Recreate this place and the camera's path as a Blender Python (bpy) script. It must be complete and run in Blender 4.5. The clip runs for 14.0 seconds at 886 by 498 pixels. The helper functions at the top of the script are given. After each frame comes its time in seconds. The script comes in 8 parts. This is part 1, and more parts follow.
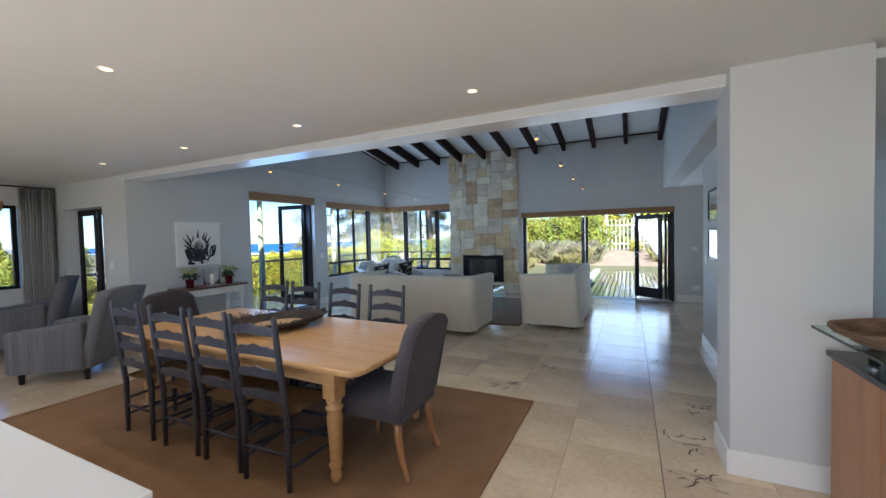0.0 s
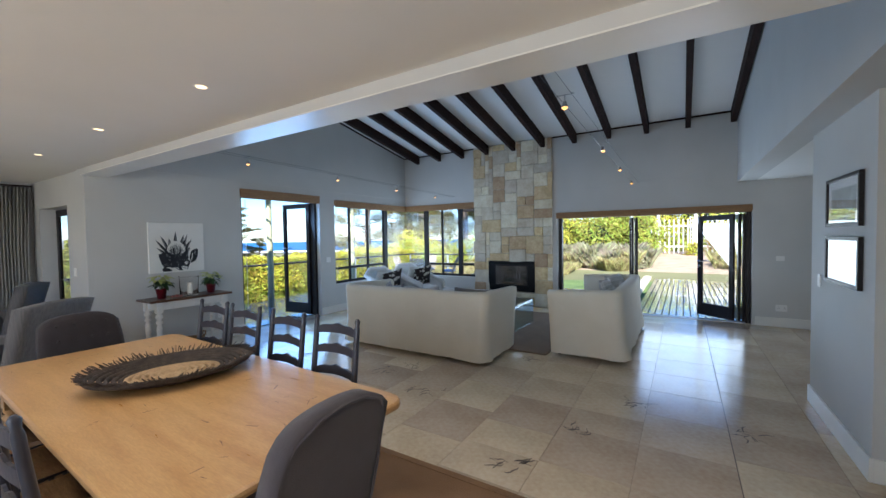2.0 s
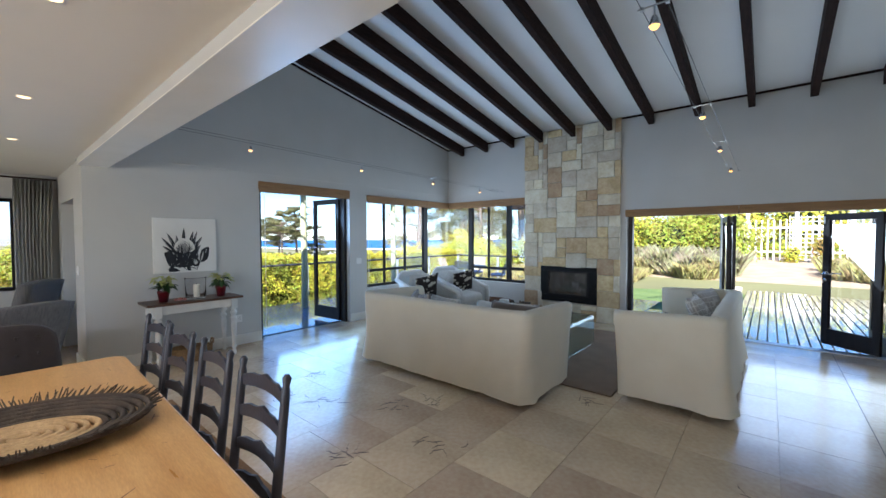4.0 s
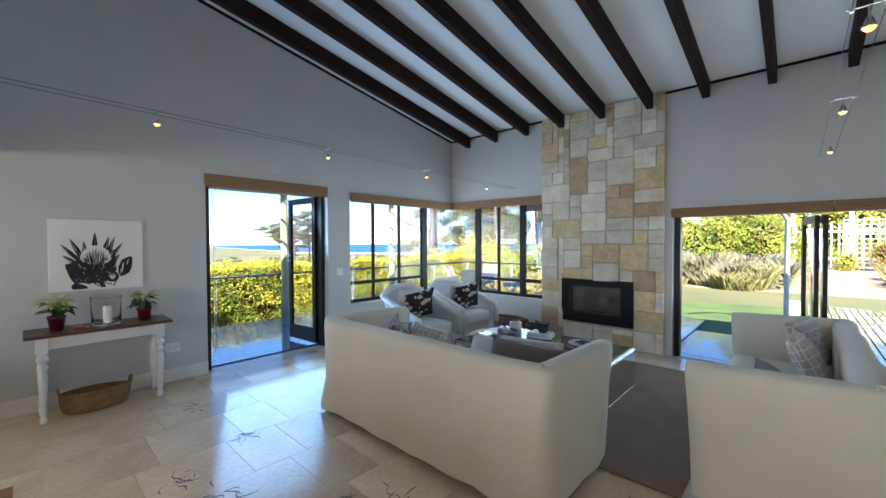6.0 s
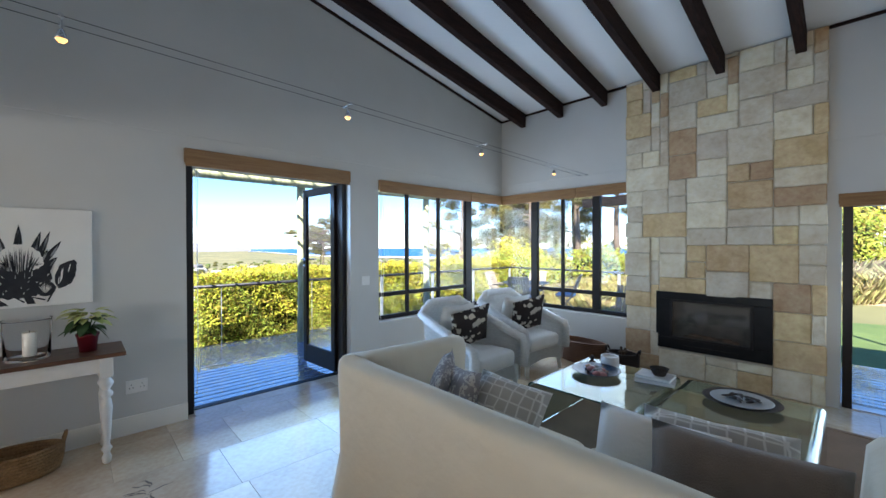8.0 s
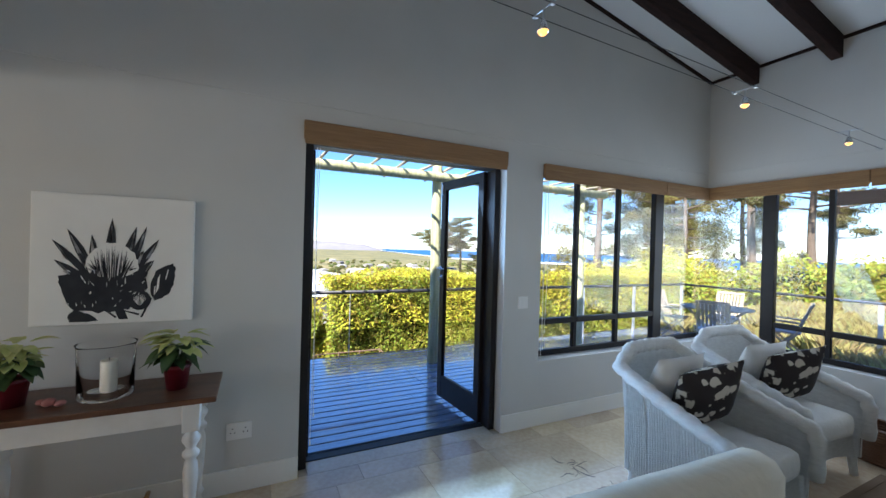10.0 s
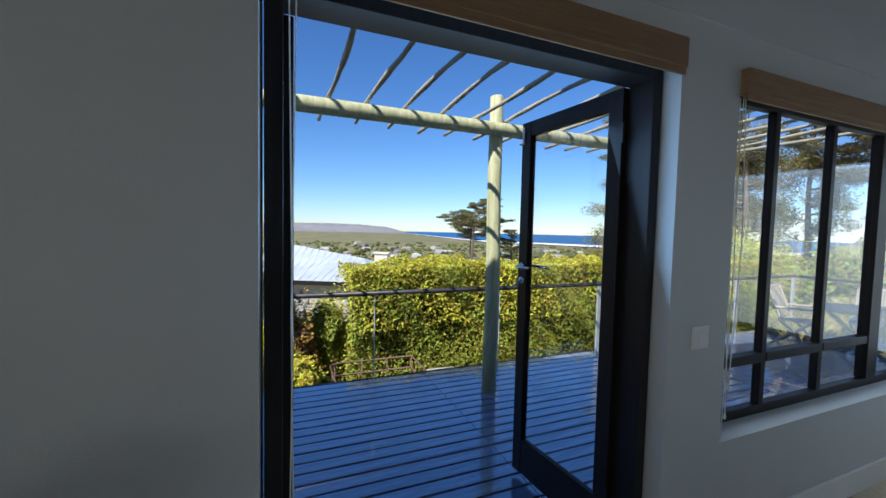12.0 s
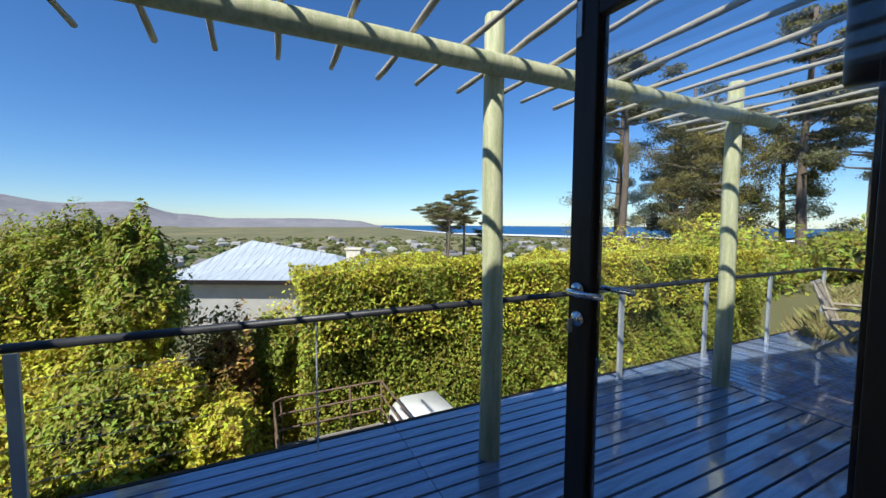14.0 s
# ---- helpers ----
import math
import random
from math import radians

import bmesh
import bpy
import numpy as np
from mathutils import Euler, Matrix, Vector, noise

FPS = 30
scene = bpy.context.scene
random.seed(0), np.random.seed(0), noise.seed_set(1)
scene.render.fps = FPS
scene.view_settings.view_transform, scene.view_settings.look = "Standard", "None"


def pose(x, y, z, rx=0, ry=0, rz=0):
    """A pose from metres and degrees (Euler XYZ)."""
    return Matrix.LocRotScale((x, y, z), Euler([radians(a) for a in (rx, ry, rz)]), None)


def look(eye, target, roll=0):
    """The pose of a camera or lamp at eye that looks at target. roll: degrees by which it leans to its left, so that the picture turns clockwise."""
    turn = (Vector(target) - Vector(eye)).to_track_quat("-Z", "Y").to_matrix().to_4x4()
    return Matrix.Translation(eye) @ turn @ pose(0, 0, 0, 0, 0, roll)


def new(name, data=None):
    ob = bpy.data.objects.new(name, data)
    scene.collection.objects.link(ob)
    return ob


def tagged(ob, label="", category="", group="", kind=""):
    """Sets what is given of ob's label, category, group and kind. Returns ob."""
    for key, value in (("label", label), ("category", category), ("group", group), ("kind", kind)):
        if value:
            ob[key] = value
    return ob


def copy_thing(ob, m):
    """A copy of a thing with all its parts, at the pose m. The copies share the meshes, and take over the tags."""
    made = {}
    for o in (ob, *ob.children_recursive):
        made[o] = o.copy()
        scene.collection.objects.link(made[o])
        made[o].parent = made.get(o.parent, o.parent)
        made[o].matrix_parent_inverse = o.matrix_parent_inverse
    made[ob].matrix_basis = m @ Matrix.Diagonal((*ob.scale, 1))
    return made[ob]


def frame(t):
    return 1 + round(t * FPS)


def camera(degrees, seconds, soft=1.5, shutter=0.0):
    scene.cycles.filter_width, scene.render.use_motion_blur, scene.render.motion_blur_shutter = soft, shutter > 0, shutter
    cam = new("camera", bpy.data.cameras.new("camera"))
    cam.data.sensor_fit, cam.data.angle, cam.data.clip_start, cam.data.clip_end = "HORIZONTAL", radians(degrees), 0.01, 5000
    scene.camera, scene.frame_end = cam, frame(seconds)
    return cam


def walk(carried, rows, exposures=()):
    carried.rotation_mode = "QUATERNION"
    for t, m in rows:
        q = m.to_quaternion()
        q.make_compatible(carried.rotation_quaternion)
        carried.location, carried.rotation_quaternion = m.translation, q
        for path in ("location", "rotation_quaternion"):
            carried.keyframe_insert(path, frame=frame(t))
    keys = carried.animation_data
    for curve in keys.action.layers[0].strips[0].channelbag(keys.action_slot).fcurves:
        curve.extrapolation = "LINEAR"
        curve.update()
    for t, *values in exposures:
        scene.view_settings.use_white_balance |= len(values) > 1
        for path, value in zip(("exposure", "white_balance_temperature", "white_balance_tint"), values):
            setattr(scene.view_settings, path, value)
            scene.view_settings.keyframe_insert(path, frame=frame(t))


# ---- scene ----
cam = camera(97.7, 14.0)
PATH = [
    (0, (-0.022, 0.062, 1.548), (-0.892, 1.862, 1.483), -1.3),
    (0.5, (-0.022, 0.37, 1.597), (-0.935, 2.148, 1.52), -1.3),
    (1, (-0.064, 0.7, 1.588), (-1.041, 2.444, 1.521), -1.1),
    (1.5, (-0.13, 1.035, 1.608), (-1.157, 2.75, 1.537), -1.0),
    (2, (-0.168, 1.353, 1.622), (-1.221, 3.052, 1.557), -0.9),
    (2.5, (-0.196, 1.637, 1.625), (-1.275, 3.32, 1.562), -0.9),
    (3, (-0.24, 1.903, 1.594), (-1.433, 3.508, 1.547), -0.6),
    (3.2, (-0.308, 1.995, 1.613), (-1.524, 3.582, 1.557), -0.5),
    (5.3, (-0.891, 3.275, 1.633), (-2.253, 4.739, 1.591), -0.2),
    (5.5, (-0.98, 3.411, 1.635), (-2.341, 4.875, 1.593), -0.3),
    (6, (-1.182, 3.654, 1.65), (-2.537, 5.125, 1.609), -0.2),
    (6.5, (-1.443, 3.892, 1.644), (-2.793, 5.368, 1.606), -0.2),
    (7, (-1.722, 4.135, 1.577), (-3.101, 5.583, 1.561), -0.3),
    (7.2, (-1.888, 4.213, 1.573), (-3.278, 5.651, 1.558), -0.4),
    (9.3, (-3.221, 4.78, 1.668), (-4.89, 5.883, 1.651), 1.2),
    (9.5, (-3.39, 4.813, 1.655), (-5.101, 5.847, 1.64), 1.3),
    (10, (-3.779, 4.909, 1.643), (-5.58, 5.781, 1.635), 1.6),
    (10.2, (-3.968, 4.935, 1.636), (-5.784, 5.772, 1.626), 1.6),
    (10.5, (-4.247, 4.986, 1.645), (-6.076, 5.796, 1.626), 1.6),
    (11, (-4.673, 5.097, 1.62), (-6.507, 5.892, 1.567), 1.5),
    (11.5, (-5.047, 5.204, 1.635), (-6.889, 5.979, 1.554), 1.4),
    (12, (-5.42, 5.276, 1.649), (-7.266, 6.038, 1.547), 1.3),
    (12.5, (-5.743, 5.382, 1.63), (-7.588, 6.146, 1.52), 1.1),
    (13, (-6.07, 5.534, 1.619), (-7.912, 6.305, 1.506), 0.8),
    (13.5, (-6.4, 5.681, 1.625), (-8.223, 6.492, 1.484), 0.5),
    (14, (-6.667, 5.801, 1.632), (-8.46, 6.676, 1.496), 0.3),
]
EXPOSURES = [(0.0, 1.43, 5700, 9), (1.5, 1.56, 5800, 9), (3.2, 1.74, 5950, 9), (5.5, 1.92, 6200, 10), (7.2, 1.88, 6300, 10), (10.2, 1.5, 6500, 10), (11.0, 1.1, 6500, 10), (12.0, 0.48, 6250, 8), (14.0, 0.34, 6250, 5)]
walk(cam, [(t, look(eye, target, roll)) for t, eye, target, roll in PATH], EXPOSURES)

# ---- world, sun, exposure ----
SUN_EL, SUN_AZ = 46.0, 148.0          # azimuth measured clockwise from +y
world = bpy.data.worlds.new("sky_world")
scene.world = world
world.use_nodes = True
wn = world.node_tree.nodes
sky = wn.new("ShaderNodeTexSky")
sky.sky_type, sky.sun_disc = "NISHITA", False
sky.sun_elevation, sky.sun_rotation = radians(SUN_EL), radians(SUN_AZ)
sky.air_density, sky.dust_density, sky.ozone_density = 1.0, 0.0, 5.0
wn["Background"].inputs["Strength"].default_value = 0.10
clear = wn.new("ShaderNodeHueSaturation")          # a dry, very clear blue day
clear.inputs["Saturation"].default_value, clear.inputs["Value"].default_value = 1.12, 0.95
world.node_tree.links.new(sky.outputs[0], clear.inputs["Color"])
tint = wn.new("ShaderNodeMix")
tint.data_type, tint.blend_type = "RGBA", "MULTIPLY"
tint.inputs["Factor"].default_value, tint.inputs["B"].default_value = 1.0, (0.82, 0.94, 1.15, 1.0)
world.node_tree.links.new(clear.outputs[0], tint.inputs["A"])
world.node_tree.links.new(tint.outputs["Result"], wn["Background"].inputs["Color"])
sd = Vector((math.sin(radians(SUN_AZ)) * math.cos(radians(SUN_EL)), math.cos(radians(SUN_AZ)) * math.cos(radians(SUN_EL)), math.sin(radians(SUN_EL))))
sun = new("sun", bpy.data.lights.new("sun", "SUN"))
sun.data.energy, sun.data.angle, sun.data.color = 5.0, radians(0.5), (1.0, 0.95, 0.86)
sun.matrix_world = look(sd * 60, (0, 0, 0))


# ---- material helpers ----
def mat(name, c1, c2=None, rough=0.5, metal=0.0, scale=8.0, bump=0.0, bscale=60.0, spec=0.5, stretch=(1, 1, 1), sheen=0.0, fine=0.0, rvar=0.0):
    m = bpy.data.materials.new(name)
    m.use_nodes = True
    nt, b = m.node_tree, m.node_tree.nodes["Principled BSDF"]
    b.inputs["Roughness"].default_value, b.inputs["Metallic"].default_value = rough, metal
    b.inputs["Specular IOR Level"].default_value = spec
    if sheen:
        b.inputs["Sheen Weight"].default_value = sheen
    tc = nt.nodes.new("ShaderNodeTexCoord")
    mp = nt.nodes.new("ShaderNodeMapping")
    mp.inputs["Scale"].default_value = stretch
    nt.links.new(tc.outputs["Object"], mp.inputs["Vector"])
    c2 = c2 or tuple(v * 0.86 for v in c1)
    n1 = nt.nodes.new("ShaderNodeTexNoise")
    n1.inputs["Scale"].default_value, n1.inputs["Detail"].default_value = scale, 6
    nt.links.new(mp.outputs[0], n1.inputs["Vector"])
    ramp = nt.nodes.new("ShaderNodeValToRGB")
    ramp.color_ramp.elements[0].position, ramp.color_ramp.elements[1].position = 0.32, 0.68
    ramp.color_ramp.elements[0].color, ramp.color_ramp.elements[1].color = (*c2, 1), (*c1, 1)
    nt.links.new(n1.outputs["Fac"], ramp.inputs["Fac"])
    out = ramp.outputs["Color"]
    if fine:
        n3 = nt.nodes.new("ShaderNodeTexNoise")
        n3.inputs["Scale"].default_value, n3.inputs["Detail"].default_value = bscale, 3
        nt.links.new(mp.outputs[0], n3.inputs["Vector"])
        mx = nt.nodes.new("ShaderNodeMix")
        mx.data_type, mx.blend_type = "RGBA", "OVERLAY"
        mx.inputs["Factor"].default_value = fine
        nt.links.new(out, mx.inputs["A"])
        nt.links.new(n3.outputs["Fac"], mx.inputs["B"])
        out = mx.outputs["Result"]
    nt.links.new(out, b.inputs["Base Color"])
    if rvar:
        mr = nt.nodes.new("ShaderNodeMapRange")
        mr.inputs["To Min"].default_value, mr.inputs["To Max"].default_value = max(rough - rvar, 0.02), rough + rvar
        nt.links.new(n1.outputs["Fac"], mr.inputs["Value"])
        nt.links.new(mr.outputs[0], b.inputs["Roughness"])
    if bump:
        n2 = nt.nodes.new("ShaderNodeTexNoise")
        n2.inputs["Scale"].default_value, n2.inputs["Detail"].default_value = bscale, 4
        nt.links.new(mp.outputs[0], n2.inputs["Vector"])
        bp = nt.nodes.new("ShaderNodeBump")
        bp.inputs["Strength"].default_value, bp.inputs["Distance"].default_value = bump, 0.01
        nt.links.new(n2.outputs["Fac"], bp.inputs["Height"])
        nt.links.new(bp.outputs[0], b.inputs["Normal"])
    return m


def random_tint(m, amount=0.3, hue=0.02, per="object"):
    """Varies the base colour from piece to piece."""
    nt, b = m.node_tree, m.node_tree.nodes["Principled BSDF"]
    src = b.inputs["Base Color"].links[0].from_socket
    if per == "object":
        rnd = nt.nodes.new("ShaderNodeObjectInfo").outputs["Random"]
    else:
        rnd = nt.nodes.new("ShaderNodeNewGeometry").outputs["Random Per Island"]
    hs = nt.nodes.new("ShaderNodeHueSaturation")
    for sock, lo, hi in (("Value", 1 - amount, 1 + amount * 0.6), ("Hue", 0.5 - hue, 0.5 + hue)):
        mr = nt.nodes.new("ShaderNodeMapRange")
        mr.inputs["To Min"].default_value, mr.inputs["To Max"].default_value = lo, hi
        nt.links.new(rnd, mr.inputs["Value"])
        nt.links.new(mr.outputs[0], hs.inputs[sock])
    nt.links.new(src, hs.inputs["Color"])
    nt.links.new(hs.outputs[0], b.inputs["Base Color"])
    return m


def leafy(m, amount=0.32):
    """Lets sunlight through thin leaves."""
    nt, b = m.node_tree, m.node_tree.nodes["Principled BSDF"]
    tr = nt.nodes.new("ShaderNodeBsdfTranslucent")
    nt.links.new(b.inputs["Base Color"].links[0].from_socket, tr.inputs["Color"])
    mx = nt.nodes.new("ShaderNodeMixShader")
    mx.inputs[0].default_value = amount
    nt.links.new(b.outputs[0], mx.inputs[1])
    nt.links.new(tr.outputs[0], mx.inputs[2])
    nt.links.new(mx.outputs[0], nt.nodes["Material Output"].inputs["Surface"])
    return m


def wet(m, ior=1.33):
    """A thin film of water or varnish."""
    b = m.node_tree.nodes["Principled BSDF"]
    b.inputs["IOR"].default_value = 1.7
    b.inputs["Coat Weight"].default_value, b.inputs["Coat Roughness"].default_value, b.inputs["Coat IOR"].default_value = 1.0, 0.03, ior
    return m


def glass(name, rough=0.0, tint=(1, 1, 1), ior=1.45):
    m = bpy.data.materials.new(name)
    m.use_nodes = True
    b = m.node_tree.nodes["Principled BSDF"]
    b.inputs["Base Color"].default_value = (*tint, 1)
    b.inputs["Transmission Weight"].default_value, b.inputs["Roughness"].default_value, b.inputs["IOR"].default_value = 1.0, rough, ior
    return m


def glow(name, color, strength):
    m = bpy.data.materials.new(name)
    m.use_nodes = True
    b = m.node_tree.nodes["Principled BSDF"]
    b.inputs["Base Color"].default_value = (*color, 1)
    b.inputs["Emission Color"].default_value, b.inputs["Emission Strength"].default_value = (*color, 1), strength
    return m


# ---- materials ----
M_WALL = mat("wall_paint", (0.60, 0.595, 0.575), (0.565, 0.56, 0.54), 0.75, scale=1.5, bump=0.08, bscale=90)
M_CEIL = mat("ceiling_paint", (0.80, 0.79, 0.76), (0.77, 0.76, 0.73), 0.8, scale=1.2, bump=0.05, bscale=120)
M_BOARD = mat("ceiling_board", (0.80, 0.80, 0.79), (0.76, 0.76, 0.75), 0.75, scale=1.0, bump=0.03)
M_SKIRT = mat("skirting_paint", (0.80, 0.79, 0.75), (0.75, 0.74, 0.70), 0.32, scale=3)
M_RAFT = mat("dark_rafter_wood", (0.034, 0.016, 0.012), (0.016, 0.008, 0.007), 0.75, spec=0.15, scale=3, bump=0.25, bscale=30, stretch=(12, 1, 12), fine=0.3)
M_BLACK = mat("black_aluminium", (0.016, 0.012, 0.011), (0.010, 0.008, 0.008), 0.45, spec=0.3, metal=0.0, scale=6, rvar=0.06)
M_DARKWOOD = mat("dark_stained_timber", (0.022, 0.015, 0.014), (0.012, 0.009, 0.009), 0.42, spec=0.3, scale=4, bump=0.15, bscale=40, stretch=(8, 8, 1))
M_BLIND = mat("bamboo_blind", (0.36, 0.20, 0.085), (0.26, 0.135, 0.055), 0.6, scale=6, bump=0.6, bscale=90, stretch=(0.5, 0.5, 14), fine=0.5)
M_GLASS = glass("clear_glass")
M_GLASSE = mat("dark_green_glass_edge", (0.03, 0.07, 0.055), (0.02, 0.05, 0.04), 0.15, scale=9)
M_VASE = glass("thin_vase_glass", ior=1.1)
M_GLASSG = glass("green_glass", tint=(0.66, 0.84, 0.78), ior=1.5)
M_TRAV = mat("travertine", (0.75, 0.605, 0.43), (0.58, 0.445, 0.30), 0.17, spec=0.6, scale=1.6, bump=0.03, bscale=25, rvar=0.05, fine=0.25)
random_tint(M_TRAV, 0.17, 0.008)
M_GROUT = mat("grout", (0.50, 0.39, 0.27), None, 0.8, scale=20)
M_PIT = mat("travertine_pit", (0.16, 0.11, 0.08), (0.08, 0.055, 0.04), 0.6, scale=30, bump=0.5)
M_STONE = mat("sandstone", (0.82, 0.76, 0.62), (0.66, 0.57, 0.42), 0.85, scale=5, bump=0.9, bscale=22, fine=0.35)
random_tint(M_STONE, 0.22, 0.012)
M_STONEY = mat("sandstone_ochre", (0.70, 0.54, 0.33), (0.56, 0.40, 0.22), 0.85, scale=5, bump=0.9, bscale=22, fine=0.35)
random_tint(M_STONEY, 0.25, 0.015)
M_MORTAR = mat("mortar", (0.58, 0.51, 0.40), None, 0.95, scale=20, bump=0.5)
M_PINE = mat("honey_pine", (0.56, 0.34, 0.145), (0.45, 0.25, 0.095), 0.3, scale=2.2, bump=0.06, bscale=30, stretch=(1, 7, 7), fine=0.25, rvar=0.06)
M_CHAIR = mat("slate_blue_paint", (0.043, 0.043, 0.058), (0.03, 0.03, 0.04), 0.42, scale=12, bump=0.1)
M_RUSH = mat("woven_rush", (0.44, 0.26, 0.11), (0.31, 0.165, 0.065), 0.75, scale=14, bump=1.0, bscale=70, stretch=(1, 6, 1), fine=0.5)
M_UPH = mat("charcoal_linen", (0.075, 0.064, 0.070), (0.06, 0.051, 0.056), 0.95, scale=9, bump=0.5, bscale=260, sheen=0.12)
M_UPHB = mat("brown_tweed", (0.034, 0.027, 0.029), (0.025, 0.020, 0.022), 0.95, scale=9, bump=0.5, bscale=240, sheen=0.05)
M_GREY = mat("grey_stripe_fabric", (0.16, 0.153, 0.152), (0.10, 0.096, 0.098), 0.95, scale=3, bump=0.4, bscale=140, stretch=(22, 22, 0.4), sheen=0.2)
M_LINEN = mat("cream_linen", (0.74, 0.67, 0.54), (0.70, 0.63, 0.50), 0.95, scale=3, bump=0.45, bscale=18, sheen=0.12)
M_LINENW = mat("white_linen", (0.80, 0.78, 0.74), (0.72, 0.70, 0.66), 0.95, scale=4, bump=0.4, bscale=40, sheen=0.15)
M_WICK = mat("white_wicker", (0.84, 0.83, 0.80), (0.74, 0.73, 0.70), 0.5, scale=20, bump=0.8, bscale=120, stretch=(1, 1, 3), fine=0.25)
M_SEAGR = mat("seagrass", (0.33, 0.20, 0.09), (0.22, 0.125, 0.055), 0.85, scale=12, bump=1.0, bscale=90, fine=0.5)
M_SISAL = mat("sisal_rug", (0.30, 0.165, 0.075), (0.25, 0.135, 0.06), 0.95, scale=4, bump=0.9, bscale=160, fine=0.5)
M_RUGB = mat("taupe_rug", (0.235, 0.155, 0.098), (0.185, 0.12, 0.074), 0.97, scale=3, bump=0.7, bscale=200, fine=0.4)
M_WHITEP = mat("white_furniture_paint", (0.78, 0.77, 0.74), (0.70, 0.69, 0.66), 0.5, scale=8, bump=0.08)
M_WALNUT = mat("walnut_top", (0.15, 0.065, 0.035), (0.085, 0.036, 0.02), 0.35, scale=3, bump=0.1, stretch=(6, 1, 6), fine=0.3)
M_POT = mat("red_pot", (0.13, 0.008, 0.014), (0.09, 0.006, 0.011), 0.35, scale=8)
M_LEAFP = mat("poinsettia_cream", (0.62, 0.60, 0.26), (0.42, 0.48, 0.14), 0.55, scale=20)
M_LEAFD = mat("poinsettia_green", (0.05, 0.10, 0.03), (0.03, 0.065, 0.02), 0.5, scale=20)
M_WAX = mat("candle_wax", (0.80, 0.76, 0.66), (0.76, 0.72, 0.62), 0.5, scale=5)
M_CANVAS = mat("canvas", (0.83, 0.815, 0.78), (0.79, 0.775, 0.74), 0.85, scale=5, bump=0.3, bscale=300)
M_INK = mat("ink_black", (0.012, 0.013, 0.018), (0.025, 0.027, 0.034), 0.8, scale=16)
M_INKG = mat("ink_grey", (0.42, 0.42, 0.42), (0.22, 0.22, 0.23), 0.85, scale=40)
M_PLASTIC = mat("white_plastic", (0.80, 0.79, 0.77), (0.77, 0.76, 0.74), 0.35, scale=4)
M_CHROME = mat("chrome", (0.75, 0.75, 0.75), (0.68, 0.68, 0.68), 0.15, metal=1.0, scale=6)
M_STEEL = mat("brushed_steel", (0.55, 0.56, 0.57), (0.45, 0.46, 0.47), 0.35, metal=1.0, scale=8)
M_GALV = mat("galvanised_paint", (0.50, 0.53, 0.56), (0.42, 0.45, 0.48), 0.4, metal=0.3, scale=8)
M_RAILD = mat("dark_handrail", (0.05, 0.05, 0.055), (0.03, 0.03, 0.035), 0.45, metal=0.4, scale=8)
M_FIRE = mat("fireplace_black", (0.008, 0.008, 0.009), (0.014, 0.014, 0.015), 0.35, spec=0.2, scale=10)
M_FIREIN = mat("firebox_soot", (0.03, 0.026, 0.023), (0.07, 0.06, 0.05), 0.8, scale=8, bump=0.4)
M_LOG = mat("charred_log", (0.16, 0.10, 0.06), (0.04, 0.03, 0.025), 0.9, scale=8, bump=0.8)
# wet boards; the blue sky they mirror is partly put into the base colour
M_DECK = mat("wet_deck_sky_sheen", (0.29, 0.38, 0.56), (0.15, 0.20, 0.31), 0.12, spec=0.9, scale=2.5, bump=0.08, bscale=35, stretch=(7, 0.7, 7), rvar=0.09, fine=0.3)
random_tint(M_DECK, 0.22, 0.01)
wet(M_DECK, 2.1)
M_DECKP = mat("weathered_deck", (0.36, 0.32, 0.25), (0.25, 0.22, 0.17), 0.22, scale=3, bump=0.12, stretch=(7, 0.7, 7), rvar=0.1)
wet(M_DECKP)
random_tint(M_DECKP, 0.2, 0.01)
M_POLE = mat("treated_pine_pole", (0.60, 0.58, 0.38), (0.37, 0.39, 0.21), 0.75, scale=3, bump=0.35, bscale=30, stretch=(9, 9, 1), fine=0.4)
M_LATH = mat("weathered_lath", (0.44, 0.40, 0.32), (0.32, 0.29, 0.23), 0.8, scale=5, bump=0.4, bscale=40)
M_HEDGE = mat("hedge_leaf", (0.45, 0.44, 0.06), (0.27, 0.295, 0.04), 0.5, scale=1.2, spec=0.35)
random_tint(M_HEDGE, 0.5, 0.06, "island")
leafy(M_HEDGE)
M_HEDGEY = mat("young_leaf", (0.70, 0.60, 0.07), (0.50, 0.47, 0.055), 0.5, scale=1.5, spec=0.35)
random_tint(M_HEDGEY, 0.6, 0.05, "island")
leafy(M_HEDGEY)
M_REDLEAF = mat("red_leaf", (0.46, 0.20, 0.06), (0.36, 0.30, 0.06), 0.5, scale=2)
random_tint(M_REDLEAF, 0.4, 0.04, "island")
leafy(M_REDLEAF)
# near-black filler: the shade deep inside the foliage is put into this colour
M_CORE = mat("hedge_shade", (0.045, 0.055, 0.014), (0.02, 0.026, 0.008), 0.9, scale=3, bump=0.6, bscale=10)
M_GRASSD = mat("dry_grass", (0.50, 0.42, 0.19), (0.32, 0.29, 0.11), 0.8, scale=2)
random_tint(M_GRASSD, 0.4, 0.04, "island")
leafy(M_GRASSD, 0.3)
M_LAV = mat("lavender", (0.44, 0.37, 0.26), (0.30, 0.30, 0.14), 0.8, scale=3)
random_tint(M_LAV, 0.4, 0.06, "island")
leafy(M_LAV, 0.3)
M_NEEDLE = mat("pine_needles", (0.25, 0.215, 0.085), (0.11, 0.115, 0.045), 0.7, scale=0.6)
random_tint(M_NEEDLE, 0.5, 0.05, "island")
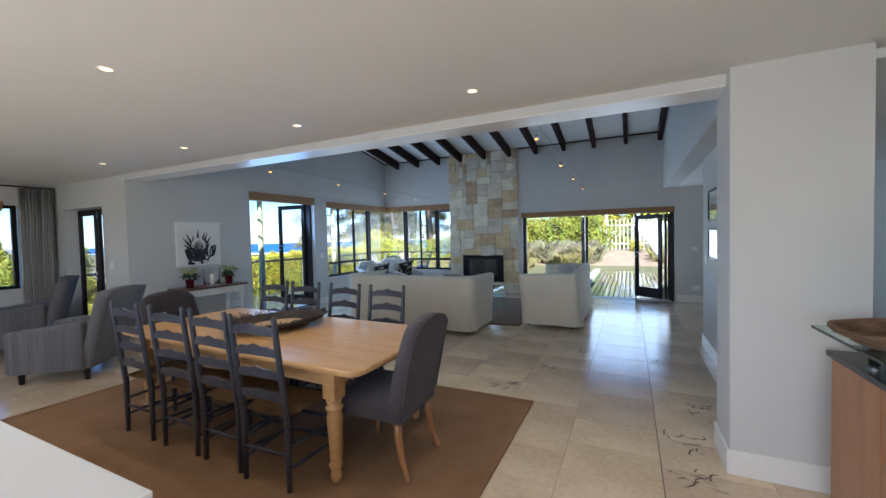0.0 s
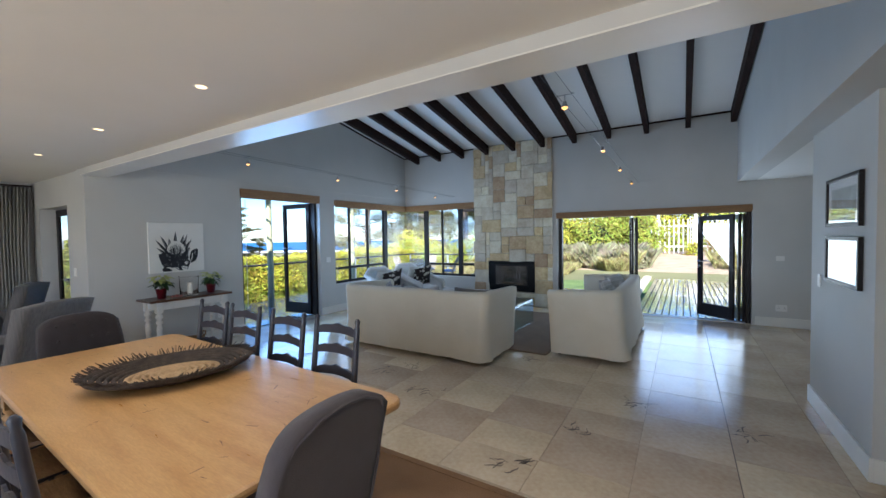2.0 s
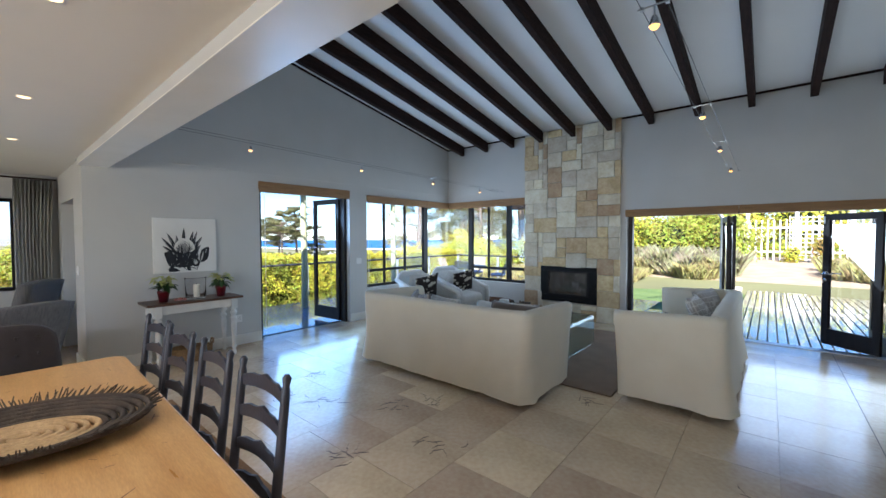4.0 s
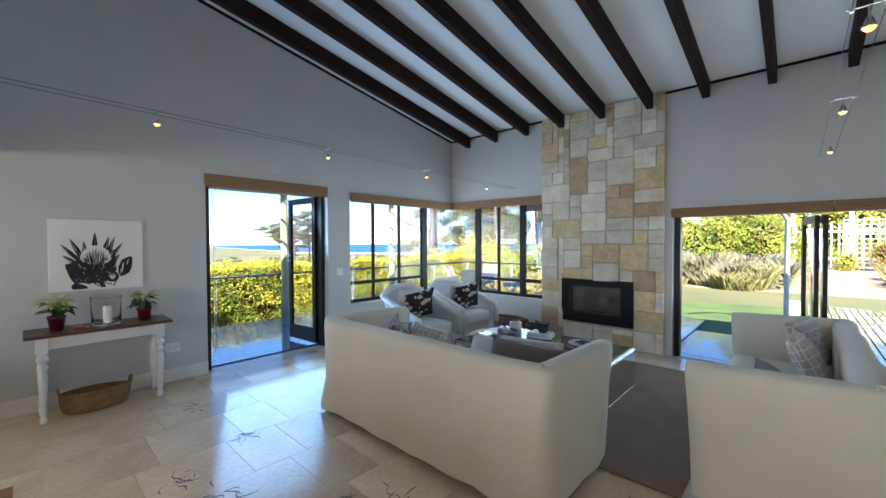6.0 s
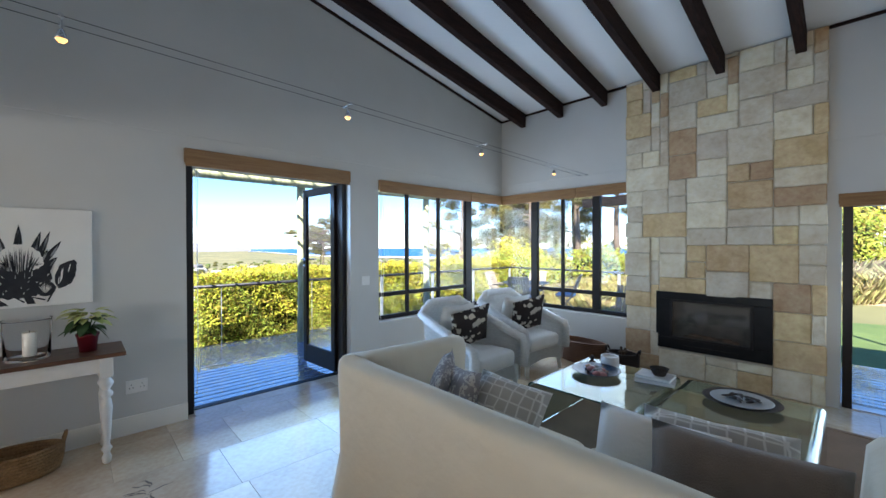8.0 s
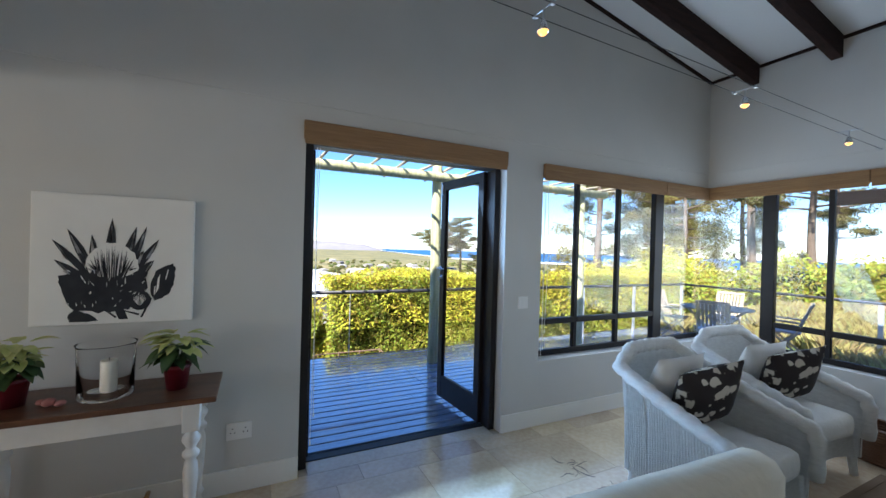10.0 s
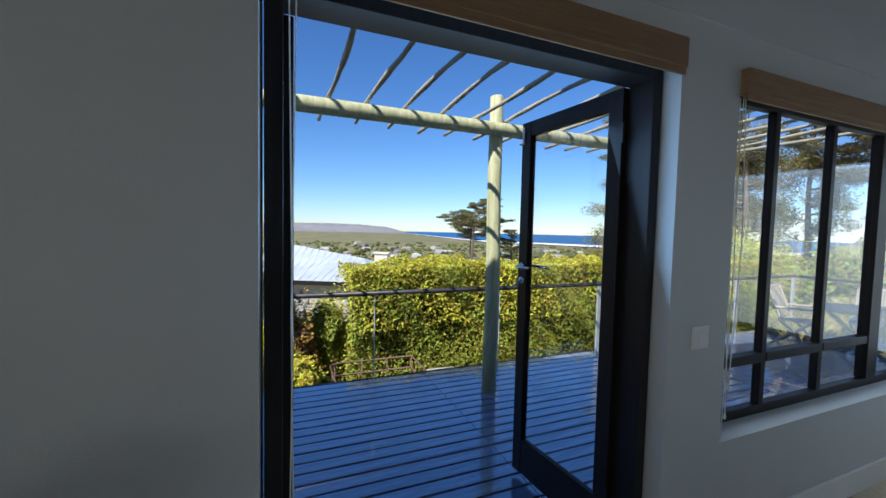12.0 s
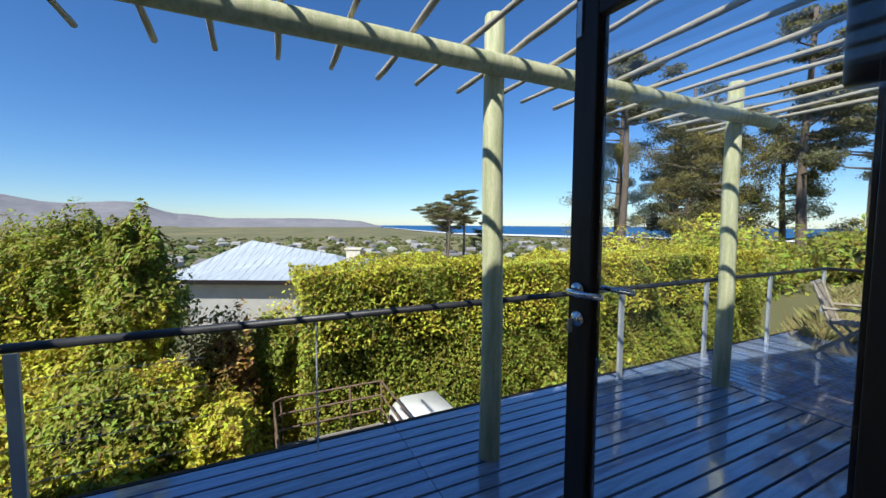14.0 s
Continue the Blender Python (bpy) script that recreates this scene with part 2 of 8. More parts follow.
leafy(M_NEEDLE, 0.3)
M_GUM = mat("olive_brown_leaf", (0.36, 0.28, 0.09), (0.20, 0.185, 0.055), 0.7, scale=0.6)
random_tint(M_GUM, 0.5, 0.05, "island")
leafy(M_GUM, 0.35)
M_BARK = mat("pine_bark", (0.20, 0.15, 0.115), (0.10, 0.075, 0.06), 0.95, scale=3, bump=1.0, bscale=12, stretch=(5, 5, 1))
M_LAWN = mat("lawn", (0.11, 0.16, 0.04), (0.07, 0.115, 0.028), 0.9, scale=1.5, bump=0.8, bscale=80, fine=0.4)
M_SOIL = mat("dry_soil", (0.40, 0.30, 0.20), (0.28, 0.20, 0.13), 0.95, scale=2, bump=0.7, bscale=25, fine=0.4)
M_PALE = mat("pale_gravel", (0.62, 0.55, 0.42), (0.50, 0.43, 0.32), 0.9, scale=3, bump=0.6, bscale=60, fine=0.4)
M_PLAIN = mat("bushy_plain", (0.24, 0.20, 0.085), (0.11, 0.115, 0.045), 0.95, scale=0.012, bump=0.6, bscale=0.2, fine=0.6)
# the distance haze over the hills is put into this grey colour
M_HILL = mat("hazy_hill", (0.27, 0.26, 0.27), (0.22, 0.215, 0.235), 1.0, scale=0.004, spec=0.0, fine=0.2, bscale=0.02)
M_SEA = mat("sea", (0.03, 0.13, 0.30), (0.025, 0.11, 0.26), 0.7, scale=0.004, spec=0.1)
M_SAND = mat("beach_sand", (0.85, 0.82, 0.76), (0.75, 0.72, 0.66), 0.9, scale=0.02)
M_ROOF = mat("pale_metal_roof", (0.52, 0.56, 0.60), (0.44, 0.48, 0.52), 0.45, scale=1.2, rvar=0.1)
# pale house plaster greyed down: the shade on the near side is in the colour
M_PLASTER = mat("shaded_plaster", (0.42, 0.40, 0.375), (0.36, 0.345, 0.325), 0.9, scale=1.2, bump=0.2)
M_TEAK = mat("silvered_teak", (0.42, 0.36, 0.28), (0.30, 0.255, 0.20), 0.7, scale=6, bump=0.2, stretch=(6, 1, 6))
M_CUSHB = mat("seat_pad_blue", (0.45, 0.50, 0.60), (0.40, 0.45, 0.55), 0.9, scale=5)
M_VAN = mat("white_car_paint", (0.78, 0.78, 0.77), (0.72, 0.72, 0.71), 0.25, scale=2)
M_RUST = mat("rusty_steel", (0.22, 0.15, 0.11), (0.13, 0.08, 0.055), 0.7, metal=0.3, scale=8, bump=0.4)
M_BED = mat("worn_load_bed", (0.36, 0.34, 0.32), (0.22, 0.19, 0.17), 0.6, scale=4, bump=0.2)
M_RUBBER = mat("rubber", (0.02, 0.02, 0.02), (0.03, 0.03, 0.03), 0.8, scale=8)
M_FENCE = mat("white_fence_paint", (0.78, 0.78, 0.75), (0.66, 0.66, 0.63), 0.6, scale=4)
M_OAK = mat("oak_veneer", (0.42, 0.20, 0.085), (0.33, 0.145, 0.055), 0.38, scale=2, stretch=(9, 9, 1), fine=0.3, bump=0.05)
M_GRANITE = mat("black_granite", (0.012, 0.012, 0.013), (0.03, 0.03, 0.032), 0.12, scale=90)
M_QUARTZ = mat("white_worktop", (0.80, 0.79, 0.77), (0.77, 0.76, 0.74), 0.3, scale=3)
M_TWIG = mat("twig_brown", (0.22, 0.13, 0.07), (0.12, 0.07, 0.04), 0.8, scale=12, bump=0.6)
M_LEATHER = mat("tan_leather", (0.17, 0.075, 0.035), (0.11, 0.045, 0.022), 0.5, scale=6, bump=0.3)
M_LEATHD = mat("dark_leather", (0.035, 0.018, 0.013), (0.02, 0.011, 0.009), 0.45, scale=6, bump=0.3)
M_COIL = mat("dark_coil", (0.07, 0.05, 0.038), (0.03, 0.022, 0.018), 0.8, scale=14, bump=0.9, bscale=60, fine=0.4)
M_COILP = mat("pale_coil", (0.48, 0.34, 0.19), (0.37, 0.25, 0.13), 0.8, scale=10, bump=0.9, bscale=60, fine=0.4)
M_CURT = mat("curtain_cloth", (0.80, 0.78, 0.73), (0.74, 0.72, 0.67), 0.9, scale=3, sheen=0.1)
M_BLUE = mat("blue_enamel", (0.015, 0.05, 0.11), (0.01, 0.03, 0.07), 0.25, scale=6)
M_BOOK = mat("book_cover", (0.62, 0.61, 0.60), (0.5, 0.49, 0.48), 0.5, scale=5)
M_SHELLS = mat("shell_mix", (0.42, 0.32, 0.27), (0.12, 0.06, 0.05), 0.5, scale=30)
M_PINK = mat("rose_quartz_pink", (0.50, 0.20, 0.17), (0.34, 0.11, 0.10), 0.5, scale=30)
M_PHOTO = mat("photo_print", (0.40, 0.43, 0.40), (0.16, 0.18, 0.16), 0.4, scale=9)
M_TAUPE = mat("taupe_cushion", (0.20, 0.155, 0.125), (0.16, 0.125, 0.10), 0.95, scale=8, bump=0.4, bscale=200, sheen=0.2)
M_BULB = glow("halogen_bulb", (1.0, 0.46, 0.11), 0.95)
M_DOWN = glow("downlight_lens", (1.0, 0.72, 0.38), 0.85)


def pattern_mat(name, dark, light, scale, cut=0.5, kind="flower"):
    m = bpy.data.materials.new(name)
    m.use_nodes = True
    nt, b = m.node_tree, m.node_tree.nodes["Principled BSDF"]
    b.inputs["Roughness"].default_value = 0.92
    tc = nt.nodes.new("ShaderNodeTexCoord")
    v = nt.nodes.new("ShaderNodeTexVoronoi")
    v.inputs["Scale"].default_value = scale
    n = nt.nodes.new("ShaderNodeTexNoise")
    n.inputs["Scale"].default_value = scale * 0.9
    nt.links.new(tc.outputs["Object"], n.inputs["Vector"])
    ad = nt.nodes.new("ShaderNodeVectorMath")
    ad.operation = "MULTIPLY_ADD"
    ad.inputs[1].default_value = (0.16, 0.16, 0.16) if kind == "flower" else (0.0, 0.0, 0.0)
    nt.links.new(n.outputs["Color"], ad.inputs[0])
    nt.links.new(tc.outputs["Object"], ad.inputs[2])
    nt.links.new(ad.outputs[0], v.inputs["Vector"])
    if kind == "lattice":
        v.feature = "DISTANCE_TO_EDGE"
        v.inputs["Randomness"].default_value = 0.15
    r = nt.nodes.new("ShaderNodeValToRGB")
    r.color_ramp.elements[0].position, r.color_ramp.elements[1].position = cut - 0.03, cut + 0.03
    r.color_ramp.elements[0].color, r.color_ramp.elements[1].color = (*light, 1), (*dark, 1)
    nt.links.new(v.outputs["Distance"], r.inputs["Fac"])
    nt.links.new(r.outputs[0], b.inputs["Base Color"])
    return m


M_FLOWER = pattern_mat("dark_floral_print", (0.025, 0.018, 0.017), (0.58, 0.53, 0.45), 10, 0.37)
M_LATTICE = pattern_mat("grey_lattice_print", (0.50, 0.46, 0.41), (0.76, 0.73, 0.68), 16, 0.07, "lattice")
M_STRIPEC = pattern_mat("grey_print", (0.30, 0.28, 0.29), (0.60, 0.57, 0.53), 22, 0.42)


# ---- mesh helpers ----
def box(bm, x0, x1, y0, y1, z0, z1, bev=0.0, seg=2):
    vs = [bm.verts.new((x, y, z)) for x in (x0, x1) for y in (y0, y1) for z in (z0, z1)]
    q = [(0, 1, 3, 2), (4, 6, 7, 5), (0, 4, 5, 1), (2, 3, 7, 6), (0, 2, 6, 4), (1, 5, 7, 3)]
    fs = [bm.faces.new([vs[i] for i in f]) for f in q]
    if bev:
        es = list({e for f in fs for e in f.edges})
        bmesh.ops.bevel(bm, geom=es, offset=bev, segments=seg, profile=0.5, affect="EDGES", clamp_overlap=True)
    return vs


def tube(bm, pts, rad, n=8, cap=True):
    """A tube through points; rad is a number or one per point."""
    pts = [Vector(p) for p in pts]
    rs = rad if isinstance(rad, (list, tuple)) else [rad] * len(pts)
    rings, side = [], None
    for i, p in enumerate(pts):
        d = (pts[min(i + 1, len(pts) - 1)] - pts[max(i - 1, 0)]).normalized()
        if side is None:
            side = d.orthogonal().normalized()
        side = (side - d * side.dot(d)).normalized()
        up = d.cross(side)
        rings.append([bm.verts.new(p + (side * math.cos(a) + up * math.sin(a)) * rs[i]) for a in [2 * math.pi * k / n for k in range(n)]])
    for a, b in zip(rings, rings[1:]):
        for k in range(n):
            bm.faces.new((a[k], a[(k + 1) % n], b[(k + 1) % n], b[k]))
    if cap:
        bm.faces.new(rings[0][::-1])
        bm.faces.new(rings[-1])
    return rings


def lathe(bm, prof, n=16, at=(0, 0, 0), sx=1.0, sy=1.0, shut=True):
    """Turns a profile of (radius, height) round z."""
    rings = []
    for r, z in prof:
        rings.append([bm.verts.new((at[0] + sx * r * math.cos(2 * math.pi * k / n), at[1] + sy * r * math.sin(2 * math.pi * k / n), at[2] + z)) for k in range(n)])
    for a, b in zip(rings, rings[1:]):
        for k in range(n):
            bm.faces.new((a[k], a[(k + 1) % n], b[(k + 1) % n], b[k]))
    if shut:
        bm.faces.new(rings[0][::-1])
        bm.faces.new(rings[-1])


def pillow(bm, w, h, d, n=10, m=None, sag=0.0):
    """A stuffed cushion in the xz plane, d thick along y, with pinched corners."""
    m = m or Matrix.Identity(4)
    grid = {}
    for s in (1, -1):
        for i in range(n + 1):
            for j in range(n + 1):
                u, v = 2 * i / n - 1, 2 * j / n - 1
                edge = i in (0, n) or j in (0, n)
                if edge and s == -1:
                    grid[s, i, j] = grid[1, i, j]
                    continue
                t = max(0.0, (1 - abs(u) ** 2.6) * (1 - abs(v) ** 2.6)) ** 0.5
                pin = 1 - 0.07 * (1 - abs(u * v)) * (abs(u) ** 4 + abs(v) ** 4)
                wob = 0.006 * noise.noise((u * 2.1 + w * 9, v * 2.1, s))
                grid[s, i, j] = bm.verts.new(m @ Vector((u * w / 2 * pin, s * (d / 2 * t + 0.004) + wob, v * h / 2 * pin - sag * (1 - u * u) * (v + 1))))
    for s in (1, -1):
        for i in range(n):
            for j in range(n):
                q = [grid[s, i, j], grid[s, i + 1, j], grid[s, i + 1, j + 1], grid[s, i, j + 1]]
                bm.faces.new(q if s < 0 else q[::-1])


def slab(bm, w, d, h, r=0.05, n=5, puff=0.02, at=(0, 0, 0)):
    """A soft box cushion lying flat with rounded corners and edges and a slightly domed top."""
    prof = [(-r * 0.5, 0.0), (-r * 0.12, h * 0.12), (0.0, h * 0.35), (0.0, h * 0.65), (-r * 0.12, h * 0.88), (-r * 0.5, h)]
    outline = []
    for cx, cy, a0 in ((w / 2 - r, d / 2 - r, 0), (-w / 2 + r, d / 2 - r, 90), (-w / 2 + r, -d / 2 + r, 180), (w / 2 - r, -d / 2 + r, 270)):
        for k in range(n + 1):
            a = radians(a0 + 90 * k / n)
            outline.append((cx, cy, math.cos(a), math.sin(a)))
    rings = [[bm.verts.new((at[0] + cx + (r + off) * ca, at[1] + cy + (r + off) * sa, at[2] + z)) for cx, cy, ca, sa in outline] for off, z in prof]
    k = len(outline)
    for a, b in zip(rings, rings[1:]):
        for i in range(k):
            bm.faces.new((a[i], a[(i + 1) % k], b[(i + 1) % k], b[i]))
    bm.faces.new(rings[0][::-1])
    inner = [bm.verts.new((at[0] + (v.co.x - at[0]) * 0.6, at[1] + (v.co.y - at[1]) * 0.6, at[2] + h + puff)) for v in rings[-1]]
    for i in range(k):
        bm.faces.new((rings[-1][i], rings[-1][(i + 1) % k], inner[(i + 1) % k], inner[i]))
    bm.faces.new(inner)


def mesh_of(name, bm, material, smooth=False):
    bmesh.ops.recalc_face_normals(bm, faces=bm.faces)
    me = bpy.data.meshes.new(name)
    bm.to_mesh(me)
    bm.free()
    if material:
        me.materials.append(material)
    if smooth:
        me.shade_smooth()
    return me


def part(name, bm, material, parent=None, label="", smooth=False, at=None):
    ob = new(name, mesh_of(name, bm, material, smooth))
    ob.parent = parent
    if at is not None:
        ob.matrix_local = at
    if label:
        ob["label"] = label
    return ob


def thing(name, m, label, category, group=""):
    ob = new(name)
    ob.empty_display_size = 0.1
    ob.matrix_world = m
    return tagged(ob, label, category, group)


def structure(name, bm, material, label="", smooth=False):
    return tagged(part(name, bm, material, None, label, smooth), label, kind="structure")


def B():
    return bmesh.new()


def block(name, parent, material, *dims, bev=0.0, label="", at=None):
    bm = B()
    box(bm, *dims, bev=bev)
    return part(name, bm, material, parent, label, at=at)

# ---- the house: floor, walls, openings, ceilings ----
XL, YF, CEIL, SLOPE = -6.645, 9.88, 2.55, 0.188   # left wall, far wall, dining ceiling, roof slope


def roof_z(y):
    return 3.75 + SLOPE * (YF - y)


def wall(name, boxes, label, material=M_WALL):
    bm = B()
    for b in boxes:
        box(bm, *b)
    return structure(name, bm, material, label)


floor_base = wall("floor", [(-6.9, 3.4, -3.0, 10.16, -0.30, -0.006), (-9.1, -6.9, -3.0, 3.40, -0.30, -0.006)], "honed travertine tile floor with filled veins and thin grout joints", M_GROUT)

# left wall: window corner open, gable up to the roof
bm = B()
box(bm, -6.90, XL, 3.16, 5.21, 0.0, 2.42)
box(bm, -6.90, XL, 6.91, 7.32, 0.0, 2.42)
box(bm, -6.90, XL, 7.32, YF + 0.28, 0.0, 0.60)
vs = [bm.verts.new((x, y, z)) for x in (-6.90, XL) for y, z in ((3.16, 2.42), (YF + 0.28, 2.42), (YF + 0.28, roof_z(YF + 0.28)), (3.16, roof_z(3.16)))]
for f in ((0, 1, 2, 3), (7, 6, 5, 4), (0, 4, 5, 1), (1, 5, 6, 2), (2, 6, 7, 3), (3, 7, 4, 0)):
    bm.faces.new([vs[i] for i in f])
wall_west = structure("wall_west", bm, M_WALL, "pale grey plastered gable wall with a french door and corner window")
wall_north = wall("wall_north", [
    (XL, -4.47, YF, YF + 0.28, 0.0, 0.60), (XL, -4.47, YF, YF + 0.28, 2.40, 3.80),
    (-4.47, -2.50, YF, YF + 0.28, 0.0, 3.80),
    (-2.50, 0.86, YF, YF + 0.28, 2.04, 3.80), (0.86, 3.40, YF, YF + 0.28, 0.0, 3.80)],
    "pale grey plastered wall with a stone chimney and folding doors")
wall_east_upper = wall("wall_east_upper", [(0.64, 0.90, 3.40, YF, 2.50, 5.05)], "plastered wall above a low corridor opening")
wall_east = wall("wall_east", [(0.87, 1.02, 4.87, 6.30, 0.0, 2.50)], "short plastered wall with two framed pictures")
column = wall("column_east", [(0.54, 1.19, 3.02, 3.42, 0.0, 2.55)], "square plastered column carrying the ceiling beam")
wall_beam = wall("beam_wall", [(XL, 0.90, 3.13, 3.40, 2.48, 5.10)], "plastered downstand beam between dining and living room")
beam_soffit = wall("beam_soffit", [(XL + 0.002, 0.538, 3.128, 3.402, 2.470, 2.4785)], "satin white painted underside of the ceiling beam", M_SKIRT)
# closing wall out of view; its window opening is assumed
wall_south = wall("wall_south", [(-9.1, 3.4, -3.0, -2.8, 0.0, 0.95), (-9.1, 3.4, -3.0, -2.8, 2.3, 2.6), (-9.1, -5.2, -3.0, -2.8, 0.95, 2.3), (1.4, 3.4, -3.0, -2.8, 0.95, 2.3)], "plain unseen kitchen wall with an assumed wide window")
wall_corridor = wall("wall_corridor", [(3.2, 3.4, -2.8, YF, 0.0, 2.6)], "plain plastered corridor wall")
wall_wing = wall("wall_wing", [(-7.32, -6.90, 3.16, 3.40, 0.0, 2.55), (-9.1, -8.56, 3.16, 3.40, 0.0, 2.55), (-8.56, -7.32, 3.16, 3.40, 2.13, 2.55)], "plastered wall with a glazed door")
wall_wing_west = wall("wall_wing_west", [(-9.1, -8.9, -2.8, 0.9, 0.0, 2.6), (-9.1, -8.9, 0.9, 3.16, 0.0, 0.86), (-9.1, -8.9, 0.9, 3.16, 2.2, 2.6), (-9.1, -8.9, 2.75, 3.16, 0.86, 2.2)], "plastered wall with a wide window")
ceiling_low = wall("ceiling_dining", [(-9.1, 3.4, -3.0, 3.13, CEIL, CEIL + 0.12), (-9.1, -6.90, 3.13, 3.40, CEIL, CEIL + 0.12)], "flat white ceiling with recessed downlights", M_CEIL)
ceiling_corr = wall("ceiling_corridor", [(0.90, 3.4, 3.15, YF, 2.50, 2.62)], "flat white corridor ceiling", M_CEIL)
# sloping boarded roof with panel joints
bm = B()
for i in range(11):
    xa, xb = 0.58 - 0.6745 * (i + 1) + 0.003, 0.58 - 0.6745 * i - 0.003
    if i == 10:
        xa = -6.98
    vs = [bm.verts.new((x, y, roof_z(y) + h)) for x in (xa, xb) for y in (3.15, YF + 0.7) for h in (0.0, 0.12)]
    for f in ((0, 1, 3, 2), (4, 6, 7, 5), (0, 4, 5, 1), (2, 3, 7, 6), (0, 2, 6, 4), (1, 5, 7, 3)):
        bm.faces.new([vs[k] for k in f])
vs = [bm.verts.new((x, y, roof_z(y) + h)) for x in (0.583, 1.1) for y in (3.15, YF + 0.7) for h in (0.0, 0.12)]
for f in ((0, 1, 3, 2), (4, 6, 7, 5), (0, 4, 5, 1), (2, 3, 7, 6), (0, 2, 6, 4), (1, 5, 7, 3)):
    bm.faces.new([vs[k] for k in f])
vs = [bm.verts.new((x, y, roof_z(y) + h)) for x in (-6.98, 1.1) for y in (-1.0, YF + 0.7) for h in (0.13, 0.2)]
for f in ((0, 1, 3, 2), (4, 6, 7, 5), (0, 4, 5, 1), (2, 3, 7, 6), (0, 2, 6, 4), (1, 5, 7, 3)):
    bm.faces.new([vs[k] for k in f])
ceiling_high = structure("ceiling_living", bm, M_BOARD, "sloping white boarded ceiling between dark rafters")

# rafters
for i in range(11):
    x = 0.58 - 0.6745 * i
    bm = B()
    vs = [bm.verts.new((x + dx, y, roof_z(y) + dz)) for dx in (-0.043, 0.043) for y, dz in ((3.42, -0.215), (YF - 0.03, -0.215), (YF - 0.03, -0.004), (3.42, -0.004))]
    for f in ((0, 1, 2, 3), (7, 6, 5, 4), (0, 4, 5, 1), (1, 5, 6, 2), (2, 6, 7, 3), (3, 7, 4, 0)):
        bm.faces.new([vs[k] for k in f])
    bmesh.ops.bevel(bm, geom=bm.edges[:], offset=0.004, segments=1, affect="EDGES")
    r = part("rafter", bm, M_RAFT)
    tagged(r, "dark-stained timber rafter under the white ceiling", "rafter", "ceiling rafters", "structure")
# thin dark cover strips where ceiling meets walls
bm = B()
box(bm, XL, -4.50, YF - 0.022, YF, 3.722, 3.750)
box(bm, -2.60, 0.64, YF - 0.022, YF, 3.722, 3.750)
for x0, x1 in ((XL, XL + 0.022),):
    vs = [bm.verts.new((x, y, roof_z(y) + dz)) for x in (x0, x1) for y, dz in ((3.42, -0.034), (YF - 0.03, -0.034), (YF - 0.03, -0.004), (3.42, -0.004))]
    for f in ((0, 1, 2, 3), (7, 6, 5, 4), (0, 4, 5, 1), (1, 5, 6, 2), (2, 6, 7, 3), (3, 7, 4, 0)):
        bm.faces.new([vs[k] for k in f])
structure("cornice_strip", bm, M_RAFT, "thin dark timber cover strip at the ceiling edge")
# faint shadow step high on the living walls
bm = B()
box(bm, XL, XL + 0.012, 3.40, YF, 2.62, 3.15)
box(bm, XL + 0.012, -4.50, YF - 0.012, YF, 2.62, 3.15)
box(bm, -2.60, 0.64, YF - 0.012, YF, 2.62, 3.15)
structure("wall_band", bm, M_WALL, "slightly proud plaster band round the room")


def skirting(name, x0, x1, y0, y1, h=0.155):
    bm = B()
    box(bm, x0, x1, y0, y1, 0.0, h, bev=0.004)
    return structure(name, bm, M_SKIRT, "painted skirting board with a rounded top edge")


T = 0.018
skirting("baseboard", XL, XL + T, 3.18, 5.21)
skirting("baseboard", XL, XL + T, 6.91, YF - T)
skirting("baseboard", XL + T, -4.50, YF - T, YF)
skirting("baseboard", 0.90, 3.2, YF - T, YF)
skirting("baseboard", 0.87 - T, 0.87, 4.87 - T, 6.30)
skirting("baseboard", 0.87, 1.02, 4.87 - T, 4.87)
skirting("baseboard", 0.54 - T, 0.54, 3.02 - T, 3.42)
skirting("baseboard", 0.54, 1.19, 3.02 - T, 3.02)
skirting("baseboard", -8.9, -8.56, 3.16 - T, 3.16)
skirting("baseboard", -7.32, XL, 3.16 - T, 3.16)


# ---- glazed openings ----
def pane(parent, x0, x1, y0, y1, z0, z1):
    p = block("pane", parent, M_GLASS, x0, x1, y0, y1, z0, z1)
    p.visible_shadow = False
    return p


def bars(parent, name, items, material=M_BLACK, bev=0.003):
    for b in items:
        block(name, parent, material, *b, bev=bev)


# corner window: west side
win_w = tagged(new("window_1"), "black framed corner window with small lower lights", "window", kind="structure")
win_w.location = (-6.80, 8.6, 0.60)
win_w.matrix_world = pose(-6.80, 8.6, 0.60)
YC = YF + 0.14
Y0 = 7.34 - 8.6
Y1 = YC - 8.6
fx = (-0.025, 0.025)
bars(win_w, "window_frame", [
    (*fx, Y0, Y1 - 0.06, 0.0, 0.055), (*fx, Y0, Y1 - 0.06, 1.76, 1.80), (*fx, Y0, Y0 + 0.05, 0.055, 1.76),
    (-0.035, 0.035, 9.10 - 8.6, 9.24 - 8.6, 0.055, 1.76)])
bars(win_w, "mullion", [(*fx, 7.90 - 8.6 - 0.022, 7.90 - 8.6 + 0.022, 0.055, 1.76), (*fx, 8.51 - 8.6 - 0.022, 8.51 - 8.6 + 0.022, 0.055, 1.76)])
bars(win_w, "transom", [(-0.03, 0.03, Y0 + 0.05, 7.878 - 8.6, 0.31, 0.365), (-0.03, 0.03, 7.922 - 8.6, 8.488 - 8.6, 0.31, 0.365), (-0.03, 0.03, 8.532 - 8.6, 9.10 - 8.6, 0.31, 0.365)])
pane(win_w, -0.003, 0.003, Y0 + 0.03, 9.11 - 8.6, 0.04, 1.77)
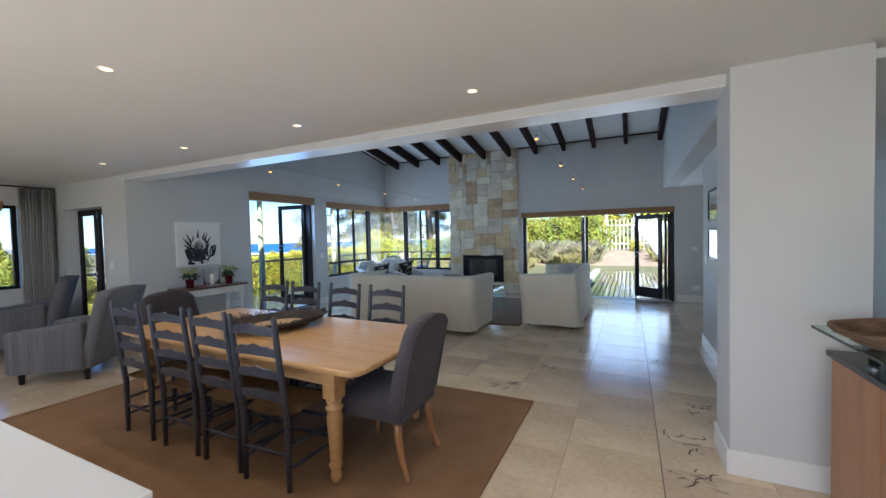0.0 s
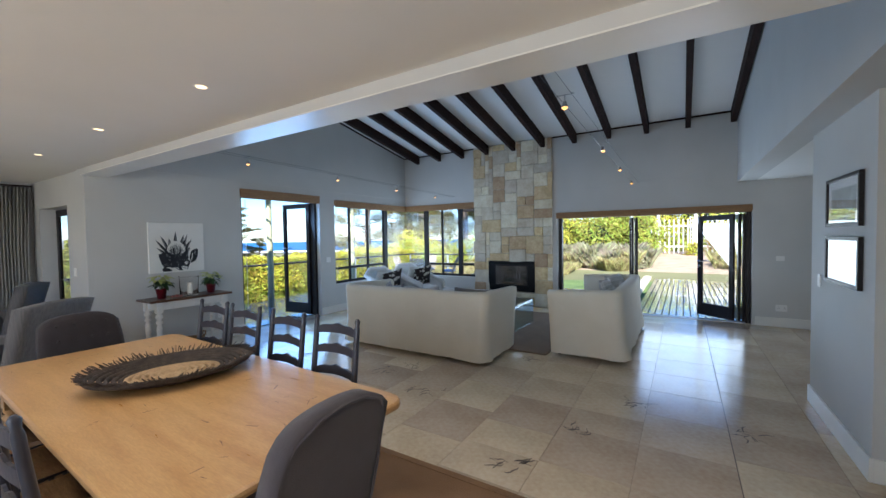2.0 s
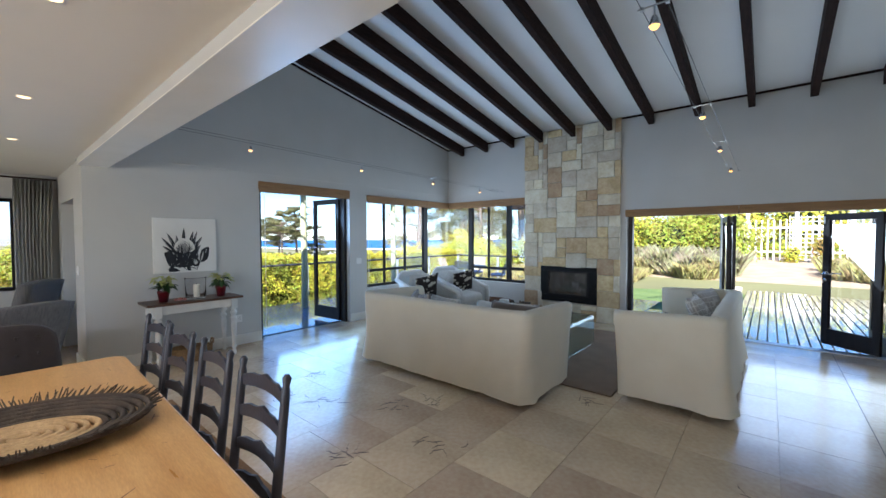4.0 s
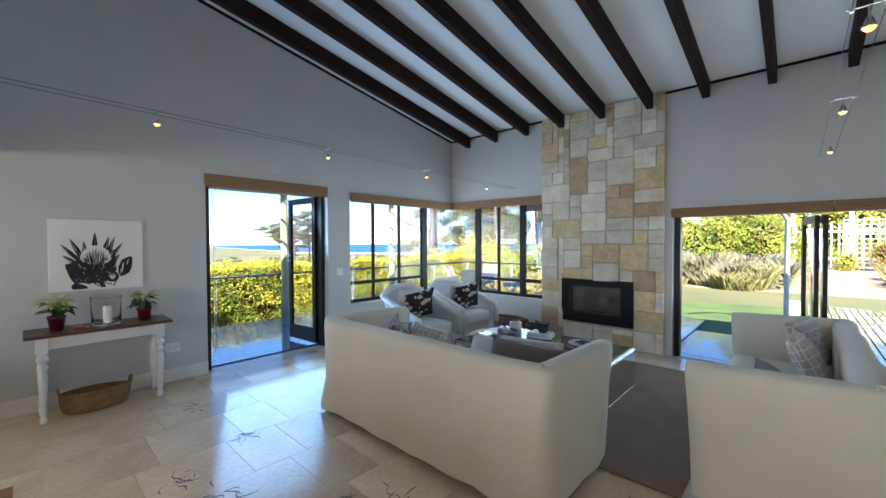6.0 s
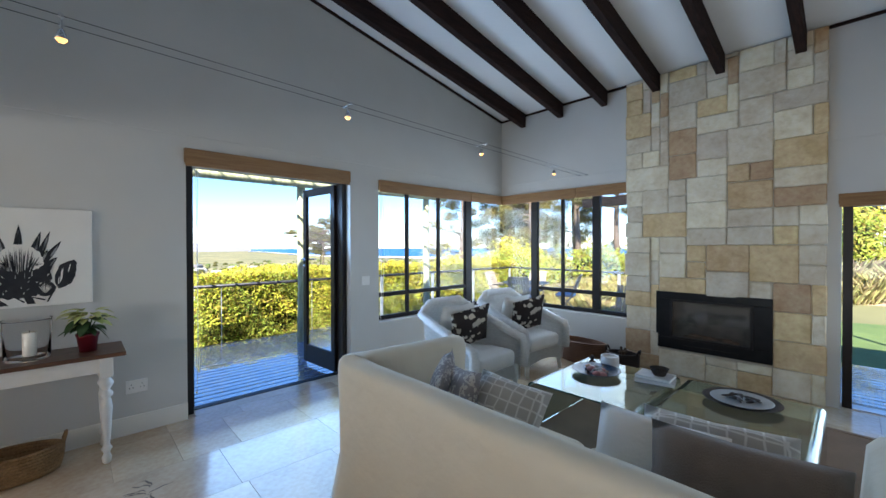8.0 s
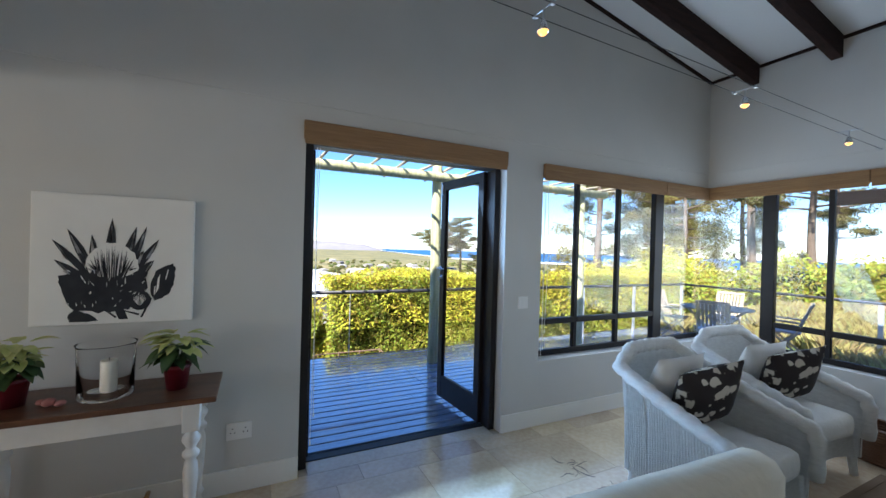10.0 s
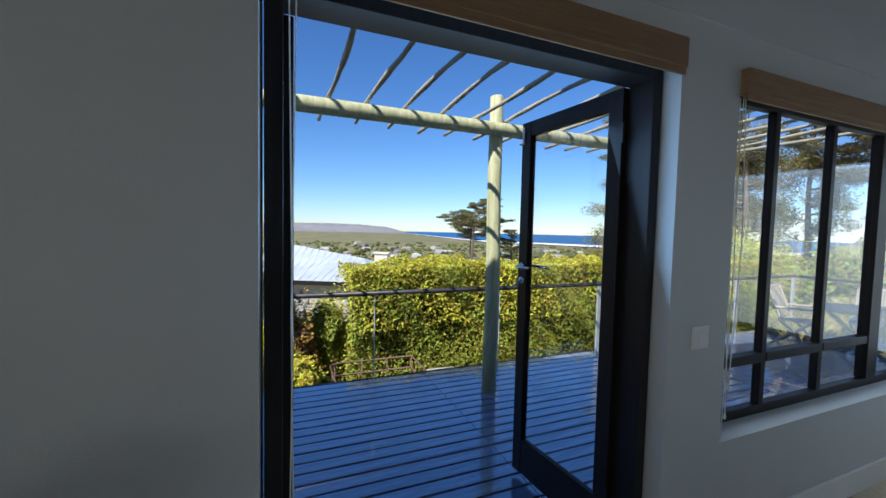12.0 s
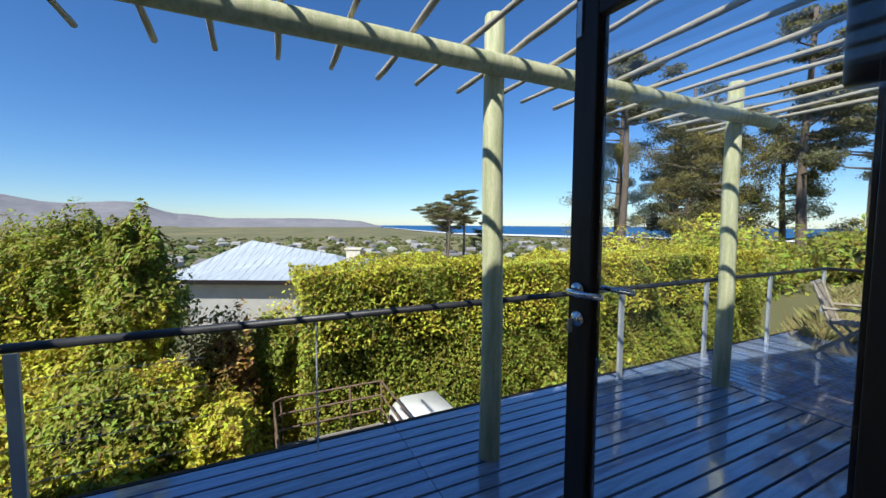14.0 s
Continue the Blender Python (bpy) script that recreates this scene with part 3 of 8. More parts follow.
pane(win_w, -0.003, 0.003, 9.23 - 8.6, Y1, 0.04, 1.77)
# corner window: north side
win_n = tagged(new("window_2"), "black framed corner window with small lower lights", "window", kind="structure")
win_n.matrix_world = pose(-5.6, YF + 0.15, 0.60)
fy = (-0.025, 0.025)
XA, XB = -6.86 + 5.6, -4.49 + 5.6
bars(win_n, "window_frame", [
    (XA + 0.06, XB, *fy, 0.0, 0.055), (XA + 0.06, XB, *fy, 1.76, 1.80), (XB - 0.05, XB, *fy, 0.055, 1.76),
    (-6.12 + 5.6, -6.00 + 5.6, -0.035, 0.035, 0.055, 1.76), (-5.06 + 5.6, -4.95 + 5.6, -0.035, 0.035, 0.055, 1.76)])
bars(win_n, "mullion", [(-5.55 + 5.6 - 0.022, -5.55 + 5.6 + 0.022, *fy, 0.055, 1.76)])
bars(win_n, "transom", [(-6.0 + 5.6, -5.572 + 5.6, -0.03, 0.03, 0.27, 0.325), (-5.528 + 5.6, -5.06 + 5.6, -0.03, 0.03, 0.27, 0.325), (-4.95 + 5.6, XB - 0.05, -0.03, 0.03, 0.27, 0.335)])
pane(win_n, XA, -6.10 + 5.6, -0.003, 0.003, 0.04, 1.77)
pane(win_n, -6.01 + 5.6, -5.05 + 5.6, -0.003, 0.003, 0.04, 1.77)
pane(win_n, -4.96 + 5.6, XB - 0.03, -0.003, 0.003, 0.04, 1.77)
# french door
DX = -6.80
door_fr = tagged(new("door_1"), "dark timber french door frame open to the deck", "door", kind="structure")
door_fr.matrix_world = pose(DX, 6.06, 0.0)
D0, D1 = 5.22 - 6.06, 6.90 - 6.06
bars(door_fr, "jamb", [(-0.07, 0.07, D0, D0 + 0.055, 0.0, 2.42), (-0.07, 0.07, D1 - 0.055, D1, 0.0, 2.42)], M_DARKWOOD)
bars(door_fr, "door_head", [(-0.07, 0.07, D0 + 0.055, D1 - 0.055, 2.36, 2.42)], M_DARKWOOD)
bars(door_fr, "threshold", [(-0.10, -0.02, D0 + 0.055, D1 - 0.055, -0.03, 0.006)], M_BLACK)


def door_leaf(name, m, w, h, label, handle=True, mirror=1, hz=1.05):
    """A glazed leaf; hinge at the origin, running along +x, 44 mm thick."""
    d = thing(name, m, label, "door", "glazed door leaves")
    t = 0.022
    st = 0.085
    bars(d, "stile", [(0.0, st, -t, t, 0.0, h), (w - st, w, -t, t, 0.0, h)], M_DARKWOOD, 0.004)
    bars(d, "rail", [(st, w - st, -t + 0.002, t - 0.002, h - 0.095, h), (st, w - st, -t + 0.002, t - 0.002, 0.0, 0.235)], M_DARKWOOD, 0.004)
    pane(d, st - 0.01, w - st + 0.01, -0.003, 0.003, 0.22, h - 0.085)
    bars(d, "glazing_bead", [(st, st + 0.014, -t + 0.006, -0.004, 0.235, h - 0.095), (w - st - 0.014, w - st, -t + 0.006, -0.004, 0.235, h - 0.095)], M_DARKWOOD, 0.002)
    for z in (0.28, h - 0.22):
        bm = B()
        tube(bm, [(-0.006, t * mirror, z - 0.05), (-0.006, t * mirror, z + 0.05)], 0.008, 8)
        box(bm, 0.002, 0.028, t * mirror - 0.003, t * mirror + 0.003, z - 0.05, z + 0.05)
        part("hinge", bm, M_BLACK, d)
    if handle:
        x = w - st / 2
        for s in (1, -1):
            bm = B()
            tube(bm, [(x, s * t, hz), (x, s * (t + 0.012), hz)], 0.025, 14)
            tube(bm, [(x, s * (t + 0.005), hz), (x, s * (t + 0.05), hz), (x - 0.012, s * (t + 0.058), hz), (x - 0.13, s * (t + 0.058), hz)], 0.0095, 8)
            part("handle", bm, M_CHROME, d, "brushed chrome lever handle", True)
            bm = B()
            tube(bm, [(x, s * t, hz - 0.095), (x, s * (t + 0.008), hz - 0.095)], 0.025, 14)
            tube(bm, [(x, s * t, hz - 0.095), (x, s * (t + 0.018), hz - 0.095)], 0.010, 8)
            part("escutcheon", bm, M_CHROME, d, smooth=True)
        bm = B()
        tube(bm, [(x, t + 0.018, hz - 0.095), (x, t + 0.04, hz - 0.098)], 0.004, 6)
        box(bm, x - 0.002, x + 0.002, t + 0.03, t + 0.05, hz - 0.135, hz - 0.09)
        part("key", bm, M_STEEL, d)
    bm = B()
    box(bm, w - 0.03, w - 0.012, t, t + 0.008, h - 0.14, h - 0.03)
    part("bolt", bm, M_STEEL, d)
    return d


# french door leaves, both swung out over the deck
door_leaf("french_door_leaf", pose(-6.87, 6.83, 0.015, 0, 0, 184.5), 0.775, 2.345, "dark-stained glazed french door leaf swung open over the deck", True, 1, 1.40)
door_leaf("french_door_leaf", pose(-6.87, 5.285, 0.015, 0, 0, 178.5), 0.775, 2.345, "dark-stained glazed french door leaf swung open over the deck", False)

# folding doors to the garden deck
fold = tagged(new("door_2"), "dark frame of the folding garden doors", "door", kind="structure")
fold.matrix_world = pose(-0.82, YF + 0.12, 0)
bars(fold, "jamb", [(-1.67, -1.60, -0.05, 0.06, 0.0, 2.04), (1.60, 1.67, -0.05, 0.06, 0.0, 2.04)], M_DARKWOOD)
bars(fold, "door_head", [(-1.60, 1.60, -0.05, 0.06, 1.97, 2.04)], M_DARKWOOD)
bars(fold, "threshold", [(-1.60, 1.60, -0.06, 0.08, -0.012, 0.012)], M_STEEL)
for x, y, a in ((-1.03, 10.03, 99), (-0.955, 10.03, 97), (0.62, 10.03, 137), (0.70, 10.03, 96), (0.765, 10.03, 92)):
    door_leaf("folding_door_leaf", pose(x, y, 0.012, 0, 0, a), 0.72, 1.93, "dark glazed folding door leaf pushed open to the garden", a == 137)

# glazed door of the wing
door_leaf("wing_door_leaf", pose(-8.55, 3.36, 0.012), 0.61, 2.11, "closed dark glazed door in the lounge wing")
door_leaf("wing_door_leaf", pose(-7.33, 3.36, 0.012, 0, 0, 180), 0.605, 2.11, "closed dark glazed door in the lounge wing", False)
# wing window with a curtain
ww = tagged(new("window_3"), "dark framed wide window in the lounge wing", "window", kind="structure")
ww.matrix_world = pose(-9.0, 1.825, 0.86)
bars(ww, "window_frame", [(-0.03, 0.03, -0.9, 0.9, 0.0, 0.05), (-0.03, 0.03, -0.9, 0.9, 1.29, 1.34), (-0.03, 0.03, -0.9, -0.84, 0.05, 1.29), (-0.03, 0.03, 0.84, 0.9, 0.05, 1.29), (-0.03, 0.03, -0.04, 0.04, 0.05, 1.29), (-0.03, 0.03, 0.40, 0.45, 0.05, 1.29)])
pane(ww, -0.003, 0.003, -0.88, 0.88, 0.03, 1.31)
# assumed window, never in view, a place for the kitchen fill lamp
ws = tagged(new("window_4"), "assumed wide kitchen window, out of view", "window", kind="structure")
ws.matrix_world = pose(-1.9, -2.9, 0.95)
bars(ws, "window_frame", [(-3.3, 3.3, -0.03, 0.03, 0.0, 0.05), (-3.3, 3.3, -0.03, 0.03, 1.30, 1.35), (-3.3, -3.24, -0.03, 0.03, 0.05, 1.30), (3.24, 3.3, -0.03, 0.03, 0.05, 1.30), (-1.1, -1.05, -0.03, 0.03, 0.05, 1.30), (1.05, 1.1, -0.03, 0.03, 0.05, 1.30)])

cur = thing("curtain", pose(-8.78, 2.90, 0.02), "pale linen curtain gathered beside the wide window", "curtain")
bm = B()
n = 60
rows_c = []
for z in (0.0, 0.8, 1.6, 2.46):
    rows_c.append([bm.verts.new((0.045 * math.sin(i * 1.1) + 0.012 * math.sin(i * 2.7 + z), -0.21 + 0.42 * i / n * (0.86 + 0.14 * abs(z - 1.2) / 1.2), z)) for i in range(n + 1)])
for a, b in zip(rows_c, rows_c[1:]):
    for i in range(n):
        bm.faces.new((a[i], a[i + 1], b[i + 1], b[i]))
bmesh.ops.solidify(bm, geom=bm.faces[:], thickness=0.006)
part("drape", bm, M_CURT, cur, smooth=True)
bm = B()
tube(bm, [(0.0, -2.0, 2.475), (0.0, 0.24, 2.475)], 0.012, 10)
part("curtain_rod", bm, M_RAFT, cur)


# ---- bamboo roman blinds, drawn up ----
def blind(name, m, w, h, label, d=0.04):
    """Along local x from 0 to w, hanging on the wall face behind -y."""
    b = thing(name, m, label, "blind", "bamboo blinds")
    bm = B()
    box(bm, 0, w, -d, -0.002, h * 0.22, h, bev=0.005)
    part("valance", bm, M_BLIND, b)
    for k in range(4):
        bm = B()
        box(bm, 0.006, w - 0.006, -d + 0.004 + 0.006 * k, -d + 0.012 + 0.006 * k, h * (0.02 + 0.035 * k), h * 0.24, bev=0.004)
        part("fold", bm, M_BLIND, b)
    return b


blind("roman_blind", pose(XL, 5.195, 2.335, 0, 0, 90), 1.70, 0.165, "drawn-up woven bamboo roman blind above the french door")
blind("roman_blind", pose(XL, 7.315, 2.295, 0, 0, 90), 1.74, 0.155, "drawn-up woven bamboo roman blind above the corner window")
blind("roman_blind", pose(XL, 9.062, 2.295, 0, 0, 90), 0.815, 0.155, "drawn-up woven bamboo roman blind above the corner window")
blind("roman_blind", pose(XL, YF, 2.295), 1.40, 0.155, "drawn-up woven bamboo roman blind above the corner window")
blind("roman_blind", pose(XL + 1.405, YF, 2.295), 0.745, 0.155, "drawn-up woven bamboo roman blind above the corner window")
blind("roman_blind", pose(-2.52, YF, 1.965), 1.62, 0.13, "drawn-up woven bamboo roman blind above the folding doors")
blind("roman_blind", pose(-0.895, YF, 1.965), 1.75, 0.13, "drawn-up woven bamboo roman blind above the folding doors")
blind("roman_blind", pose(-8.9, 0.95, 2.1, 0, 0, 90), 1.6, 0.16, "drawn-up woven bamboo roman blind above the wing window")
for y, ln, s in ((5.29, 2.1, 0.012), (5.31, 1.9, -0.012), (7.36, 1.75, 0.01), (7.385, 1.6, -0.012), (7.40, 1.45, 0.014)):
    bm = B()
    tube(bm, [(XL - 0.02, y, 2.33), (XL - 0.02 + s, y + s, 2.33 - ln * 0.5), (XL - 0.02, y, 2.33 - ln)], 0.0025, 5)
    lathe(bm, [(0.002, 0), (0.007, 0.008), (0.005, 0.03), (0.002, 0.036)], 8, (XL - 0.02, y, 2.33 - ln - 0.03))
    c = part("blind_cord", bm, M_CURT)
    tagged(c, "thin pale blind cord with a small knob", "cord", "blind cords")


# ---- chimney: sandstone cladding with an inset fire ----
ch = tagged(new("chimney"), "tall sandstone clad chimney breast with an inset fireplace", "chimney", kind="structure")
ch.matrix_world = pose(-4.5, YF, 0.0)
CW, CH = 1.90, 3.745
bm = B()
for b in ((0.02, 0.37, -0.044, -0.002, 0, CH), (1.50, CW - 0.02, -0.044, -0.002, 0, CH), (0.37, 1.50, -0.044, -0.002, 0, 0.325), (0.37, 1.50, -0.044, -0.002, 1.025, CH)):
    box(bm, *b)
part("mortar_bed", bm, M_MORTAR, ch)
rng = random.Random(11)
U, V = 19, 37                                  # cells of 0.1 m
used = set()
for i in range(U):
    for j in range(V + 1):
        if 0.365 < (i + 0.5) * 0.1 < 1.505 and 0.32 < (j + 0.5) * 0.1 < 1.03:
            used.add((i, j))
stones = []
for j in range(V + 1):
    for i in range(U):
        if (i, j) in used:
            continue
        sizes = [(4, 3), (3, 3), (4, 2), (3, 2), (5, 3), (5, 2), (4, 3), (3, 3), (2, 2), (4, 4)]
        rng.shuffle(sizes)
        for w, h in sizes + [(3, 1), (2, 1), (1, 3), (1, 2), (1, 1)]:
            cells = [(i + a, j + b) for a in range(w) for b in range(h)]
            if all(c[0] < U and c[1] <= V and c not in used for c in cells):
                used.update(cells)
                stones.append((i, j, w, h))
                break
for i, j, w, h in stones:
    bm = B()
    g = 0.001 + rng.random() * 0.004
    x0, x1 = i * 0.1 + g, (i + w) * 0.1 - g
    z0, z1 = j * 0.1 + g, min((j + h) * 0.1, CH) - g
    if z1 - z0 < 0.02:
        bm.free()
        continue
    pr = 0.056 + rng.random() * 0.022
    if i == 0:
        x0 -= rng.random() * 0.02
    if i + w == U:
        x1 += rng.random() * 0.015
    vs = box(bm, x0, x1, -pr, -0.04, z0, z1)
    for v in vs:
        v.co.x += rng.uniform(-1, 1) * 0.006
        v.co.z += rng.uniform(-1, 1) * 0.006
        if v.co.y < -0.045:
            v.co.y += rng.uniform(-1, 1) * 0.007
    bmesh.ops.bevel(bm, geom=bm.edges[:], offset=0.009, segments=1, affect="EDGES")
    part("stone", bm, M_STONEY if rng.random() < 0.32 else M_STONE, ch)
fp = thing("fireplace", pose(-4.13, YF, 0.325), "black inset wood-burning fireplace with a glass front", "fireplace")
bars(fp, "surround", [(0.0, 1.13, -0.075, -0.03, 0.61, 0.70), (0.0, 1.13, -0.075, -0.03, 0.0, 0.13), (0.0, 0.16, -0.075, -0.03, 0.13, 0.61), (0.97, 1.13, -0.075, -0.03, 0.13, 0.61)], M_FIRE, 0.004)
bm = B()
for b in ((0.16, 0.97, -0.030, -0.004, 0.13, 0.61),):
    box(bm, *b)
part("firebox", bm, M_FIREIN, fp)
bars(fp, "door_frame", [(0.16, 0.97, -0.084, -0.060, 0.585, 0.61), (0.16, 0.97, -0.084, -0.060, 0.13, 0.155), (0.16, 0.185, -0.084, -0.060, 0.155, 0.585), (0.945, 0.97, -0.084, -0.060, 0.155, 0.585)], M_BLACK, 0.003)
p = block("pane", fp, M_GLASS, 0.18, 0.95, -0.074, -0.069, 0.15, 0.59)
p.visible_shadow = False
for x0, x1, z, a in ((0.30, 0.78, 0.17, 0.02), (0.36, 0.84, 0.20, -0.03)):
    bm = B()
    tube(bm, [(x0, -0.048, z), (x1, -0.048, z + a)], 0.016, 9)
    part("log", bm, M_LOG, fp)
block("vent_slot", fp, M_BLACK, 0.30, 0.83, -0.078, -0.074, 0.055, 0.065)


# ---- wall plates, pictures ----
def plate(name, m, w, h, label, kind="switch"):
    s = thing(name, m, label, kind, "wall plates")
    bm = B()
    box(bm, -w / 2, w / 2, -0.012, 0, -h / 2, h / 2, bev=0.003)
    part("cover", bm, M_PLASTIC, s)
    if kind == "socket":
        for sx in (-w / 4, w / 4):
            for dx, dz in ((0, 0.018), (-0.012, -0.008), (0.012, -0.008)):
                bm = B()
                tube(bm, [(sx + dx, -0.0119, dz), (sx + dx, -0.0135, dz)], 0.004, 8)
                part("pin_hole", bm, M_BLACK, s)
        for sx in (-w / 3, w / 3):
            block("rocker", s, M_PLASTIC, sx - 0.008, sx + 0.008, -0.016, -0.012, 0.024, 0.036, bev=0.002)
    else:
        block("rocker", s, M_PLASTIC, -w * 0.22, w * 0.22, -0.017, -0.012, -h * 0.28, h * 0.28, bev=0.003)
    return s


plate("light_switch", pose(XL, 7.12, 1.16, 0, 0, 90), 0.11, 0.11, "white light switch between door and window")
plate("wall_socket", pose(XL, 4.84, 0.40, 0, 0, 90), 0.15, 0.11, "white twin wall socket above the skirting", "socket")
plate("light_switch", pose(1.23, YF, 1.16), 0.11, 0.08, "white light switch beside the folding doors")
plate("wall_socket", pose(1.25, YF, 0.32), 0.15, 0.11, "white wall socket low on the corridor wall", "socket")
plate("light_switch", pose(0.87, 6.02, 1.18, 0, 0, -90), 0.07, 0.11, "white light switch beside the framed pictures")
plate("light_switch", pose(-7.08, 3.16, 1.22), 0.08, 0.11, "white light switch beside the glazed wing door")

pic = thing("protea_canvas", pose(XL, 4.192, 1.152, 0, 0, 90), "unframed white canvas with a black protea flower print", "picture")
bm = B()
box(bm, -0.373, 0.373, -0.037, -0.002, 0.0, 0.735, bev=0.006)
part("canvas", bm, M_CANVAS, pic)


def shape(parent, name, pts, y, material):
    """A flat printed shape in the picture's plane from an outline."""
    bm = B()
    vs = [bm.verts.new((x, y, z)) for x, z in pts]
    f = bm.faces.new(vs)
    bmesh.ops.triangulate(bm, faces=[f])
    return part(name, bm, material, parent)


def petal(cx, cz, a, ln, w, bend=0.0, k=9):
    out, back = [], []
    for i in range(k + 1):
        t = i / k
        ww = w * math.sin(math.pi * min(1, t * 0.93 + 0.07)) ** 0.8 * (1 - t * 0.25)
        aa = radians(a + bend * t)
        px, pz = cx + ln * t * math.sin(aa), cz + ln * t * math.cos(aa)
        out.append((px + ww * math.cos(aa), pz - ww * math.sin(aa)))
        back.append((px - ww * math.cos(aa), pz + ww * math.sin(aa)))
    return out + back[::-1]


def on_canvas(pts, k=0.00152, z0=428):
    """Drawing units to the canvas plane."""
    return [((x - 280) * k, (z0 - y) * 0.00187) for x, y in pts]


def rough_edge(pts, r, amount):
    """Splits an outline and ruffles it."""
    out = []
    for a, b in zip(pts, pts[1:] + pts[:1]):
        for t in (0.0, 0.33, 0.67):
            out.append((a[0] + (b[0] - a[0]) * t + r.uniform(-amount, amount), a[1] + (b[1] - a[1]) * t + r.uniform(-amount, amount)))
    return out


def spike(base, tip, w, r):
    """A pointed bract from base to tip."""
    (x0, y0), (x1, y1) = base, tip
    dx, dy = x1 - x0, y1 - y0
    ln = math.hypot(dx, dy)
    nx, ny = -dy / ln, dx / ln
    side = [(0.0, 0.75), (0.25, 1.0), (0.5, 0.92), (0.75, 0.6), (0.92, 0.2)]
    one = [(x0 + dx * t + nx * w * q * r.uniform(0.85, 1.1), y0 + dy * t + ny * w * q) for t, q in side]
    two = [(x0 + dx * t - nx * w * q * r.uniform(0.85, 1.1), y0 + dy * t - ny * w * q) for t, q in side]
    return one + [tip] + two[::-1]


rng = random.Random(5)
for bx, by, tx, ty, w in ((190, 270, 93, 172, 11), (205, 262, 135, 140, 14), (215, 255, 205, 155, 13), (180, 285, 100, 232, 11), (258, 250, 264, 103, 15), (300, 250, 338, 127, 14), (320, 258, 370, 125, 12), (335, 265, 410, 165, 13), (345, 280, 395, 232, 14), (225, 262, 168, 205, 12), (330, 262, 362, 200, 12)):
    shape(pic, "bract", on_canvas(spike((bx, by), (tx, ty), w, rng)), -0.0385 - 0.0003 * rng.random(), M_INK)
    mx, my = (bx + tx) / 2, (by + ty) / 2
    for q in range(2):
        shape(pic, "bract_sheen", on_canvas(spike((mx + rng.uniform(-5, 5), my + 12), (tx * 0.75 + mx * 0.25 + rng.uniform(-3, 3), ty * 0.75 + my * 0.25), 2.6, rng)), -0.0390, M_INKG)
shape(pic, "flower_base", on_canvas(rough_edge([(112, 282), (128, 320), (132, 352), (165, 388), (230, 392), (275, 388), (320, 386), (352, 352), (376, 318), (372, 282), (330, 262), (265, 270), (200, 262), (140, 272)], rng, 4)), -0.0393, M_INK)
shape(pic, "leaf", on_canvas(rough_edge([(384, 306), (402, 268), (432, 250), (456, 243), (467, 258), (462, 300), (450, 335), (425, 354), (398, 362), (386, 340)], rng, 2)), -0.0386, M_INK)
shape(pic, "leaf", on_canvas(rough_edge([(140, 402), (158, 382), (190, 392), (212, 402), (230, 418), (180, 420), (148, 418)], rng, 2)), -0.0386, M_INK)
shape(pic, "leaf", on_canvas(rough_edge([(118, 280), (112, 300), (135, 350), (150, 372), (175, 330), (150, 290)], rng, 3)), -0.0388, M_INK)
shape(pic, "stem", on_canvas([(275, 385), (305, 385), (318, 416), (290, 416)]), -0.0389, M_INK)
for pts in ([(386, 350), (392, 352), (362, 412), (355, 412)], [(300, 390), (306, 388), (352, 400), (350, 406)], [(250, 390), (256, 388), (284, 408), (278, 411)]):
    shape(pic, "stem", on_canvas(pts), -0.0388, M_INK)
shape(pic, "bud", on_canvas([(352 + 36 * math.cos(t), 358 + 31 * math.sin(t)) for t in [2 * math.pi * k / 24 for k in range(24)]]), -0.0395, M_INK)
shape(pic, "flower_cone", on_canvas(rough_edge([(185, 262), (192, 225), (212, 198), (240, 183), (270, 180), (305, 188), (330, 206), (345, 235), (347, 262), (310, 282), (262, 288), (215, 280)], rng, 3)), -0.0397, M_CANVAS)
for k in range(46):
    f = k / 45
    bx, by = 215 + 105 * f + rng.uniform(-5, 5), 262 + 26 * math.sin(math.pi * f) + rng.uniform(-4, 8)
    tx, ty = 190 + 155 * f + rng.uniform(-6, 6), 238 - 50 * math.sin(math.pi * f) + rng.uniform(-4, 28)
    shape(pic, "stamen", on_canvas(spike((bx, by), (tx, ty), rng.uniform(1.2, 2.6), rng)), -0.0400, M_INK if rng.random() < 0.75 else M_INKG)
for k in range(16):
    f = rng.random()
    bx, by = 140 + 225 * f, 300 + rng.uniform(-8, 8)
    shape(pic, "petal_tip", on_canvas(spike((bx, by), (bx + (f - 0.5) * 40 + rng.uniform(-6, 6), by - rng.uniform(22, 46)), rng.uniform(4, 8), rng)), -0.0403 - 0.0003 * rng.random(), M_INK)
for k in range(34):
    f = rng.random()
    bx, by = 135 + 235 * f, rng.uniform(268, 376)
    a = radians(rng.uniform(-35, 35) + (f - 0.5) * 110)
    ln = rng.uniform(8, 26) * (1.0 if by < 320 else 0.6)
    shape(pic, "highlight", on_canvas(spike((bx, by), (bx + ln * math.sin(a), by - ln * math.cos(a)), rng.uniform(0.8, 1.7), rng)), -0.0408, M_CANVAS if k % 3 else M_INKG)
for k in range(12):
    a = radians(-60 + 120 * k / 11)
    shape(pic, "highlight", on_canvas(spike((352 + rng.uniform(-4, 4), 374), (352 + 26 * math.sin(a), 362 - 24 * math.cos(a)), 1.5, rng)), -0.0408, M_CANVAS)
for pts in ([(408, 290), (416, 276), (412, 320), (402, 340)], [(440, 262), (444, 262), (436, 292), (432, 294)], [(398, 318), (402, 312), (400, 340), (396, 344)]):
    shape(pic, "highlight", on_canvas(pts), -0.0388, M_CANVAS)


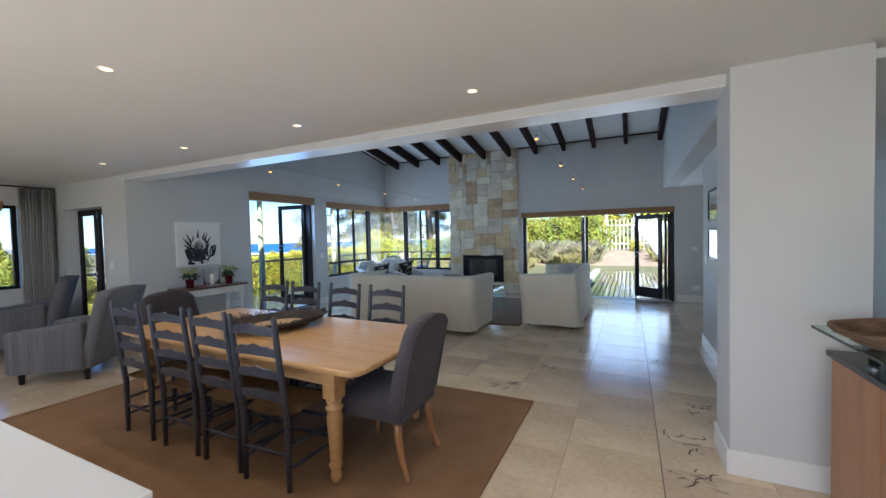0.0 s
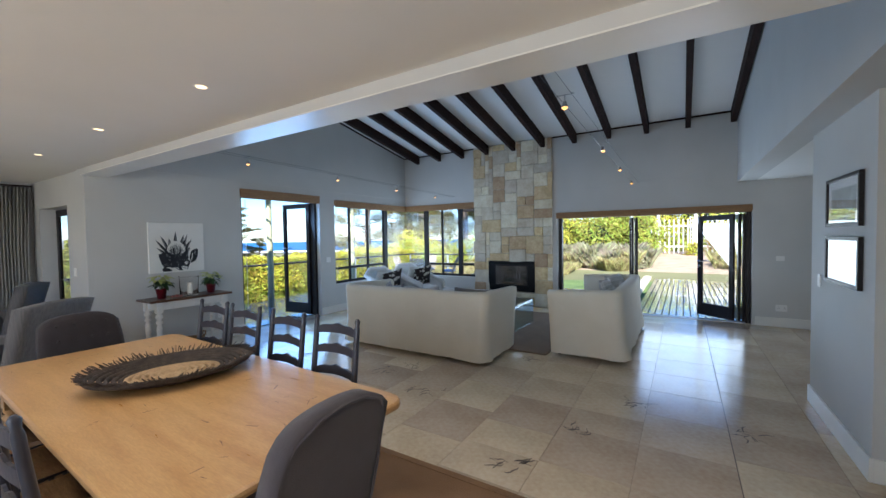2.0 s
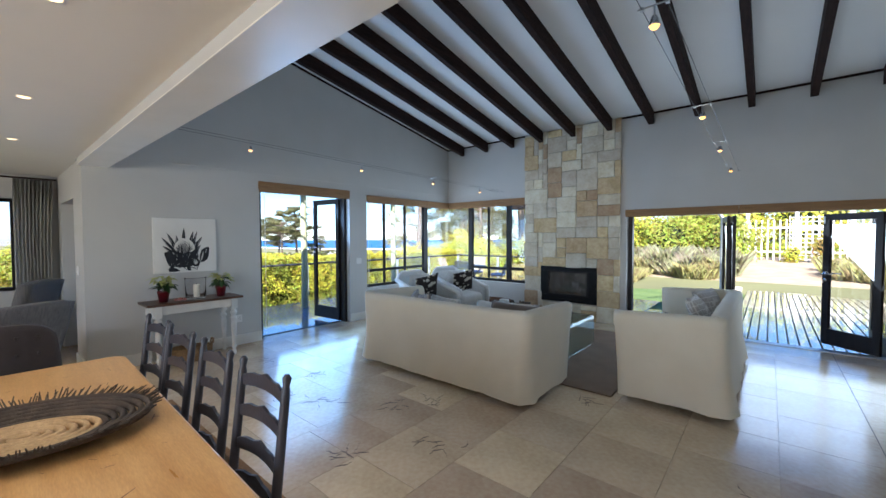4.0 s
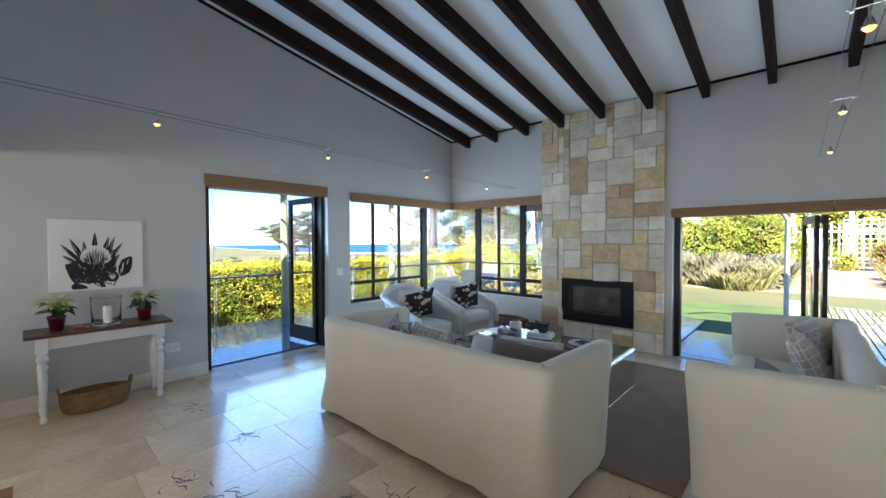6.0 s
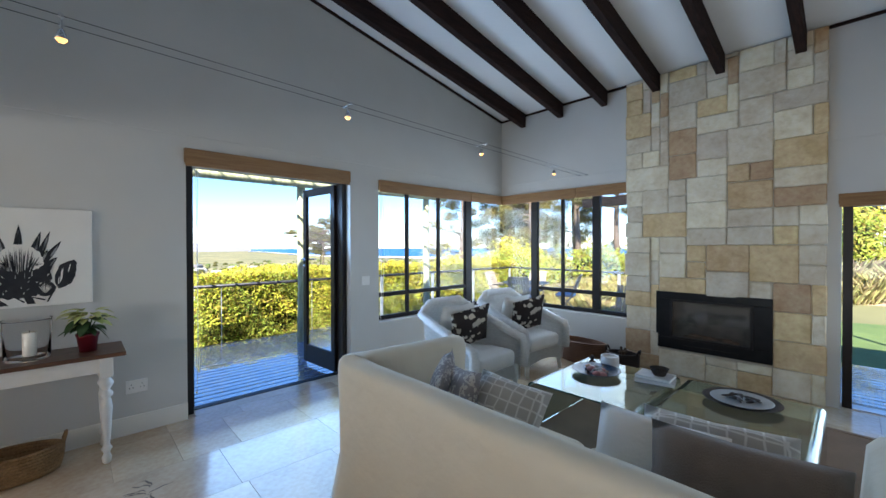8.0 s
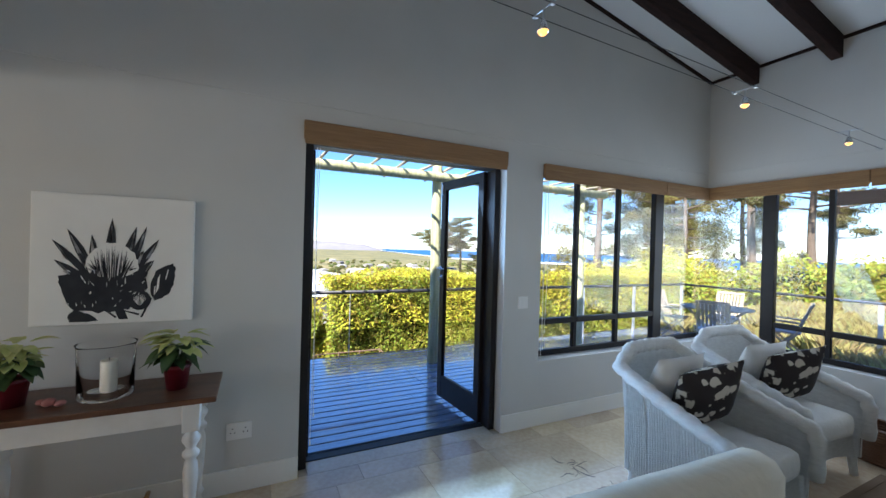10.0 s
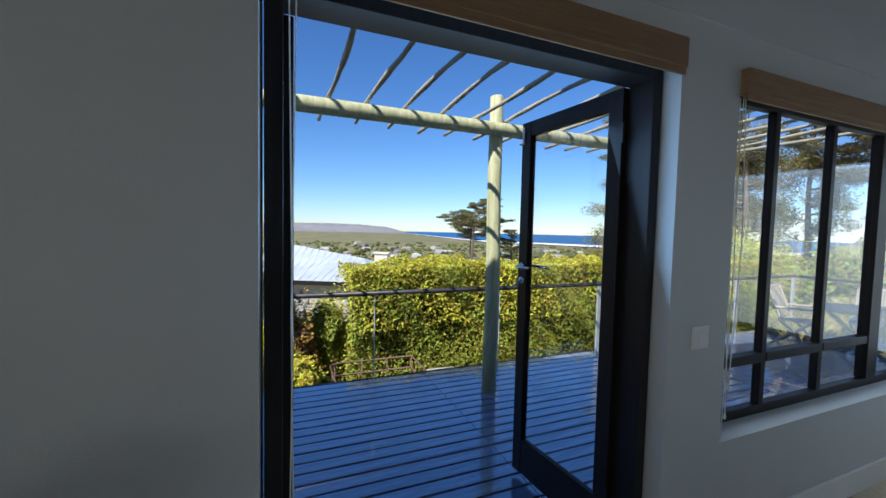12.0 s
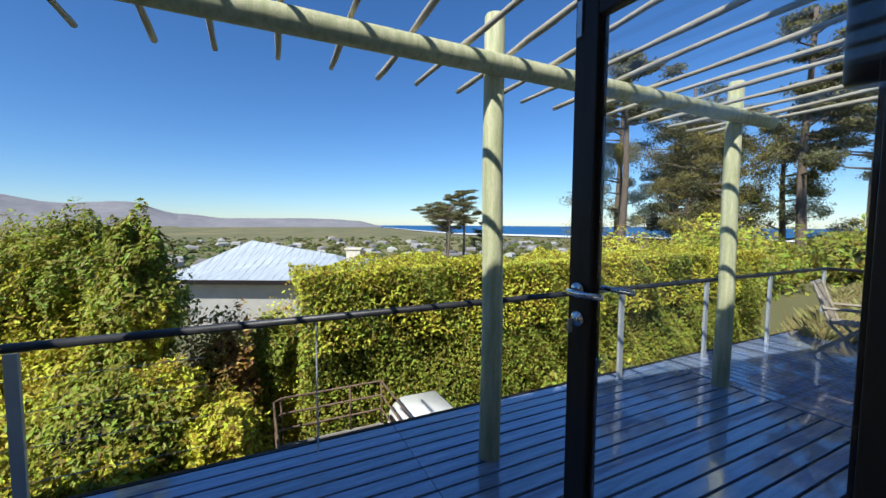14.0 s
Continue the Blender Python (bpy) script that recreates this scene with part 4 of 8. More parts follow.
def framed(m, w, h, label):
    f = thing("framed_picture", m, label, "picture", "framed pictures")
    bars(f, "frame_bar", [(-w / 2, w / 2, -0.03, -0.002, h / 2 - 0.028, h / 2), (-w / 2, w / 2, -0.03, -0.002, -h / 2, -h / 2 + 0.028), (-w / 2, -w / 2 + 0.028, -0.03, -0.002, -h / 2 + 0.028, h / 2 - 0.028), (w / 2 - 0.028, w / 2, -0.03, -0.002, -h / 2 + 0.028, h / 2 - 0.028)], M_DARKWOOD)
    block("mount", f, M_CANVAS, -w / 2 + 0.028, w / 2 - 0.028, -0.012, -0.004, -h / 2 + 0.028, h / 2 - 0.028)
    block("print", f, M_PHOTO, -w / 2 + 0.10, w / 2 - 0.10, -0.0135, -0.0121, -h / 2 + 0.09, h / 2 - 0.09)
    p = block("pane", f, M_GLASS, -w / 2 + 0.028, w / 2 - 0.028, -0.022, -0.019, -h / 2 + 0.028, h / 2 - 0.028)
    p.visible_shadow = False


framed(pose(0.87, 5.42, 1.84, 0, 0, -90), 0.72, 0.38, "landscape photograph in a dark wooden frame")
framed(pose(0.87, 5.42, 1.39, 0, 0, -90), 0.72, 0.37, "landscape photograph in a dark wooden frame")


# ---- dining area ----
def flat_rug(name, x0, x1, y0, y1, material, label, h=0.012):
    bm = B()
    box(bm, x0, x1, y0, y1, 0.001, h, bev=0.004)
    r = part(name, bm, material)
    bmx = B()
    for a in ((x0, x1, y0, y0 + 0.05), (x0, x1, y1 - 0.05, y1), (x0, x0 + 0.05, y0 + 0.05, y1 - 0.05), (x1 - 0.05, x1, y0 + 0.05, y1 - 0.05)):
        box(bmx, *a, h + 0.0005, h + 0.004)
    part("binding", bmx, material, r)
    return tagged(r, label, "rug")


flat_rug("sisal_rug", -5.05, -0.83, 1.0, 3.58, M_SISAL, "flat brown sisal rug with a bound edge under the dining table")
flat_rug("living_rug", -4.95, -1.72, 6.45, 9.22, M_RUGB, "flat taupe rug under the glass coffee tables")

table = thing("dining_table", pose(-2.78, 2.43, 0.012, 0, 0, -1.8), "large honey pine farmhouse dining table with turned legs", "table")
bm = B()
TW, TD, TZ = 2.72, 1.17, 0.765
outline = []
for cx, cy, a0 in ((TW / 2 - 0.1, TD / 2 - 0.1, 0), (-TW / 2 + 0.1, TD / 2 - 0.1, 90), (-TW / 2 + 0.1, -TD / 2 + 0.1, 180), (TW / 2 - 0.1, -TD / 2 + 0.1, 270)):
    for k in range(7):
        a = radians(a0 + 15 * k)
        outline.append((cx, cy, math.cos(a), math.sin(a)))
rings = []
for off, z in ((-0.02, -0.042), (-0.004, -0.036), (0.0, -0.022), (-0.002, -0.008), (-0.012, 0.0)):
    rings.append([bm.verts.new((cx + (0.1 + off) * ca, cy + (0.1 + off) * sa, TZ + z)) for cx, cy, ca, sa in outline])
for a, b in zip(rings, rings[1:]):
    for i in range(len(outline)):
        bm.faces.new((a[i], a[(i + 1) % len(a)], b[(i + 1) % len(a)], b[i]))
bm.faces.new(rings[0][::-1])
bm.faces.new(rings[-1])
part("tabletop", bm, M_PINE, table, "waxed honey pine plank top with worn marks")
rng = random.Random(2)
bm = B()
for k in range(60):
    x, y, a, ln = rng.uniform(-1.2, 1.2), rng.uniform(-0.5, 0.5), rng.uniform(0, 6.28), rng.uniform(0.01, 0.035)
    dx, dy = ln * math.cos(a), ln * math.sin(a)
    vs = [bm.verts.new((x + dx * u - dy * v * 0.1, y + dy * u + dx * v * 0.1, TZ + 0.0006)) for u, v in ((-1, -1), (1, -0.4), (1, 0.4), (-0.6, 1))]
    bm.faces.new(vs)
part("dents", bm, M_WALNUT, table, "small dark dents and scratches in the top")["kind"] = "stuff"
A1, A2 = TW / 2 - 0.27, TD / 2 - 0.11
bars(table, "apron", [(-A1, A1, -A2 - 0.012, -A2 + 0.012, TZ - 0.155, TZ - 0.042), (-A1, A1, A2 - 0.012, A2 + 0.012, TZ - 0.155, TZ - 0.042), (-A1 - 0.012, -A1 + 0.012, -A2, A2, TZ - 0.155, TZ - 0.042), (A1 - 0.012, A1 + 0.012, -A2, A2, TZ - 0.155, TZ - 0.042)], M_PINE)
PROF = [(0.022, 0.0), (0.034, 0.02), (0.038, 0.05), (0.026, 0.075), (0.033, 0.085), (0.046, 0.11), (0.030, 0.135), (0.036, 0.15), (0.043, 0.30), (0.050, 0.42), (0.042, 0.455), (0.056, 0.475), (0.056, 0.485), (0.038, 0.50), (0.050, 0.52), (0.050, 0.54)]
for sx in (-1, 1):
    for sy in (-1, 1):
        bm = B()
        lathe(bm, PROF, 18, (sx * A1, sy * A2, 0))
        leg = part("leg", bm, M_PINE, table, smooth=True)
        bm = B()
        box(bm, sx * A1 - 0.05, sx * A1 + 0.05, sy * A2 - 0.05, sy * A2 + 0.05, 0.54, TZ - 0.044, bev=0.006)
        part("leg_block", bm, M_PINE, leg)


def ladder_chair():
    c = thing("ladder_back_chair", pose(0, 0, 0), "dark slate painted ladder-back chair with a woven rush seat", "chair", "chairs round the dining table")
    def yb(z):
        return -0.19 - (0.075 * max(0, z - 0.42) / 0.66)
    for s in (-1, 1):
        bm = B()
        zs = (0.0, 0.15, 0.30, 0.42, 0.6, 0.8, 0.97, 1.02, 1.04, 1.07, 1.085)
        rr = (0.016, 0.019, 0.020, 0.021, 0.020, 0.019, 0.018, 0.018, 0.013, 0.018, 0.008)
        tube(bm, [(s * 0.185, yb(z), z) for z in zs], list(rr), 10)
        part("back_post", bm, M_CHAIR, c, smooth=True)
        bm = B()
        tube(bm, [(s * 0.225, 0.19, z) for z in (0.0, 0.03, 0.06, 0.2, 0.36, 0.46)], [0.013, 0.018, 0.016, 0.021, 0.021, 0.019], 10)
        part("leg", bm, M_CHAIR, c, smooth=True)
        for z in (0.14, 0.27):
            bm = B()
            tube(bm, [(s * 0.187, -0.19, z), (s * 0.206, 0.0, z), (s * 0.223, 0.19, z)], [0.009, 0.013, 0.009], 8)
            part("stretcher", bm, M_CHAIR, c, smooth=True)
    for z in (0.16, 0.30):
        bm = B()
        tube(bm, [(-0.225, 0.19, z), (0, 0.19, z), (0.225, 0.19, z)], [0.009, 0.014, 0.009], 8)
        part("stretcher", bm, M_CHAIR, c, smooth=True)
    bm = B()
    tube(bm, [(-0.185, -0.19, 0.22), (0, -0.19, 0.22), (0.185, -0.19, 0.22)], [0.009, 0.013, 0.009], 8)
    part("stretcher", bm, M_CHAIR, c, smooth=True)
    for z in (0.575, 0.715, 0.855, 0.985):
        bm = B()
        n, rows_s = 14, []
        for i in range(n + 1):
            u = 2 * i / n - 1
            top = z + 0.022 + 0.028 * (1 - u * u) ** 1.0 + 0.008 * math.cos(u * 3 * math.pi) * (1 - abs(u))
            bot = z - 0.022 + 0.012 * (1 - u * u)
            y = yb(z) - 0.018 * (1 - u * u)
            rows_s.append([bm.verts.new((u * 0.178, y + dy, zz)) for dy, zz in ((-0.006, bot), (0.006, bot), (0.006, top), (-0.006, top))])
        for a, b in zip(rows_s, rows_s[1:]):
            for k in range(4):
                bm.faces.new((a[k], a[(k + 1) % 4], b[(k + 1) % 4], b[k]))
        bm.faces.new(rows_s[0][::-1])
        bm.faces.new(rows_s[-1])
        part("slat", bm, M_CHAIR, c)
    bm = B()
    n = 12
    top = {}
    for i in range(n + 1):
        for j in range(n + 1):
            u, v = 2 * i / n - 1, 2 * j / n - 1
            w = 0.19 + 0.045 * (v + 1) / 2
            e = max(abs(u), abs(v))
            top[i, j] = bm.verts.new((u * w, v * 0.20, 0.452 + 0.012 * (e ** 4) - 0.010 * (1 - e) + 0.003 * math.sin(e * 50)))
    for i in range(n):
        for j in range(n):
            bm.faces.new((top[i, j], top[i + 1, j], top[i + 1, j + 1], top[i, j + 1]))
    bmesh.ops.solidify(bm, geom=bm.faces[:], thickness=0.03)
    part("seat", bm, M_RUSH, c, "woven rush seat", True)
    return c


chair = ladder_chair()
chair.matrix_world = pose(-2.09, 1.905, 0.014, 0, 0, 2)
for x, a in ((-2.54, -1), (-3.02, 2), (-3.55, -1)):
    copy_thing(chair, pose(x, 1.93, 0.014, 0, 0, a))
for x, a in ((-2.12, 181), (-2.64, 178), (-3.16, 181), (-3.62, 183)):
    copy_thing(chair, pose(x, 2.89, 0.014, 0, 0, a))


def dining_armless(m, cloth, label, tufts):
    """An upholstered dining chair; faces +y, back at -y."""
    c = thing("upholstered_chair", m, label, "chair", "upholstered dining chairs")
    bm = B()
    slab(bm, 0.54, 0.54, 0.15, 0.07, puff=0.03, at=(0, 0.02, 0.36))
    part("seat", bm, cloth, c, smooth=True)
    bm = B()
    n, k = 14, 16
    front, rear = {}, {}
    for i in range(n + 1):
        for j in range(k + 1):
            u, v = 2 * i / n - 1, j / k
            w = 0.245 + 0.035 * math.sin(v * 2.4) - 0.02 * v
            ztop = 0.62 + 0.035 * (1 - u ** 2) - 0.05 * abs(u) ** 6
            z = 0.36 + v * ztop
            y = -0.20 - 0.13 * v ** 1.4
            soft = 0.02 * (1 - u ** 4) * (1 - (2 * v - 1) ** 6)
            dim = 0.0
            if tufts:
                for tu in (-0.6, -0.2, 0.2, 0.6):
                    for tv in (0.5, 0.72, 0.9):
                        dim -= 0.022 * math.exp(-((u - tu) ** 2 * 60 + (v - tv) ** 2 * 160))
            front[i, j] = bm.verts.new((u * w, y + 0.045 + soft + dim, z))
            rear[i, j] = bm.verts.new((u * w, y - 0.045 - soft * 0.6, z))
    for i in range(n):
        for j in range(k):
            bm.faces.new((front[i, j], front[i + 1, j], front[i + 1, j + 1], front[i, j + 1]))
            bm.faces.new((rear[i, j + 1], rear[i + 1, j + 1], rear[i + 1, j], rear[i, j]))
    for i in range(n):
        bm.faces.new((front[i, k], front[i + 1, k], rear[i + 1, k], rear[i, k]))
        bm.faces.new((rear[i, 0], rear[i + 1, 0], front[i + 1, 0], front[i, 0]))
    for j in range(k):
        bm.faces.new((rear[0, j], front[0, j], front[0, j + 1], rear[0, j + 1]))
        bm.faces.new((front[n, j], rear[n, j], rear[n, j + 1], front[n, j + 1]))
    part("backrest", bm, cloth, c, smooth=True)
    bm = B()
    pts = [(-0.247, -0.262, 0.44), (-0.262, -0.302, 0.65), (-0.250, -0.350, 0.88), (-0.21, -0.374, 0.955), (-0.11, -0.378, 1.0), (0.0, -0.378, 1.012)]
    pts += [(-x, y, z) for x, y, z in pts[-2::-1]]
    tube(bm, pts, 0.006, 6)
    part("piping", bm, cloth, c, smooth=True)
    if tufts:
        for tu in (-0.6, -0.2, 0.2, 0.6):
            for tv in (0.5, 0.72, 0.9):
                bm = B()
                bmesh.ops.create_uvsphere(bm, u_segments=8, v_segments=5, radius=0.011, matrix=Matrix.Translation((tu * 0.26, -0.20 - 0.13 * tv ** 1.4 + 0.052, 0.36 + tv * 0.64)))
                part("button", bm, cloth, c, smooth=True)
    for s in (-1, 1):
        bm = B()
        tube(bm, [(s * 0.21, -0.20, 0.37), (s * 0.215, -0.21, 0.25), (s * 0.218, -0.235, 0.12), (s * 0.225, -0.275, 0.02), (s * 0.225, -0.285, 0.0)], [0.028, 0.024, 0.018, 0.016, 0.018], 10)
        part("leg", bm, M_OAK, c, smooth=True)
        bm = B()
        tube(bm, [(s * 0.22, 0.23, 0.37), (s * 0.238, 0.25, 0.30), (s * 0.228, 0.24, 0.16), (s * 0.222, 0.238, 0.06), (s * 0.230, 0.255, 0.0)], [0.034, 0.036, 0.022, 0.015, 0.022], 10)
        part("leg", bm, M_OAK, c, smooth=True)
    return c


dining_armless(pose(-1.57, 2.31, 0.014, 0, 0, 92), M_UPH, "charcoal linen upholstered dining chair with cabriole wooden legs", False)
dining_armless(pose(-4.14, 2.485, 0.014, 0, 0, -90), M_UPHB, "dark brown buttoned upholstered dining chair at the table end", True)

# woven platter with a fringe of quills
pl = thing("woven_platter", pose(-2.87, 2.50, 0.779) @ Matrix.Diagonal((0.86, 0.86, 1, 1)), "large oval coiled basket platter fringed with dark quills", "platter")
bm = B()
for k in range(6):
    r = 0.03 + 0.032 * k
    tube(bm, [(r * 1.45 * math.cos(a), r * math.sin(a), 0.014) for a in [2 * math.pi * i / 40 for i in range(41)]], 0.017, 6, False)
part("pale_centre", bm, M_COILP, pl, "pale straw coiled centre", True)
bm = B()
for k in range(6):
    r, z = 0.215 + 0.026 * k, 0.016 + 0.009 * k
    tube(bm, [(r * 1.42 * math.cos(a), r * math.sin(a), z) for a in [2 * math.pi * i / 48 for i in range(49)]], 0.016, 6, False)
part("dark_rim", bm, M_COIL, pl, "dark brown coiled rim", True)
rng = random.Random(8)
bm = B()
for i in range(230):
    a = 2 * math.pi * i / 230
    r0, ln = 0.335, 0.055 + 0.035 * rng.random()
    p0 = Vector((r0 * 1.40 * math.cos(a), r0 * math.sin(a), 0.062))
    d = Vector((math.cos(a) * 1.1, math.sin(a), 0.25 + 0.45 * rng.random())).normalized()
    d.rotate(Euler((0, 0, rng.uniform(-0.35, 0.35))))
    tube(bm, [p0, p0 + d * ln], [0.005, 0.003], 4)
part("quill_fringe", bm, M_COIL, pl)
pl.rotation_euler = (0, 0, radians(70))


# ---- lounge wing armchairs ----
def arm_chair(m):
    c = thing("fabric_armchair", m, "grey striped fabric armchair with a high back and dark feet", "armchair", "lounge armchairs")
    bm = B()
    box(bm, -0.34, 0.34, -0.30, 0.34, 0.12, 0.32, bev=0.03)
    part("base", bm, M_GREY, c)
    bm = B()
    slab(bm, 0.52, 0.62, 0.16, 0.06, puff=0.03, at=(0, 0.08, 0.32))
    part("seat_cushion", bm, M_GREY, c, smooth=True)
    for s in (-1, 1):
        bm = B()
        box(bm, s * 0.26 if s > 0 else -0.39, 0.39 if s > 0 else -0.26, -0.30, 0.38, 0.12, 0.60, bev=0.045, seg=3)
        for v in bm.verts:
            if v.co.z > 0.4 and v.co.y < 0:
                v.co.z += 0.08 * (-v.co.y / 0.3)
        part("arm", bm, M_GREY, c, smooth=True)
    bm = B()
    n, k = 10, 12
    f, r = {}, {}
    for i in range(n + 1):
        for j in range(k + 1):
            u, v = 2 * i / n - 1, j / k
            w = 0.33 + 0.05 * v
            y = -0.28 - 0.22 * v
            z = 0.14 + v * 0.86 + 0.02 * (1 - u * u) * v
            puff = 0.05 * (1 - u ** 4) * (1 - (2 * v - 1) ** 6)
            f[i, j] = bm.verts.new((u * w, y + 0.05 + puff, z))
            r[i, j] = bm.verts.new((u * w, y - 0.06, z - 0.01))
    for i in range(n):
        for j in range(k):
            bm.faces.new((f[i, j], f[i + 1, j], f[i + 1, j + 1], f[i, j + 1]))
            bm.faces.new((r[i, j + 1], r[i + 1, j + 1], r[i + 1, j], r[i, j]))
        bm.faces.new((f[i, k], f[i + 1, k], r[i + 1, k], r[i, k]))
        bm.faces.new((r[i, 0], r[i + 1, 0], f[i + 1, 0], f[i, 0]))
    for j in range(k):
        bm.faces.new((r[0, j], f[0, j], f[0, j + 1], r[0, j + 1]))
        bm.faces.new((f[n, j], r[n, j], r[n, j + 1], f[n, j + 1]))
    part("backrest", bm, M_GREY, c, smooth=True)
    for sx in (-1, 1):
        for sy in (-1, 1):
            bm = B()
            lathe(bm, [(0.028, 0.0), (0.034, 0.12)], 4, (sx * 0.30, sy * 0.29, 0))
            part("foot", bm, M_DARKWOOD, c)
    return c


arm_chair(pose(-6.10, 2.30, 0, 0, 0, 128) @ Matrix.Diagonal((1.08, 1.08, 1.0, 1)))
arm_chair(pose(-7.98, 2.42, 0, 0, 0, 152) @ Matrix.Diagonal((1.06, 1.06, 1.06, 1)))

# ---- console table with its things ----
con = thing("console_table", pose(-6.375, 4.19, 0), "white painted console table with a walnut top and turned legs", "table")
bm = B()
box(bm, -0.225, 0.225, -0.55, 0.55, 0.785, 0.815, bev=0.006)
part("tabletop", bm, M_WALNUT, con, "dark walnut stained top")
bars(con, "apron", [(0.165, 0.185, -0.42, 0.42, 0.675, 0.785), (-0.185, -0.165, -0.42, 0.42, 0.675, 0.785), (-0.165, 0.165, -0.445, -0.425, 0.675, 0.785), (-0.165, 0.165, 0.425, 0.445, 0.675, 0.785)], M_WHITEP)
CP = [(0.016, 0.0), (0.026, 0.015), (0.030, 0.045), (0.018, 0.075), (0.022, 0.09), (0.034, 0.11), (0.022, 0.13), (0.020, 0.15), (0.024, 0.20), (0.033, 0.34), (0.036, 0.42), (0.030, 0.465), (0.022, 0.48), (0.040, 0.505), (0.040, 0.52), (0.022, 0.54), (0.026, 0.555), (0.043, 0.585), (0.043, 0.60), (0.026, 0.625), (0.034, 0.64)]
for sx in (-1, 1):
    for sy in (-1, 1):
        bm = B()
        lathe(bm, CP, 14, (sx * 0.175, sy * 0.435, 0))
        lg = part("leg", bm, M_WHITEP, con, smooth=True)
        bm = B()
        box(bm, sx * 0.175 - 0.04, sx * 0.175 + 0.04, sy * 0.435 - 0.04, sy * 0.435 + 0.04, 0.64, 0.785, bev=0.004)
        part("leg_block", bm, M_WHITEP, lg)
CT = 0.816


def leaf_blade(bm, base, d, ln, w, droop):
    d = Vector(d).normalized()
    side = d.cross(Vector((0, 0, 1))).normalized()
    prev = None
    for i in range(6):
        t = i / 5
        c = Vector(base) + d * ln * t + Vector((0, 0, -droop * t * t))
        ww = w * math.sin(math.pi * (0.08 + 0.92 * t)) ** 0.8 if i < 5 else 0.002
        row = [bm.verts.new(c - side * ww + Vector((0, 0, 0.15 * ww))), bm.verts.new(c - Vector((0, 0, 0.12 * ww))), bm.verts.new(c + side * ww + Vector((0, 0, 0.15 * ww)))]
        if prev:
            bm.faces.new((prev[0], prev[1], row[1], row[0]))
            bm.faces.new((prev[1], prev[2], row[2], row[1]))
        prev = row


def poinsettia(y, seed):
    rng = random.Random(seed)
    p = thing("poinsettia", pose(-6.37, y, CT), "cream poinsettia plant in a dark red pot", "plant", "poinsettias")
    bm = B()
    lathe(bm, [(0.048, 0.0), (0.064, 0.115), (0.069, 0.118), (0.069, 0.135), (0.060, 0.135), (0.055, 0.11)], 24)
    part("pot", bm, M_POT, p, "dark red glazed pot", True)
    bm = B()
    lathe(bm, [(0.001, 0.118), (0.056, 0.120)], 16, shut=False)
    part("soil", bm, M_LOG, p)
    bm = B()
    for k in range(5):
        a = k * 1.3
        tube(bm, [(0, 0, 0.11), (0.03 * math.cos(a), 0.03 * math.sin(a), 0.19), (0.06 * math.cos(a), 0.06 * math.sin(a), 0.25)], 0.004, 6)
    part("stem", bm, M_LEAFD, p)
    for k in range(26):
        bm = B()
        a, z = rng.uniform(0, 6.28), rng.uniform(0.16, 0.25)
        r = rng.uniform(0.01, 0.05)
        leaf_blade(bm, (r * math.cos(a), r * math.sin(a), z), (math.cos(a), math.sin(a), rng.uniform(-0.15, 0.4)), rng.uniform(0.09, 0.15), rng.uniform(0.024, 0.034), rng.uniform(0.03, 0.10))
        part("green_leaf", bm, M_LEAFD, p, smooth=True)
    for k in range(38):
        bm = B()
        a, z = rng.uniform(0, 6.28), rng.uniform(0.22, 0.31)
        r = rng.uniform(0.01, 0.07)
        leaf_blade(bm, (r * math.cos(a), r * math.sin(a), z), (math.cos(a), math.sin(a), rng.uniform(0.0, 0.55)), rng.uniform(0.07, 0.13), rng.uniform(0.020, 0.032), rng.uniform(0.02, 0.07))
        part("bract", bm, M_LEAFP, p, smooth=True)


poinsettia(3.86, 1)
poinsettia(4.53, 4)
hv = thing("hurricane_vase", pose(-6.37, 4.22, CT) @ Matrix.Diagonal((1.1, 1.1, 1.22, 1)), "wide clear glass hurricane vase holding a cream candle", "vase")
bm = B()
lathe(bm, [(0.10, 0.0), (0.106, 0.01), (0.112, 0.22), (0.117, 0.228), (0.113, 0.225), (0.107, 0.215), (0.101, 0.014), (0.001, 0.012), (0.001, 0.0), (0.10, 0.0)], 32, shut=False)
part("glass_body", bm, M_VASE, hv, smooth=True).visible_shadow = False
cd = thing("pillar_candle", pose(-6.37, 4.23, CT + 0.014), "cream pillar candle inside the glass vase", "candle")
bm = B()
lathe(bm, [(0.034, 0.0), (0.037, 0.004), (0.037, 0.165), (0.033, 0.172), (0.012, 0.166)], 20)
part("wax", bm, M_WAX, cd, smooth=True)
bm = B()
tube(bm, [(0, 0, 0.16), (0.002, 0, 0.185)], 0.002, 5)
part("wick", bm, M_BLACK, cd)
for i, (x, y, s) in enumerate(((-6.30, 4.02, 0.028), (-6.28, 4.07, 0.022), (-6.33, 3.98, 0.02))):
    st = thing("rose_quartz", pose(x, y, CT), "rough pink stone lying on the console", "stone", "pink stones")
    bm = B()
    bmesh.ops.create_icosphere(bm, subdivisions=2, radius=s)
    for v in bm.verts:
        v.co *= 1 + 0.25 * noise.noise(v.co * 40 + Vector((i * 3, 0, 0)))
        v.co.z = v.co.z * 0.7 + s * 0.72
    part("rock", bm, M_PINK, st)


